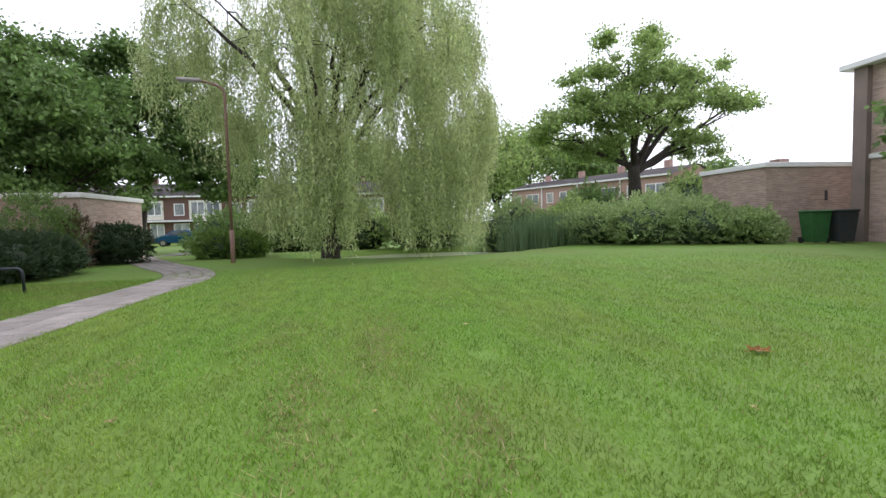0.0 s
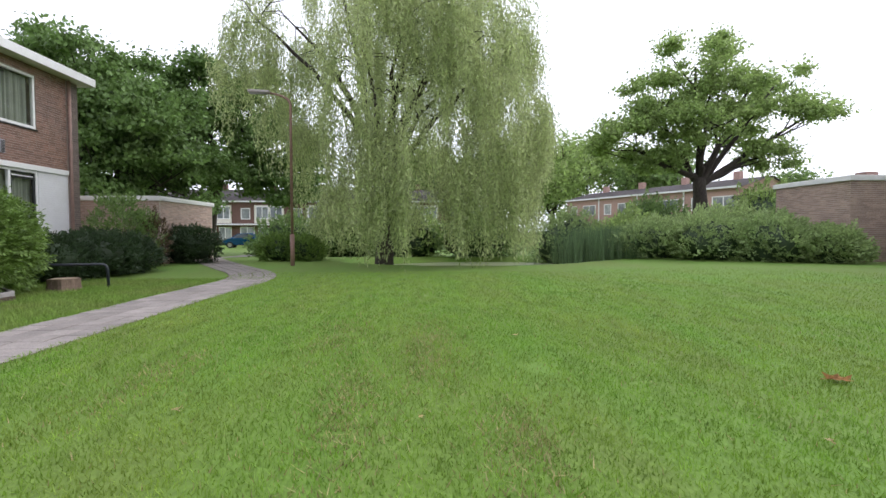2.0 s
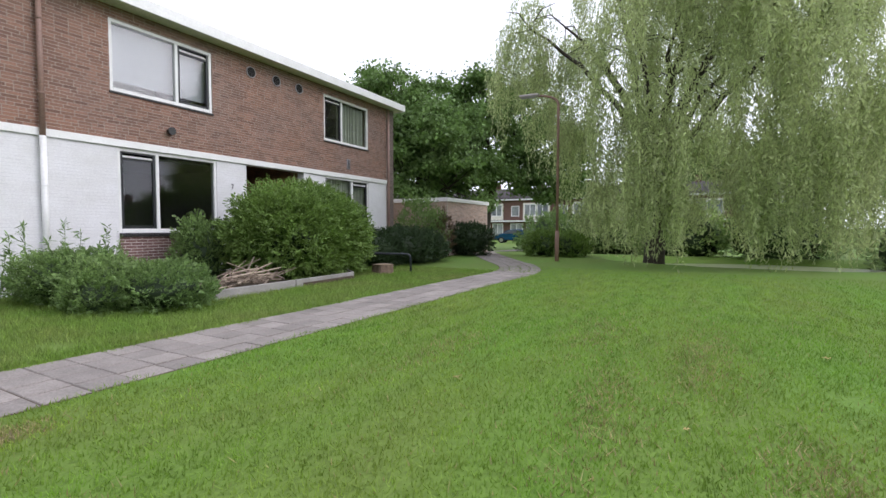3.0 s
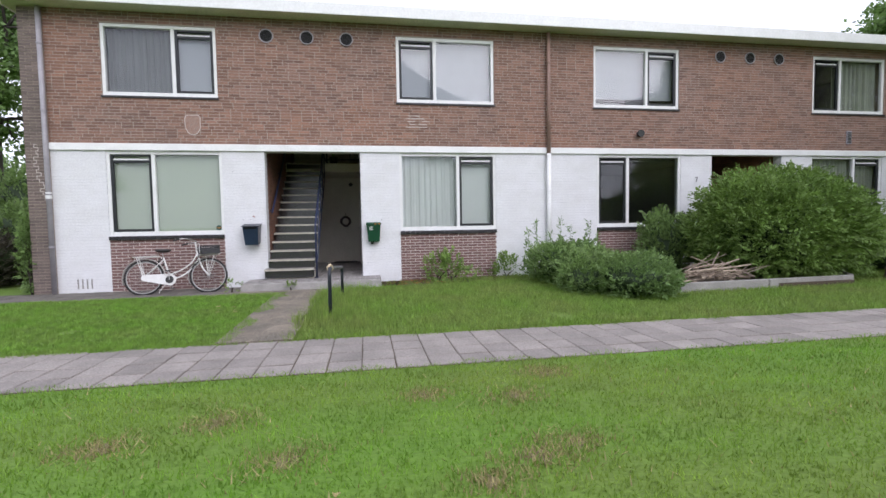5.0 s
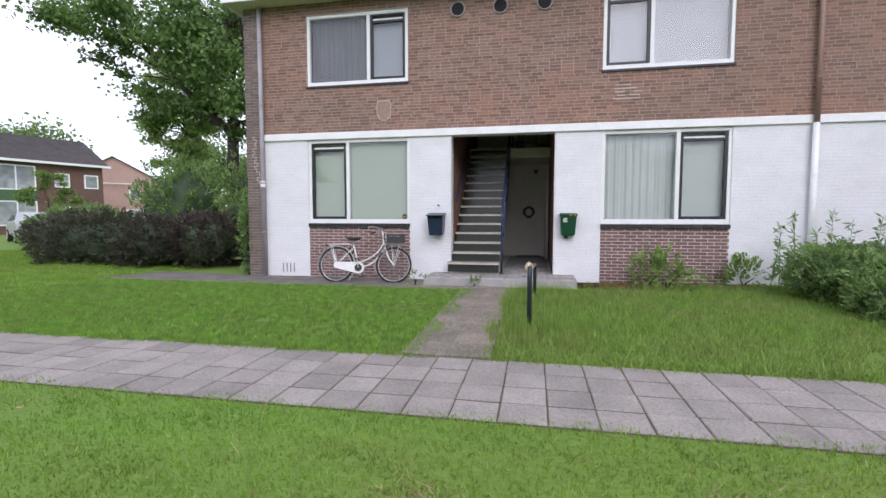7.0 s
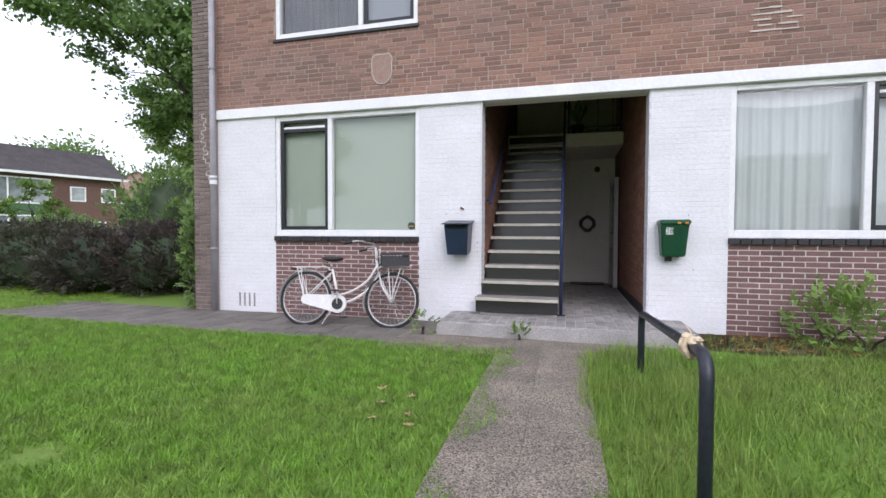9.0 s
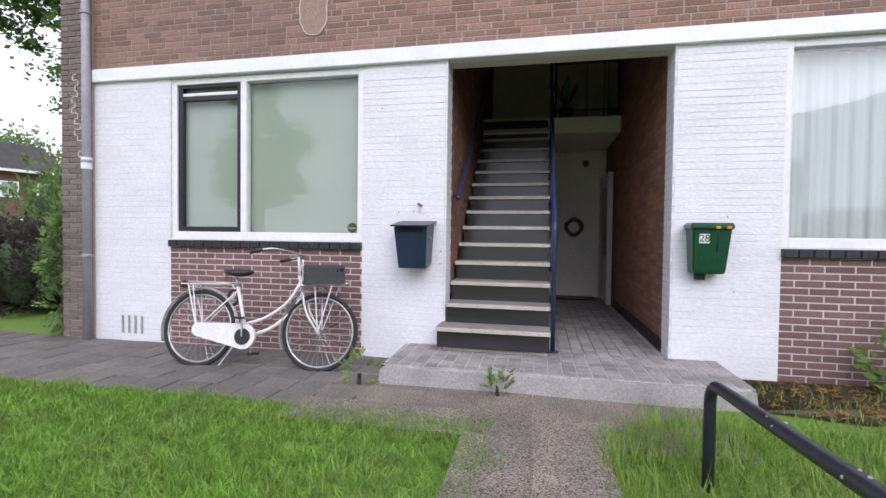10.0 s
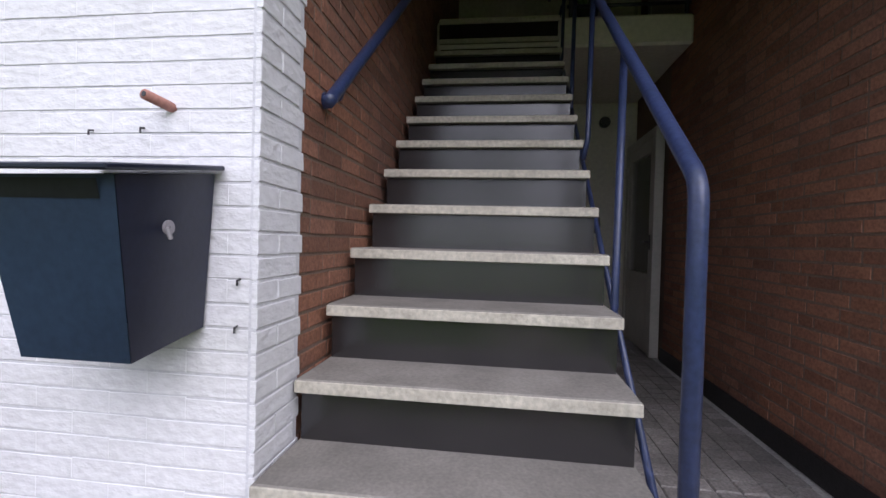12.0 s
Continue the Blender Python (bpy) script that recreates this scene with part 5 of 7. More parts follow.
def tree(label, at, trunk_h, trunk_r, limb, depth, seed, material, count, leaf, cluster=0.9, spread=0.75, rise=0.12, split=3, limbs=5, squash=0.8, extra=()):
    """Trunk, limbs and a crown of leaf clumps on the ends of the twigs, with gaps between."""
    t = thing("tree", label, "tree", at)
    rr, rng = random.Random(seed), np.random.default_rng(seed)
    bm = bmesh.new()
    tube(bm, [(0, 0, -0.4), (0, 0, 0.05), (0.02, 0, 0.5), (rr.uniform(-0.1, 0.1), rr.uniform(-0.1, 0.1), trunk_h * 0.6), (0.05, 0.03, trunk_h)], trunk_r * 1.25, 14, taper=trunk_r * 0.75)
    part("trunk", bm, BARK, t, smooth=True)
    tips = []
    for k in range(limbs):
        bm = bmesh.new()
        a = k * math.tau / limbs + rr.uniform(-0.4, 0.4)
        tilt = rr.uniform(0.35, 0.95)
        d = Vector((math.cos(a) * tilt, math.sin(a) * tilt, 1.0 - 0.35 * tilt))
        grow(bm, rr, (0.05, 0.03, trunk_h * rr.uniform(0.78, 1.0)), d, limb * rr.uniform(0.85, 1.15), trunk_r * 0.45, depth, tips, spread, rise, split)
        part("limb", bm, BARK, t)
    bm = bmesh.new()
    grow(bm, rr, (0.05, 0.03, trunk_h), (0.05, 0.05, 1), limb * 1.1, trunk_r * 0.6, depth, tips, spread, rise, split)
    part("limb", bm, BARK, t)
    c = np.array([tuple(v) for v in tips] + list(extra))
    pick = rng.integers(0, len(c), count)
    off = np.clip(rng.normal(size=(count, 3)), -1.5, 1.5) * cluster * 0.5
    off[:, 2] *= squash
    p = c[pick] + off
    crown = new("crown", soup("crown", leaves(p, leaf, rng, 0.65), 4, material))
    crown.parent = t
    return t


def broad_tree(label, at, trunk, radius, blobs, clumps, clump_r, count, leaf, material, seed, fork=0.7, hollow=0.45):
    """A trunk that forks to the lobes of its crown; each lobe carries clumps of leaves on twigs, with gaps between."""
    t = thing("tree", label, "tree", at)
    rr, rng = random.Random(seed), np.random.default_rng(seed)
    bm = bmesh.new()
    pts = [Vector((trunk[0][0], trunk[0][1], -0.5))] + [Vector(p) for p in trunk]
    tube(bm, bend(pts, 0.8), radius * 1.3, 14, taper=radius * 0.7)
    part("trunk", bm, BARK, t, smooth=True)
    top = pts[-1]
    size = np.array([b[3] * b[4] + b[4] * b[5] + b[3] * b[5] for b in blobs])
    share = np.maximum(3, (clumps * size / size.sum()).astype(int))
    cent, rads = [], []
    for b, k in zip(blobs, share):
        c = Vector(b[:3])
        start = pts[-2].lerp(top, rr.uniform(fork, 1.0))
        side = start.lerp(c, 0.5) + Vector((rr.gauss(0, 0.25), rr.gauss(0, 0.25), rr.uniform(-0.5, 0.2)))
        arm = [start * (1 - u) ** 2 + side * 2 * u * (1 - u) + c * u * u for u in np.linspace(0, 1, 7)]
        arm = [arm[0]] + [p + Vector((rr.gauss(0, 0.06), rr.gauss(0, 0.06), rr.gauss(0, 0.06))) * b[3] * 0.4 for p in arm[1:]]
        bm = bmesh.new()
        tube(bm, arm, radius * 0.42, 8, taper=radius * 0.12)
        for j in range(k):
            v = Vector((rr.gauss(0, 1), rr.gauss(0, 1), rr.gauss(0.15, 1))).normalized()
            f = (hollow + (1 - hollow) * rr.random() ** 0.6) * lumpy(v, seed + b[0], 0.22, 1.7)
            e = c + Vector((v.x * b[3], v.y * b[4], v.z * b[5])) * f
            root = arm[rr.choice((3, 4, 5, 6))]
            m = root.lerp(e, 0.55) + Vector((rr.gauss(0, 0.12), rr.gauss(0, 0.12), rr.uniform(-0.25, 0.1)))
            if j % 2 == 0:
                tube(bm, [root, m, e], radius * 0.11, 5, taper=0.012)
            cent.append(tuple(e))
            rads.append(clump_r * rr.uniform(0.6, 1.35))
        part("limb", bm, BARK, t)
    cent, rads = np.array(cent), np.array(rads)
    pick = rng.choice(len(cent), count, p=rads ** 2 / (rads ** 2).sum())
    d = rng.normal(size=(count, 3))
    d /= np.linalg.norm(d, axis=1)[:, None]
    d[:, 2] = np.where(d[:, 2] < 0, d[:, 2] * 0.35, d[:, 2] * 0.75)
    wob = 0.55 + 0.45 * np.sin(d[:, 0] * 5 + pick) * np.cos(d[:, 1] * 4 + pick * 1.7)
    p = cent[pick] + d * (rads[pick] * np.clip(np.abs(rng.normal(0.6, 0.38, count)), 0, 1.6) * (0.7 + 0.5 * wob))[:, None]
    crown = new("crown", soup("crown", leaves(p, leaf, rng, 0.62, up=0.7), 4, material))
    crown.parent = t
    return t


# weeping willow by the pond
def willow(at, seed):
    t = thing("willow_tree", "large weeping willow with hanging yellow-green strands by the pond", "tree", at)
    rr, rng = random.Random(seed), np.random.default_rng(seed)
    bm = bmesh.new()
    tube(bm, [(0, 0, -0.3), (0, 0, 0.1), (0.08, 0, 1.2), (0.2, 0, 2.4), (0.05, 0, 3.4)], 0.40, 14, taper=0.26)
    part("trunk", bm, BARK, t, smooth=True)
    arms = ((-1.9, 0.3, 10.4, 0.18), (-0.9, -0.8, 9.0, 0.14), (2.6, -0.4, 7.9, 0.17), (1.2, 0.9, 9.4, 0.15), (4.4, -0.3, 7.2, 0.15), (-4.4, -0.6, 8.4, 0.15), (0.8, -2.6, 7.8, 0.13),
            (-2.6, -2.6, 7.6, 0.12), (3.0, -2.4, 7.0, 0.12), (2.2, 2.8, 8.0, 0.13), (-2.8, 2.8, 8.4, 0.13))
    for x, y, z, r in arms:
        bm = bmesh.new()
        x, y, z = x * 1.05, y * 0.9, z * 1.08
        s = Vector((0.05, 0, rr.uniform(2.6, 3.6)))
        e = Vector((x, y, z))
        m = s.lerp(e, 0.5) + Vector((-0.1 * x, -0.1 * y, 0.8))
        pts = [s * (1 - u) ** 2 + m * 2 * u * (1 - u) + e * u * u for u in np.linspace(0, 1, 9)]
        pts = [p + Vector((rr.gauss(0, 0.07), rr.gauss(0, 0.07), rr.gauss(0, 0.05))) for p in pts]
        tube(bm, pts, r, 8, taper=0.035)
        for k in range(8):
            u = rr.choice(pts[4:])
            a = rr.uniform(0, math.tau)
            ln = rr.uniform(0.8, 2.0)
            w = [u, u + Vector((math.cos(a) * ln * 0.5, math.sin(a) * ln * 0.5, 0.35)), u + Vector((math.cos(a) * ln, math.sin(a) * ln, 0.15))]
            tube(bm, w, 0.03, 5, taper=0.01)
        part("limb", bm, BARK, t)
    # tresses in tiers over a lopsided dome; each is a bundle of strands that arches out and hangs
    pts, made = [], 0
    while made < 640:
        v = Vector((rr.gauss(0, 1), rr.gauss(0, 1), rr.gauss(0.1, 1))).normalized()
        deep = 1.0 - 0.38 * rr.random() ** 2
        bulge = lumpy(v, 3.7, 0.20, 2.1) * deep
        cx = 5.9 if v.x < 0 else 6.3
        c = Vector((v.x * cx * bulge - 0.1, v.y * 4.6 * bulge, 5.6 + v.z * 6.8 * bulge))
        if c.z < 2.0 or c.x < -3.6 and c.z < 5.2 + 0.75 * (-3.6 - c.x) or c.x > 3.8 and c.z > 10.2 or c.x < -1.6 and c.y < -1.5:
            continue
        if -2.6 < c.x < -0.9 and c.z > 6.2 and rr.random() < 0.80:
            continue
        if noise.noise(Vector((c.x * 0.55, c.y * 0.55, c.z * 0.5))) < -0.13:
            continue
        made += 1
        length = min(rr.uniform(1.3, 3.4), c.z - 0.15)
        if c.z < 4.2 and c.x > -3.4:
            length = c.z - rr.uniform(0.1, 0.9)
        if 1.0 < c.x < 2.3 and c.z < 6:
            length = min(length, rr.uniform(0.8, 1.6))
        radial = math.hypot(c.x, c.y) + 0.3
        girth = rr.uniform(0.13, 0.30)
        for j in range(rr.randint(12, 22)):
            x, y, z = c.x + rr.gauss(0, girth), c.y + rr.gauss(0, girth), c.z + rr.gauss(0, 0.22)
            ln = length * rr.uniform(0.45, 1.05)
            n = max(6, int(ln / 0.085))
            ph, sw = rr.uniform(0, 6), rr.uniform(0.01, 0.05)
            u = np.arange(n) / n
            arc = np.minimum(u * 3.5, 1.0) * 0.30
            zz = np.maximum(z + 0.16 * np.sin(np.minimum(u * 9, 3.1)) - ln * u, 0.06)
            draw = 1 - 0.35 * u
            pts.append(np.stack([c.x + (x - c.x) * draw + c.x / radial * arc + sw * np.sin(u * 7 + ph), c.y + (y - c.y) * draw + c.y / radial * arc + sw * np.cos(u * 6 + ph), zz], axis=1))
    p = np.concatenate(pts)
    lv = leaves(p, 0.165, rng, 0.26, droop=1.7, up=0.0)
    crown = new("crown", soup("crown", lv, 4, LEAF_WILLOW))
    crown.parent = t
    tagged(crown, "hanging strands of narrow yellow-green leaves")
    return t


willow((-1.1, 18.3, -0.05), 5)
broad_tree("broad dark green tree behind the flats", (-18.2, 28.0, -0.3), [(0, 0, 0), (0.1, 0, 2.2), (0.1, 0.1, 3.6)], 0.42,
           [(-0.8, 0, 10.4, 3.2, 3.2, 3.4), (-3.4, 0.4, 7.6, 3.2, 3.2, 3.4), (2.6, -0.3, 7.0, 3.2, 3.2, 3.6), (0, -2.2, 6.0, 3.4, 2.8, 3.4), (3.8, 0.2, 4.6, 2.6, 2.8, 2.6), (-4.0, 0.4, 4.6, 2.8, 2.8, 2.6), (0.5, -2.4, 3.6, 3.0, 2.2, 1.8)],
           200, 1.0, 85000, 0.27, LEAF_DARK, 11)
broad_tree("tall spreading dark tree on the far lawn", (-15.3, 34.3, -0.4), [(0, 0, 0), (0.35, 0, 2.5), (1.0, 0, 5.2), (1.1, 0, 6.4)], 0.52,
           [(0.4, 0, 11.6, 2.4, 2.6, 2.2), (-1.8, 0.3, 9.8, 2.8, 3.0, 2.6), (3.4, 0.2, 10.2, 3.0, 3.0, 2.6), (0.5, -2.2, 8.2, 3.6, 2.6, 2.6), (6.0, 0, 7.6, 2.6, 2.8, 2.4), (-4.2, 0, 6.6, 2.8, 2.8, 2.6), (2.4, -1.4, 5.4, 3.6, 2.2, 1.5), (6.6, -0.4, 5.0, 2.4, 2.2, 1.5), (-3.6, -0.6, 4.6, 2.2, 2.0, 1.4)],
           190, 1.0, 75000, 0.29, LEAF_DARK, 12)
broad_tree("round-crowned green oak beyond the shrubs", (16.2, 25.5, -0.1), [(0, 0, 0), (0.0, 0, 2.6), (-0.15, 0, 4.3)], 0.46,
           [(-0.4, 0, 10.3, 2.4, 2.4, 1.9), (-2.6, 0.3, 8.6, 2.2, 2.2, 1.9), (1.5, -0.4, 8.6, 2.2, 2.2, 1.7), (-0.6, -1.4, 7.2, 2.5, 2.0, 1.5), (-4.4, 0, 6.2, 1.9, 2.0, 1.4), (4.3, 0.2, 9.5, 1.6, 1.8, 1.3), (5.6, -0.3, 7.6, 1.5, 1.6, 1.0), (3.8, 0.2, 5.8, 1.9, 1.8, 1.0), (-2.0, 0.6, 5.4, 2.0, 1.8, 0.9), (2.2, 1.4, 7.2, 2.0, 2.0, 1.4)],
           150, 0.85, 50000, 0.20, LEAF_OAK, 24)
broad_tree("dark mature tree beside the end of the flats", (-20.0, -14.7, 0), [(0, 0, 0), (0.1, 0, 3.0), (0.15, 0.1, 5.6)], 0.33,
           [(0, 0, 11.5, 3.2, 3.2, 2.6), (-2.6, -1.6, 9.0, 2.6, 2.8, 2.6), (1.8, 1.8, 9.2, 2.8, 2.8, 2.6), (1.2, -1.6, 7.4, 2.8, 2.6, 2.0), (-1.0, -3.6, 7.0, 2.2, 2.2, 1.8), (2.8, -3.2, 9.4, 2.2, 2.4, 1.8), (0.4, 1.4, 5.6, 2.2, 2.2, 1.3)],
           140, 0.85, 46000, 0.2, LEAF_DARK, 15)
broad_tree("slender dark tree behind the flats", (-23.5, -20.0, 0), [(0, 0, 0), (0, 0, 2.5), (0.1, 0, 4.2)], 0.26,
           [(0, 0, 8.2, 2.2, 2.2, 2.0), (-1.0, -1.2, 6.2, 1.8, 1.8, 1.6), (1.2, 0.8, 6.0, 1.8, 1.8, 1.6), (0.4, -0.4, 4.4, 1.9, 1.9, 1.2)],
           70, 0.65, 20000, 0.2, LEAF_OAK, 16)
broad_tree("slim yellow-green sapling before the neighbouring house", (-17.5, -22.0, 0), [(0, 0, 0), (0, 0, 1.2), (0.05, 0, 2.0)], 0.05,
           [(0, 0, 2.7, 0.7, 0.7, 0.5), (-0.5, 0.2, 2.1, 0.6, 0.6, 0.4), (0.5, -0.2, 2.1, 0.6, 0.6, 0.4)], 24, 0.25, 2600, 0.12, LEAF_THUJA, 19)
for k, (x, y, h) in enumerate(((8.5, -17.0, 9.0), (19.0, -3.0, 11.0), (24.0, -9.0, 10.0), (14.8, 8.4, 5.6), (15.0, 4.8, 6.4), (14.0, -21.0, 9.0))):
    broad_tree("leafy green tree on the lawn opposite the flats", (x, y, 0), [(0, 0, 0), (0, 0, h * 0.2), (0.1, 0, h * 0.34)], h * 0.03,
               [(0, 0, h * 0.8, h * 0.18, h * 0.18, h * 0.2), (-h * 0.1, h * 0.12, h * 0.58, h * 0.2, h * 0.2, h * 0.18), (h * 0.1, -h * 0.12, h * 0.55, h * 0.2, h * 0.2, h * 0.18), (0, 0, h * 0.42, h * 0.2, h * 0.2, h * 0.12)],
               50, h * 0.085, 12000, 0.26, LEAF_MID, 170 + k)
for k, (x, y, h, s) in enumerate(((22.5, 78, 5.0, 5.2), (14.5, 82, 4.5, 5.0), (31, 84, 5, 5.0), (38, 74, 4, 4.4), (6, 88, 5, 5), (-2, 80, 4.5, 4.6))):
    tree("distant green tree behind the terrace", (x, y, -0.4), h, 0.4, s, 2, 40 + k, LEAF_MID if k % 2 else LEAF_OAK, 9000, 0.6, 2.6, 0.85, 0.25, 3, 6, 1.0)
for k, (x, y, h, s) in enumerate(((52, 62, 3, 2.6), (-62, -46, 3.4, 3.2), (-48, -62, 4, 3.6), (-75, -40, 4, 4.2))):
    tree("distant small tree between the houses", (x, y, -0.2), h, 0.3, s, 2, 60 + k, LEAF_MID, 6000, 0.5, 2.0, 0.85, 0.2, 3, 6, 0.9)

# beds in front of the flats
bush("thuja_bush", "large dense bright green conifer bush in the bed", (-8.1, 7.75, 0.05), [(0, 0, 0.98, 1.32, 1.70, 1.18), (0.35, -0.45, 0.85, 1.1, 1.2, 1.0), (0.1, 0.6, 0.85, 1.2, 1.25, 1.1)], 90000, 0.085, LEAF_THUJA, 1,
     aspect=0.4, droop=0.8, lump=0.22, freq=5.0, shell=0.35)
bush("low_shrub", "low spreading green shrub on the front grass", (-8.4, 3.2, 0), [(0, 0, 0.36, 0.85, 0.75, 0.46), (0.9, 0.1, 0.30, 0.75, 0.62, 0.42), (1.8, 0.40, 0.27, 0.84, 0.68, 0.40), (1.3, -0.15, 0.2, 0.6, 0.5, 0.34)], 40000, 0.042, LEAF_SHRUB, 2, aspect=0.6, lump=0.3, freq=2.4)
bush("shrub", "dark green shrub against the brick panel", (-9.25, 6.1, 0.05), [(0, 0, 0.55, 0.55, 0.65, 0.75)], 6000, 0.07, LEAF_MID, 3, lump=0.35)
bush("hedge", "dark clipped hedge in front of the flats", (-8.35, 12.3, 0), [(0, -1.3, 0.5, 0.9, 1.1, 0.62), (0.1, 0, 0.52, 0.95, 1.2, 0.64), (0, 1.4, 0.5, 0.9, 1.2, 0.62)], 20000, 0.07, LEAF_HEDGE, 4, category="hedge", lump=0.12)
bush("tall_shrub", "tall loose shrub with green and reddish leaves by the shed", (-9.55, 15.5, 0), [(0, 0, 1.25, 0.75, 1.0, 1.2), (0.2, 0.5, 0.9, 0.7, 0.8, 1.0)], 9000, 0.10, LEAF_MID, 6, inner=False, lump=0.4, shell=0.8)
bush("red_shrub", "thin shrub with reddish brown leaves beside the shed", (-8.8, 16.3, 0), [(0, 0, 0.9, 0.35, 0.5, 0.85)], 1600, 0.09, LEAF_RED, 7, inner=False, lump=0.5, shell=0.9)
bush("hedge", "rounded dark hedge beside the brick shed", (-8.25, 18.0, 0), [(0, 0, 0.62, 0.85, 0.8, 0.72), (-0.8, 0.2, 0.62, 0.7, 0.7, 0.72)], 9000, 0.08, LEAF_HEDGE, 8, category="hedge", lump=0.12)
bush("shrub", "bright green rounded shrub near the street lamp", (-4.95, 19.2, -0.02), [(-0.5, 0, 0.45, 0.85, 0.7, 0.58), (0.5, 0, 0.45, 0.8, 0.7, 0.55)], 9000, 0.09, LEAF_THUJA, 9, lump=0.25)
# bushes beyond the corner
bush("shrub", "dark purple and green mixed shrubs by the corner", (-11.6, -9.6, -0.05), [(0, 0, 0.55, 1.0, 0.9, 0.75), (0.4, -1.3, 0.5, 1.0, 0.9, 0.72)], 15000, 0.075, LEAF_PURPLE, 10, lump=0.35)
bush("shrub", "green wild shrub behind the purple ones", (-13.2, -9.4, -0.05), [(0, 0, 0.9, 1.1, 1.1, 1.15), (-0.4, 1.1, 1.0, 0.9, 0.8, 1.2)], 13000, 0.085, LEAF_MID, 13, lump=0.4)
bush("shrub", "spreading dark green shrub on the lawn edge", (-11.6, -13.0, -0.05), [(0, 0, 0.55, 1.2, 1.3, 0.8), (-0.8, -1.8, 0.55, 1.2, 1.2, 0.8)], 14000, 0.085, LEAF_PURPLE, 14, lump=0.35)
bush("shrub", "broad green shrub along the neighbouring garden", (-14.5, -16.5, -0.05), [(0, 0, 0.6, 1.6, 1.4, 0.9), (-1.5, -2.0, 0.6, 1.6, 1.4, 0.9), (-3.2, -4.2, 0.7, 1.8, 1.6, 1.0)], 16000, 0.10, LEAF_SHRUB, 18, lump=0.35)
bush("tall_shrub", "tall loose green shrub behind the end of the flats", (-16.2, -14.2, -0.05), [(0, 0, 1.6, 1.5, 1.5, 1.7), (-1.3, -1.2, 1.3, 1.4, 1.4, 1.5), (-3.2, 1.2, 1.8, 1.8, 1.6, 2.0)], 12000, 0.13, LEAF_MID, 22, lump=0.45, freq=2.2, shell=0.5)
bush("ivy", "ivy climbing on the corner pier", (-10.12, -7.52, -0.05), [(0, 0, 0.75, 0.22, 0.12, 0.85), (-0.2, -0.1, 1.4, 0.2, 0.15, 0.55)], 3200, 0.07, LEAF_MID, 20, category="ivy", inner=False, lump=0.4, shell=0.6)
# shrubs by the pond and the garages
for k, (x, y, r, h) in enumerate(((13.2, 13.7, 0.85, 0.62), (12.0, 14.6, 1.25, 0.86), (10.6, 15.8, 1.4, 0.92), (9.4, 17.4, 1.3, 0.85))):
    z = height(x, y)
    bush("shrub", "wide untrimmed green shrub along the lawn", (x, y, z), [(0, 0, h * 0.6, r, r, h), (0.3, 0.6, h * 0.7, r, r, h)], 12000, 0.10, LEAF_GARDEN, 70 + k, lump=0.4, freq=2.4)
for k, (x, y, r, h) in enumerate(((12.5, 18.5, 1.8, 1.25), (15.5, 17.5, 1.8, 1.5), (9.8, 20.5, 1.7, 1.1), (7.8, 23.6, 1.8, 1.5), (12, 23, 2.2, 1.6), (17, 21.5, 2.2, 2.0), (20.5, 19.5, 2.0, 1.8), (3.5, 27.2, 2.4, 1.5), (-0.8, 27.8, 2.4, 1.6), (-4.6, 27.5, 2.2, 1.5), (-8, 28.4, 2, 1.4))):
    bush("shrub", "tall green garden shrub beyond the pond", (x, y, min(0, height(x, y))), [(0, 0, h * 0.55, r, r * 0.9, h), (0.6, 0.3, h * 0.6, r * 0.8, r * 0.9, h * 1.15)], 7000, 0.15, (LEAF_GARDEN, LEAF_SHRUB, LEAF_OAK)[k % 3], 80 + k, lump=0.35)


def blades(name, label, centres, height_range, width, material, seed, category, lean=0.3, kind="stuff"):
    """Upright tapering blades; one object for all of them."""
    rng = np.random.default_rng(seed)
    n = len(centres)
    h = rng.uniform(*height_range, n)
    a = rng.uniform(0, math.tau, n)
    l = rng.normal(0, lean, n) * h
    b = rng.uniform(0, math.tau, n)
    side = np.stack([np.cos(a), np.sin(a), np.zeros(n)], axis=1) * width * 0.5
    tip = centres + np.stack([np.cos(b) * l, np.sin(b) * l, h], axis=1)
    v = np.stack([centres - side, centres + side, tip], axis=1)
    return tagged(new(name, soup(name, v, 3, material)), label, category, "", kind)


rng = np.random.default_rng(90)
q = np.stack([rng.normal(8.2, 1.0, 5200), rng.normal(18.5, 0.75, 5200), np.full(5200, -0.15)], axis=1)
q = q[(q[:, 1] > 16.7) & (q[:, 0] > 5.8)]
blades("reeds", "tall blue-green reeds at the edge of the pond", q, (0.9, 1.75), 0.035, REED, 91, "reeds", 0.12)

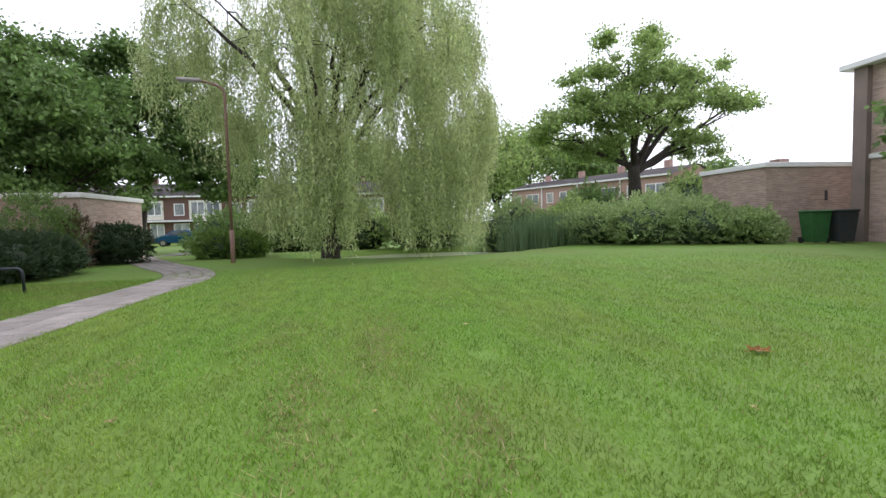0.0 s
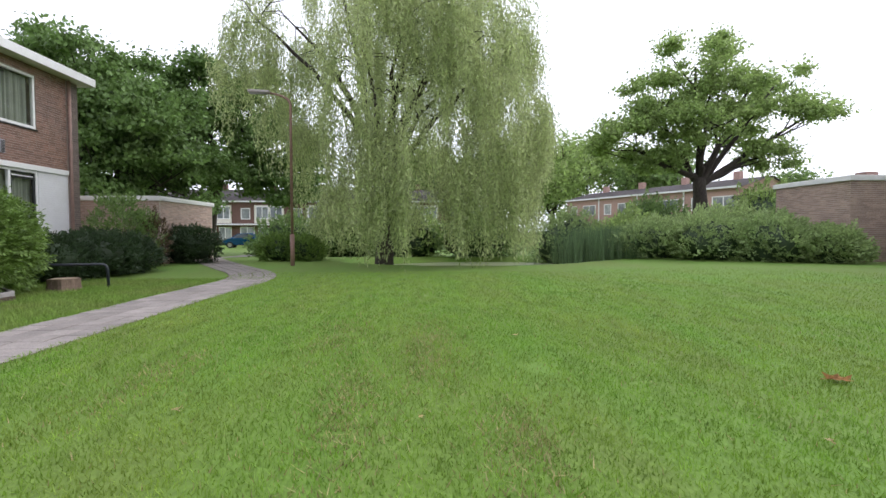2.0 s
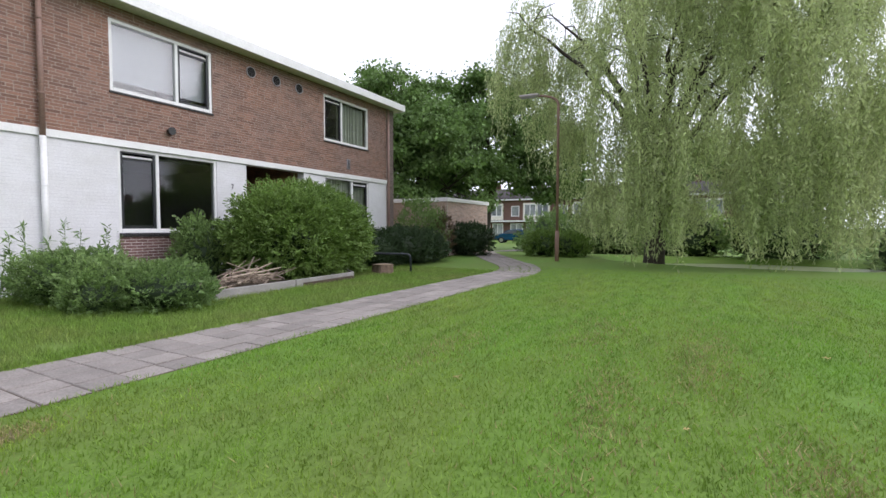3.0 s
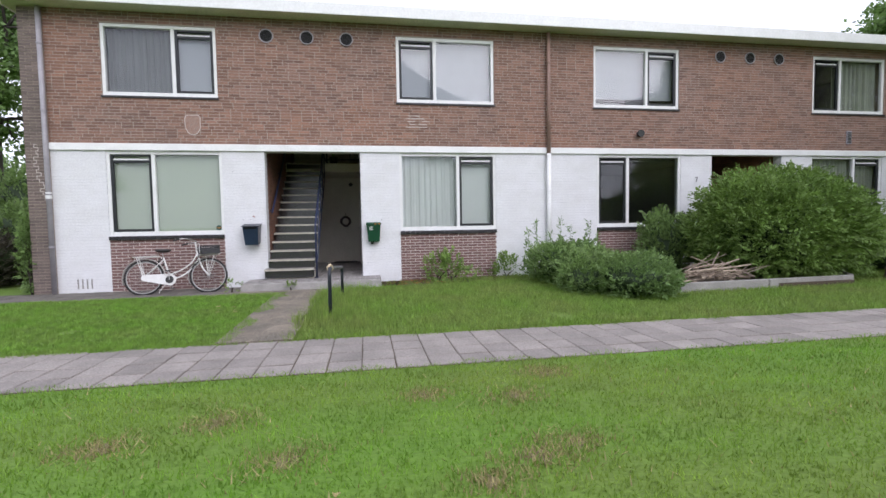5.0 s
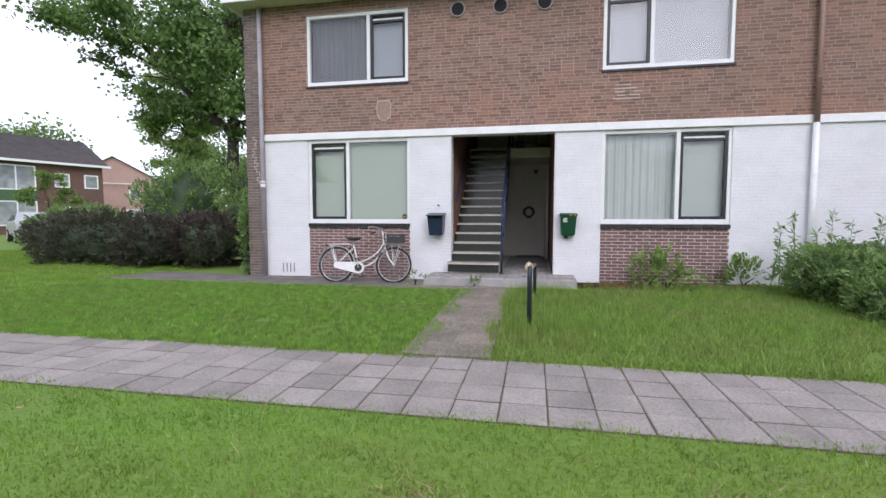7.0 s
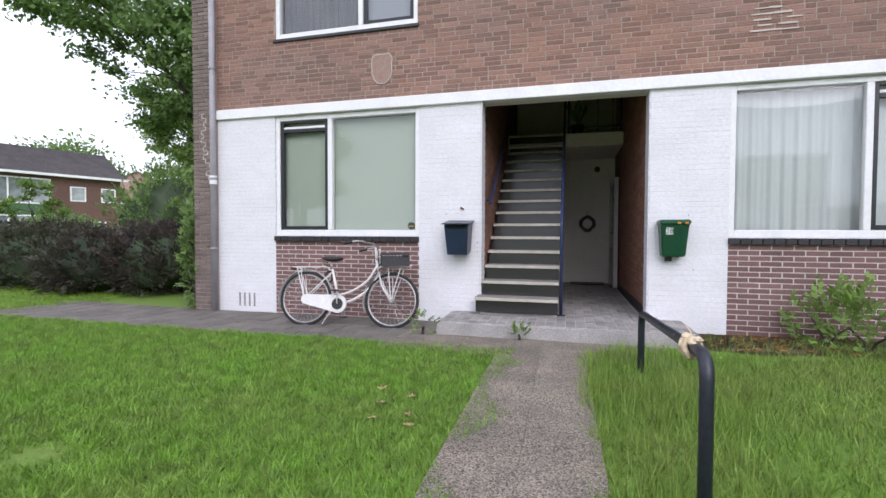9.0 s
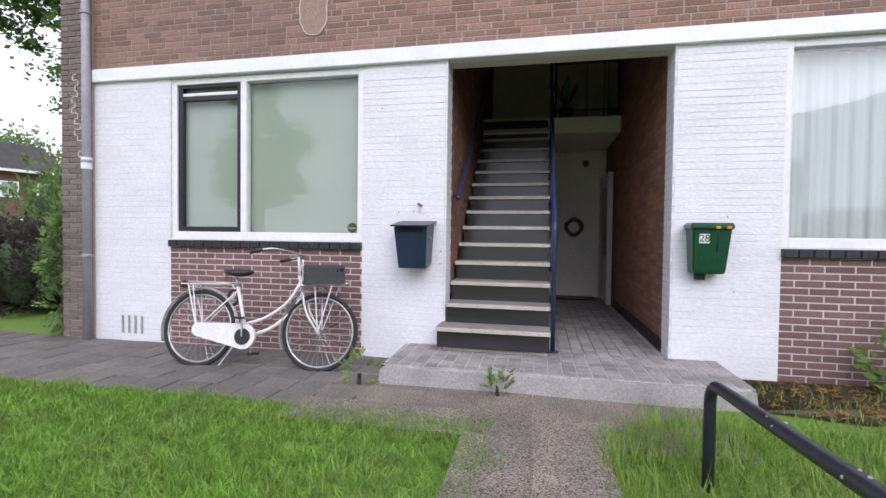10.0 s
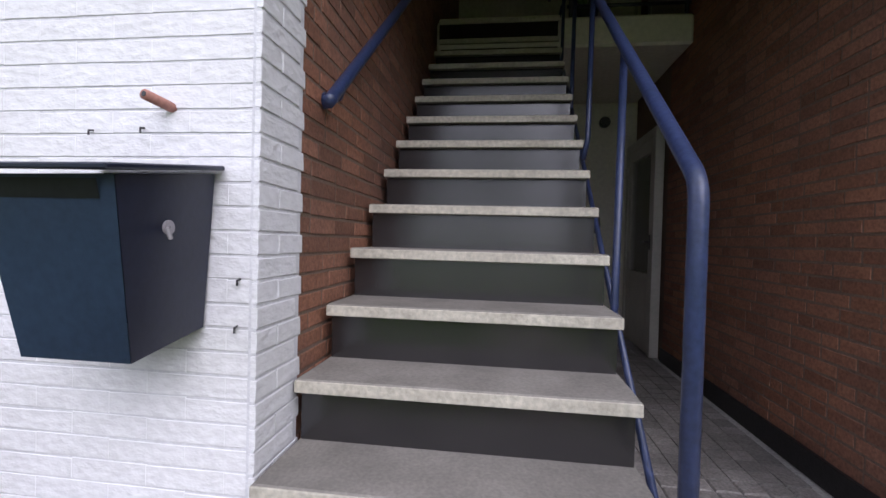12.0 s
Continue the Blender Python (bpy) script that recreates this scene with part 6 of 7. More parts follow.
# tall stalks against the wall
for k, (x, y, h) in enumerate(((-9.55, 2.85, 1.10), (-9.5, 3.05, 1.28), (-9.6, 3.62, 1.35), (-9.4, 3.75, 1.15), (-9.5, 4.15, 1.25), (-9.45, 4.45, 1.1), (-9.3, 2.6, 0.75), (-9.4, 3.3, 1.0))):
    st = thing("tall_weed", "tall leafy weed stalk growing against the white wall", "weed", (x, y, -0.02), group="tall weeds by the wall")
    rr, rg = random.Random(100 + k), np.random.default_rng(100 + k)
    bm = bmesh.new()
    lx, ly = rr.uniform(-0.06, 0.1), rr.uniform(-0.1, 0.1)
    tube(bm, [(0, 0, 0), (lx * 0.4, ly * 0.4, h * 0.5), (lx, ly, h)], 0.007, 6, taper=0.003)
    part("stalk", bm, LEAF_SHRUB, st)
    u = rg.uniform(0.25, 1.0, 60)
    p = np.stack([lx * u, ly * u, h * u], axis=1)
    ob = new("leaf_whorl", soup("leaf_whorl", leaves(p, 0.13, rg, 0.2, droop=-0.5), 4, LEAF_SHRUB))
    ob.parent = st
for k, (x, y, s) in enumerate(((-9.55, 0.75, 0.34), (-9.4, 1.05, 0.28), (-9.6, 1.6, 0.16), (-9.12, -3.42, 0.12), (-9.1, -2.3, 0.06), (-9.7, 2.35, 0.25), (-8.9, 1.3, 0.12))):
    bush("weed", "leafy green weed at the foot of the wall", (x, y, -0.03), [(0, 0, s * 0.8, s, s, s)], 500 if s > 0.2 else 160, 0.085 if s > 0.2 else 0.045, LEAF_THUJA, 120 + k, category="weed", inner=False, lump=0.5, shell=0.9, floor=0.0)


# ---- neighbouring buildings ----
def far_window(parent, x, y, z, w, h, face=-1, panes=2):
    """A framed window on a wall that looks along -y (face -1) in the house's own axes."""
    bm = bmesh.new()
    t = 0.09
    for a, b, c, d in ((x, x + w, z, z + t), (x, x + w, z + h - t, z + h), (x, x + t, z + t, z + h - t), (x + w - t, x + w, z + t, z + h - t)):
        box(bm, a, b, y - 0.05, y + 0.03, c, d)
    for k in range(1, panes):
        u = x + w * k / panes
        box(bm, u - t / 2, u + t / 2, y - 0.05, y + 0.03, z + t, z + h - t)
    win = part("window", bm, WHITE, parent)
    part("pane", cube(x + t * 0.5, x + w - t * 0.5, y - 0.015, y + 0.005, z + t * 0.5, z + h - t * 0.5), GLASS_FAR, win)
    return win


GLASS_FAR = mat("far_glass", (0.12, 0.14, 0.15), 0.08, var=0.3, scale=0.4, fine=2, second=(0.45, 0.47, 0.46), bump=0)
GREEN_PANEL = mat("green_panel", (0.07, 0.14, 0.06), 0.6, var=0.1, bump=0.05)


def terrace(label, at, rz, units, width, depth, eave, wall, roof_h, style, cat="house"):
    """A row of two-storey houses; each house is a thing of its own."""
    m = pose(*at, 0, 0, rz)
    for k in range(units):
        h = thing("terraced_house", label, cat, group="row of " + cat + "s, " + style)
        h.matrix_basis = m @ pose(k * width, 0, 0)
        bm = bmesh.new()
        box(bm, 0, width - 0.004, 0, depth, -0.6, eave)
        if roof_h > 0.4:
            for xx in (0.0, width - 0.004):
                v = [bm.verts.new(p) for p in ((xx, 0, eave), (xx, depth, eave), (xx, depth / 2, eave + roof_h))]
                bm.faces.new(v)
        part("wall", bm, wall, h)
        bm = bmesh.new()
        o = 0.3
        prof = [(-o, eave), (depth / 2, eave + roof_h), (depth + o, eave)]
        rows = [[bm.verts.new((xx, y, z)) for y, z in prof] for xx in (-0.02 if k else -o, width + (0 if k < units - 1 else o))]
        for j in range(2):
            bm.faces.new((rows[0][j], rows[0][j + 1], rows[1][j + 1], rows[1][j]))
        bmesh.ops.solidify(bm, geom=bm.faces[:], thickness=-0.12)
        part("roof", bm, ROOF_TILE if roof_h > 0.4 else FELT, h)
        part("gutter", cube(0, width, -o - 0.06, -o + 0.03, eave - 0.10, eave + 0.07), WHITE, h)
        if roof_h > 0.4 and style != "gable":
            part("chimney", cube(width * 0.5 - 0.3, width * 0.5 + 0.3, depth / 2 - 0.3, depth / 2 + 0.3, eave + roof_h - 0.5, eave + roof_h + 0.7), wall, h)
        if style == "white":
            far_window(h, 0.5, 0, 3.2, 1.1, 1.35, panes=1)
            part("white_panel", cube(2.1, 5.6, -0.06, 0.02, 2.75, 4.9), CREAM, h)
            far_window(h, 2.3, -0.09, 3.25, 1.5, 1.5)
            far_window(h, 3.95, -0.09, 3.25, 1.5, 1.5)
            part("canopy", cube(-0.02, width, -0.8, 0.02, 2.50, 2.68), WHITE, h)
            far_window(h, 0.4, 0, 0.75, 1.7, 1.55)
            far_window(h, 2.5, 0, 0.1, 1.3, 2.2)
            far_window(h, 4.1, 0, 0.6, 1.5, 1.7)
        elif style == "pond":
            far_window(h, 0.8, 0, 3.35, 1.1, 1.25, panes=1)
            far_window(h, 2.9, 0, 3.35, 2.2, 1.25)
            far_window(h, 0.8, 0, 0.7, 2.4, 1.5)
            part("door", cube(4.2, 5.2, -0.03, 0.03, 0.0, 2.1), DOOR_WHITE, h)
            if k:
                part("downpipe", cube(-0.06, 0.06, -0.12, -0.02, 0, eave), WHITE, h)
        else:
            for wy, wz, ww in ((2.2, 3.0, 1.0), (5.6, 3.0, 1.0), (2.0, 0.9, 1.5), (5.4, 0.9, 1.5)):
                win = part("window", cube(-0.05, 0.02, wy, wy + ww, wz, wz + 1.1), WHITE, h)
                part("pane", cube(-0.06, -0.05, wy + 0.1, wy + ww - 0.1, wz + 0.1, wz + 1.0), GLASS_FAR, win)
            part("bargeboard", cube(-0.34, -0.28, -0.3, 9.3, 4.55, 4.62), WHITE, h)
            far_window(h, width * 0.22, 0, 3.2, 0.9, 0.95, panes=1)
            far_window(h, width * 0.6, 0, 3.2, 0.9, 0.95, panes=1)
            far_window(h, width * 0.35, 0, 0.9, 1.5, 1.1)


terrace("brown brick row house with white window bands and canopy", (-46.5, 57.0, -0.5), 0, 9, 6.2, 9, 5.35, BRICK_FAR_DARK, 1.8, "white")
d = math.degrees(math.atan2(60.4 - 39.7, 19.6 - 28.6))
terrace("pinkish brown brick row house with white windows beyond the pond", (19.6, 60.4, -0.2), d + 180, 4, 5.65, 8, 5.35, BRICK_FAR, 1.1, "pond")
# houses behind the end of the flats
h = thing("corner_house", "brown brick house with a tiled roof and green panels", "house", (-32.3, -35.0, 0), 162)
bm = bmesh.new()
box(bm, -9, 0, 0, 7.5, -0.4, 5.2)
for xx in (-9.0, 0.0):
    bm.faces.new([bm.verts.new(p) for p in ((xx, 0, 5.2), (xx, 7.5, 5.2), (xx, 3.75, 7.3))])
part("wall", bm, BRICK_FAR_DARK, h)
bm = bmesh.new()
rows = [[bm.verts.new((xx, y, z)) for y, z in ((-0.4, 5.15), (3.75, 7.45), (7.9, 5.15))] for xx in (-9.4, 0.4)]
for j in range(2):
    bm.faces.new((rows[0][j], rows[0][j + 1], rows[1][j + 1], rows[1][j]))
bmesh.ops.solidify(bm, geom=bm.faces[:], thickness=-0.12)
part("roof", bm, ROOF_TILE, h)
part("gutter", cube(-9.4, 0.4, -0.5, -0.4, 5.05, 5.22), WHITE, h)
part("panel", cube(-8.8, -4.3, -0.04, 0.02, 2.35, 3.1), GREEN_PANEL, h, "green panel under the windows")
far_window(h, -8.8, -0.02, 3.1, 4.5, 1.75, panes=4)
far_window(h, -8.8, -0.02, 0.6, 4.5, 1.75, panes=4)
far_window(h, -3.2, -0.02, 3.4, 0.95, 1.05, panes=1)
far_window(h, -1.3, -0.02, 3.4, 0.95, 1.05, panes=1)
far_window(h, -2.6, -0.02, 0.7, 1.6, 1.3)
terrace("orange brick gabled house behind the gardens", (-44.3, -40.0, 0), 229, 1, 8, 9, 4.6, BRICK_FAR, 2.7, "gable")
terrace("orange brick gabled house across the lawn", (14, -30, 0), 200, 1, 7, 9, 5.0, BRICK_FAR, 3.0, "gable")

# brick shed beside the flats
shed = thing("brick_shed", "yellowish brick shed with a white roof edge", "shed", (0, 0, 0))
part("wall", cube(-14.4, -9.14, 17.2, 21.5, -0.3, 2.33), MORTAR_PALE, shed)
part("roof_edge", cube(-14.5, -9.08, 17.12, 21.6, 2.33, 2.50, 0.01), WHITE, shed, "white roof edge")
# garages across the lawn
garage = thing("brick_garage", "brown brick garage with a white roof edge beyond the lawn", "garage", (0, 0, 0))
part("wall", cube(13.95, 18.5, 13.9, 17.0, -0.3, 2.78), MORTAR_PALE, garage)
part("roof_edge", cube(13.87, 18.55, 13.82, 17.1, 2.78, 2.95, 0.01), WHITE, garage, "white roof edge")
part("vent", cube(16.3, 16.42, 13.88, 13.90, 1.6, 1.95), SILL, garage, "dark slot vent")
flats = thing("opposite_flats", "two-storey brown brick flats with a white roof edge", "house", (0, 0, 0))
part("wall", cube(16.2, 25, 3.0, 12.7, -0.3, 5.75), MORTAR_PALE, flats)
part("pier", cube(16.0, 16.2, 12.3, 12.72, -0.3, 5.75), BRICK_PIER, flats, "brick corner pier")
part("roof_edge", cube(15.8, 25.3, 2.7, 13.05, 5.75, 5.92, 0.01), WHITE, flats, "white roof edge")
part("band", cube(16.12, 16.2, 3.05, 12.3, 2.85, 2.99), WHITE, flats, "white band between the storeys")
for y in (5.0, 9.0):
    for z in (1.1, 3.95):
        bm = cube(16.14, 16.2, y, y + 2.2, z, z + 1.5)
        w = part("window", bm, WHITE, flats)
        part("pane", cube(16.125, 16.14, y + 0.08, y + 2.12, z + 0.08, z + 1.42), GLASS_FAR, w)
low = thing("low_house", "low house with a grey felt roof behind the garage", "house", (0, 0, 0))
part("wall", cube(19, 28, 19.0, 26, -0.3, 3.0), BRICK_FAR, low)
part("roof", cube(18.6, 28.4, 18.6, 26.4, 3.0, 3.25), FELT, low)
part("roof_edge", cube(18.5, 28.5, 18.5, 18.62, 2.95, 3.3), WHITE, low, "white roof edge")
part("chimney", cube(21.5, 22.1, 21, 21.6, 3.25, 4.0), BRICK_FAR, low)


# wheeled bins
def bin_thing(x, y, rz, material, label):
    b = thing("wheeled_bin", label, "bin", (x, y, height(x, y)), rz)
    bm = bmesh.new()
    v = [bm.verts.new(p) for p in ((-0.22, -0.26, 0.05), (0.22, -0.26, 0.05), (0.22, 0.24, 0.05), (-0.22, 0.24, 0.05), (-0.29, -0.34, 0.98), (0.29, -0.34, 0.98), (0.29, 0.34, 0.98), (-0.29, 0.34, 0.98))]
    for f in ((0, 3, 2, 1), (4, 5, 6, 7), (0, 1, 5, 4), (1, 2, 6, 5), (2, 3, 7, 6), (3, 0, 4, 7)):
        bm.faces.new([v[i] for i in f])
    bmesh.ops.bevel(bm, geom=bm.edges[:], offset=0.03, segments=2, affect="EDGES")
    part("body", bm, material, b)
    bm = cube(-0.31, 0.31, -0.37, 0.36, 0.98, 1.06, 0.03)
    part("lid", bm, material, b)
    for s in (-0.24, 0.24):
        bm = bmesh.new()
        disc(bm, (s, 0.26, 0.10), (1, 0, 0), 0.10, 0.05, 20)
        part("wheel", bm, RUBBER, b, "black wheel")
    bm = bmesh.new()
    tube(bm, bend([(-0.2, 0.34, 0.95), (-0.2, 0.42, 0.97), (0.2, 0.42, 0.97), (0.2, 0.34, 0.95)], 0.04), 0.015, 8)
    part("handle", bm, material, b)


BIN_GREEN = mat("bin_green", (0.03, 0.12, 0.035), 0.5, var=0.1, bump=0.05)
BIN_GREY = mat("bin_charcoal", (0.03, 0.033, 0.038), 0.5, var=0.1, bump=0.05)
bin_thing(14.45, 12.55, -10, BIN_GREEN, "green wheeled bin on the lawn edge")
bin_thing(15.05, 12.2, -18, BIN_GREY, "charcoal wheeled bin on the lawn edge")


# parked cars
def car(x, y, rz, paint, label):
    c = thing("parked_car", label, "car", (x, y, height(x, y)), rz)
    side = [(-1.9, 0.32), (-1.95, 0.62), (-1.75, 0.88), (-1.15, 0.98), (-0.45, 1.42), (0.75, 1.47), (1.55, 1.05), (1.85, 0.95), (1.92, 0.5), (1.85, 0.30)]
    bm = bmesh.new()
    rows = []
    for s, inset in ((-0.82, 0), (0.82, 0)):
        rows.append([bm.verts.new((px, s * (0.80 if pz > 1.1 else 1.0), pz)) for px, pz in side])
    bm.faces.new(rows[0])
    bm.faces.new(rows[1][::-1])
    n = len(side)
    for k in range(n):
        bm.faces.new((rows[0][k], rows[1][k], rows[1][(k + 1) % n], rows[0][(k + 1) % n]))
    bmesh.ops.recalc_face_normals(bm, faces=bm.faces[:])
    bmesh.ops.bevel(bm, geom=bm.edges[:], offset=0.07, segments=2, affect="EDGES")
    body = part("body", bm, paint, c)
    for s in (-1, 1):
        bm = bmesh.new()
        v = [bm.verts.new((px, s * (0.845 if pz < 1.1 else 0.715), pz)) for px, pz in ((-1.0, 1.0), (-0.42, 1.36), (0.70, 1.41), (1.25, 1.05))]
        bm.faces.new(v)
        bmesh.ops.solidify(bm, geom=bm.faces[:], thickness=0.01)
        part("side_window", bm, GLASS_FAR, c)
        for px in (-1.2, 1.2):
            bm = bmesh.new()
            disc(bm, (px, s * 0.76, 0.31), (0, 1, 0), 0.31, 0.2, 24)
            w = part("wheel", bm, RUBBER, c, "black tyre")
            bm = bmesh.new()
            disc(bm, (px, s * 0.865, 0.31), (0, 1, 0), 0.20, 0.02, 20)
            part("hubcap", bm, RIM, w)
        part("headlight", cube(-1.93, -1.80, s * 0.70 - 0.12, s * 0.70 + 0.12, 0.62, 0.78, 0.02), GLASS_FAR, c)
    bm = bmesh.new()
    v = [bm.verts.new(p) for p in ((-1.13, -0.68, 1.03), (-1.13, 0.68, 1.03), (-0.52, 0.58, 1.42), (-0.52, -0.58, 1.42))]
    bm.faces.new(v)
    bmesh.ops.solidify(bm, geom=bm.faces[:], thickness=-0.012)
    part("windscreen", bm, GLASS_FAR, c)
    part("bumper", cube(-2.0, -1.88, -0.75, 0.75, 0.32, 0.55, 0.03), paint, c)


CAR_BLUE = mat("car_blue", (0.015, 0.10, 0.24), 0.25, 0.3, var=0.08, bump=0)
CAR_GREY = mat("car_grey", (0.10, 0.11, 0.12), 0.25, 0.3, var=0.08, bump=0)
car(-17.3, 47.5, 8, CAR_BLUE, "blue hatchback parked before the row houses")
CAR_SILVER = mat("car_silver", (0.5, 0.51, 0.52), 0.3, 0.3, var=0.06, bump=0)
car(-19.5, -25.5, 60, CAR_SILVER, "silver car parked behind the garden shrubs")
car(-9.6, 47.5, 4, CAR_GREY, "dark grey car parked before the row houses")


# ---- fallen leaves, litter on the grass ----
DRY = mat("dry_leaf", (0.40, 0.20, 0.06), 0.8, var=0.3, scale=20, fine=60, second=(0.28, 0.13, 0.04), bump=0.3, rand=0.25)
DRY_PALE = mat("pale_dry_leaf", (0.55, 0.45, 0.24), 0.8, var=0.3, scale=20, fine=60, second=(0.42, 0.30, 0.13), bump=0.3, rand=0.25)


def fallen(x, y, size, material, label, seed):
    rr = random.Random(seed)
    bm = bmesh.new()
    lobes = 5
    c = bm.verts.new((0, 0, 0.02))
    ring = []
    for k in range(lobes * 4):
        a = k * math.tau / (lobes * 4)
        r = size * (1.0 if k % 4 == 0 else 0.62 if k % 2 else 0.42) * rr.uniform(0.85, 1.1)
        ring.append(bm.verts.new((r * math.cos(a), r * math.sin(a), 0.02 + 0.45 * r * rr.uniform(-0.1, 0.9))))
    for k in range(len(ring)):
        bm.faces.new((c, ring[k], ring[(k + 1) % len(ring)]))
    bmesh.ops.solidify(bm, geom=bm.faces[:], thickness=0.002)
    t = thing("fallen_leaf", label, "leaf", (x, y, height(x, y) + 0.012), rr.uniform(0, 360), group="fallen leaves on the lawn")
    part("blade", bm, material, t)
    bm = bmesh.new()
    tube(bm, [(0, 0, 0.02), (-size * 1.1, 0.02, 0.015)], 0.003, 5)
    part("stalk", bm, material, t)


fallen(3.60, 3.12, 0.12, DRY, "large curled orange-brown fallen leaf on the lawn", 1)
rr = random.Random(50)
for k, (x, y) in enumerate(((-6.9, -2.8), (-6.75, -2.95), (-6.6, -2.72), (-6.5, -2.9), (-6.45, -2.66), (-7.0, -3.05), (-1.52, -0.95), (-2.1, -3.3), (-1.9, -3.7), (0.35, 2.55), (2.6, 2.1), (-1.25, 2.75), (1.4, 4.8), (-3.0, -4.4))):
    fallen(x, y, rr.uniform(0.022, 0.045), DRY_PALE, "small pale yellow fallen leaf on the grass", 60 + k)
for k in range(70):
    fallen(rr.uniform(-9.92, -9.1), rr.uniform(-0.45, 0.2) + abs(rr.gauss(0, 0.5)), rr.uniform(0.025, 0.05), DRY, "small brown fallen leaf at the foot of the wall", 200 + k)

bm = bmesh.new()
edge = [(-9.99, -0.5), (-9.2, -0.5), (-9.05, 0.1), (-9.2, 0.6), (-9.1, 1.2), (-9.35, 1.9), (-9.3, 2.5), (-9.99, 2.6)]
bm.faces.new([bm.verts.new((x, y, height(x, y) + 0.012)) for x, y in edge])
bmesh.ops.solidify(bm, geom=bm.faces[:], thickness=0.05)
solo("wall_bed", bm, mat("leaf_litter", (0.15, 0.10, 0.055), 0.95, var=0.5, scale=8, fine=70, second=(0.085, 0.075, 0.035), bump=0.9, depth=0.02), "brown leaf litter and soil at the foot of the wall", "soil", "structure")

# ---- bricks ----
BL, BH, JOINT = 0.210, 0.050, 0.012
PITCH, COURSE = BL + JOINT, BH + JOINT


def brick_rows(y0, y1, z0, z1, holes, rr, wild=False, head=0.0, bed=0.0):
    """The bricks of a wall face, as (y0, y1, z0, z1), in courses, cut at the holes."""
    out = []
    n = int(round((z1 - z0) / COURSE))
    for r in range(n):
        a = z0 + r * COURSE + JOINT * 0.5
        b = min(a + BH, z1)
        spans = [(y0, y1)]
        for h in holes:
            if h[2] < b - 0.01 and h[3] > a + 0.01:
                spans = [s for p, q in spans for s in ((p, min(q, h[0])), (max(p, h[1]), q)) if s[1] - s[0] > 0.02]
        for p, q in spans:
            y = p - (PITCH / 2 if r % 2 else 0) - (rr.choice((0, 0.055, 0.11)) if wild else 0)
            while y < q:
                ln = BL if not wild or rr.random() > 0.16 else 0.10
                s, e = max(y, p), min(y + ln, q)
                if e - s > 0.025:
                    fill = bed * rr.uniform(0.4, 1.0) if bed else 0.0
                    out.append((s + 0.001 - head / 2, e - 0.001 + head / 2, a, b + fill))
                y += ln + JOINT
    return out


def brick_meshes(kind, material, proud, worn_edge=0.002, jitter=0.0012):
    """Three whole bricks with knocked edges, to be cut to length."""
    out = []
    for k in range(3):
        rr = random.Random(kind * 10 + k)
        bm = cube(-0.012, proud, -BL / 2, BL / 2, -BH / 2, BH / 2)
        for v in bm.verts:
            if v.co.x > 0:
                v.co.x += rr.uniform(-jitter, jitter)
            v.co.z += rr.uniform(-0.0015, 0.0015)
        front = [e for e in bm.edges if all(v.co.x > 0 for v in e.verts)]
        bmesh.ops.bevel(bm, geom=front, offset=worn_edge, segments=1, affect="EDGES")
        out.append(bm_mesh("brick", bm, material))
    return out


def lay(parent, rows, place, meshes, pick, material, proud, rr, rest_label):
    """Bricks in the picked stretch are objects; all others one joined mesh. place(u, z, x) turns face axes into the world."""
    far = []
    count = 0
    for a, b, c, d in rows:
        if pick(a, b, c, d) and count < 300 and d - c > BH * 0.9:
            ob = bpy.data.objects.new("brick", meshes[rr.randrange(3)])
            scene.collection.objects.link(ob)
            ob.parent = parent
            ob.matrix_basis = place((a + b) / 2, (c + d) / 2) @ Matrix.Diagonal((1, (b - a) / BL, (d - c) / BH, 1))
            count += 1
        else:
            far.append((a, b, c, d))
    if far:
        t = place(0, 0)
        r = [(-0.012, proud + rr.uniform(-0.001, 0.001), a, b, c, d) for a, b, c, d in far]
        ob = new("brickwork", boxes_mesh("brickwork", r, material))
        ob.parent = parent
        ob.matrix_basis = t
        tagged(ob, rest_label, kind="stuff")


rr = random.Random(77)
front = lambda u, z: pose(FX - 0.010, u, z)
PANELS = [(WINDOWS[k][0], WINDOWS[k][1], -0.12, 1.01) for k in ("g1", "g2", "g3", "g4")]
ZB = 0.022 - 0.062 * 4
rows = brick_rows(Y0 + 0.42, Y1 - 0.42, ZB, Z_BAND0, [w[:4] for w in WINDOWS.values()] + [(a, b, -1, 3) for a, b in STAIRS] + [(p[0], p[1], -1, 1.10) for p in PANELS], rr, False, 0.0142, 0.0095)
lay(wall_ground, rows, front, brick_meshes(1, BRICK_WHITE, 0.003, 0.0012, 0.0003), lambda a, b, c, d: c > 0.05 and (-3.76 < a and b < -2.89) or (c > 0.3 and c < 1.9 and -0.9 < a and b < 0.0), BRICK_WHITE, 0.003, rr, "white-painted brickwork")
for k, (a, b, c, d) in enumerate(PANELS):
    base = solo("wall_panel_%d" % (k + 1), cube(FX - 0.25, FX - 0.009, a, b, -0.3, 1.02), MORTAR_PALE, "purple-brown brick panel with pale joints under the window", "wall", "structure")
    rows = brick_rows(a + 0.002, b - 0.002, 1.012 - COURSE * 19, 1.013, [], rr)
    lay(base, rows, front, brick_meshes(2, BRICK_PURPLE, 0.005), lambda a, b, c, d: k < 2 and c > -0.2, BRICK_PURPLE, 0.005, rr, "purple-brown brickwork")
rows = brick_rows(Y0 + 0.42, Y1 - 0.42, Z_BAND1, Z_EAVE + 0.01, [w[:4] for k, w in WINDOWS.items() if k[0] == "u"], rr, True)
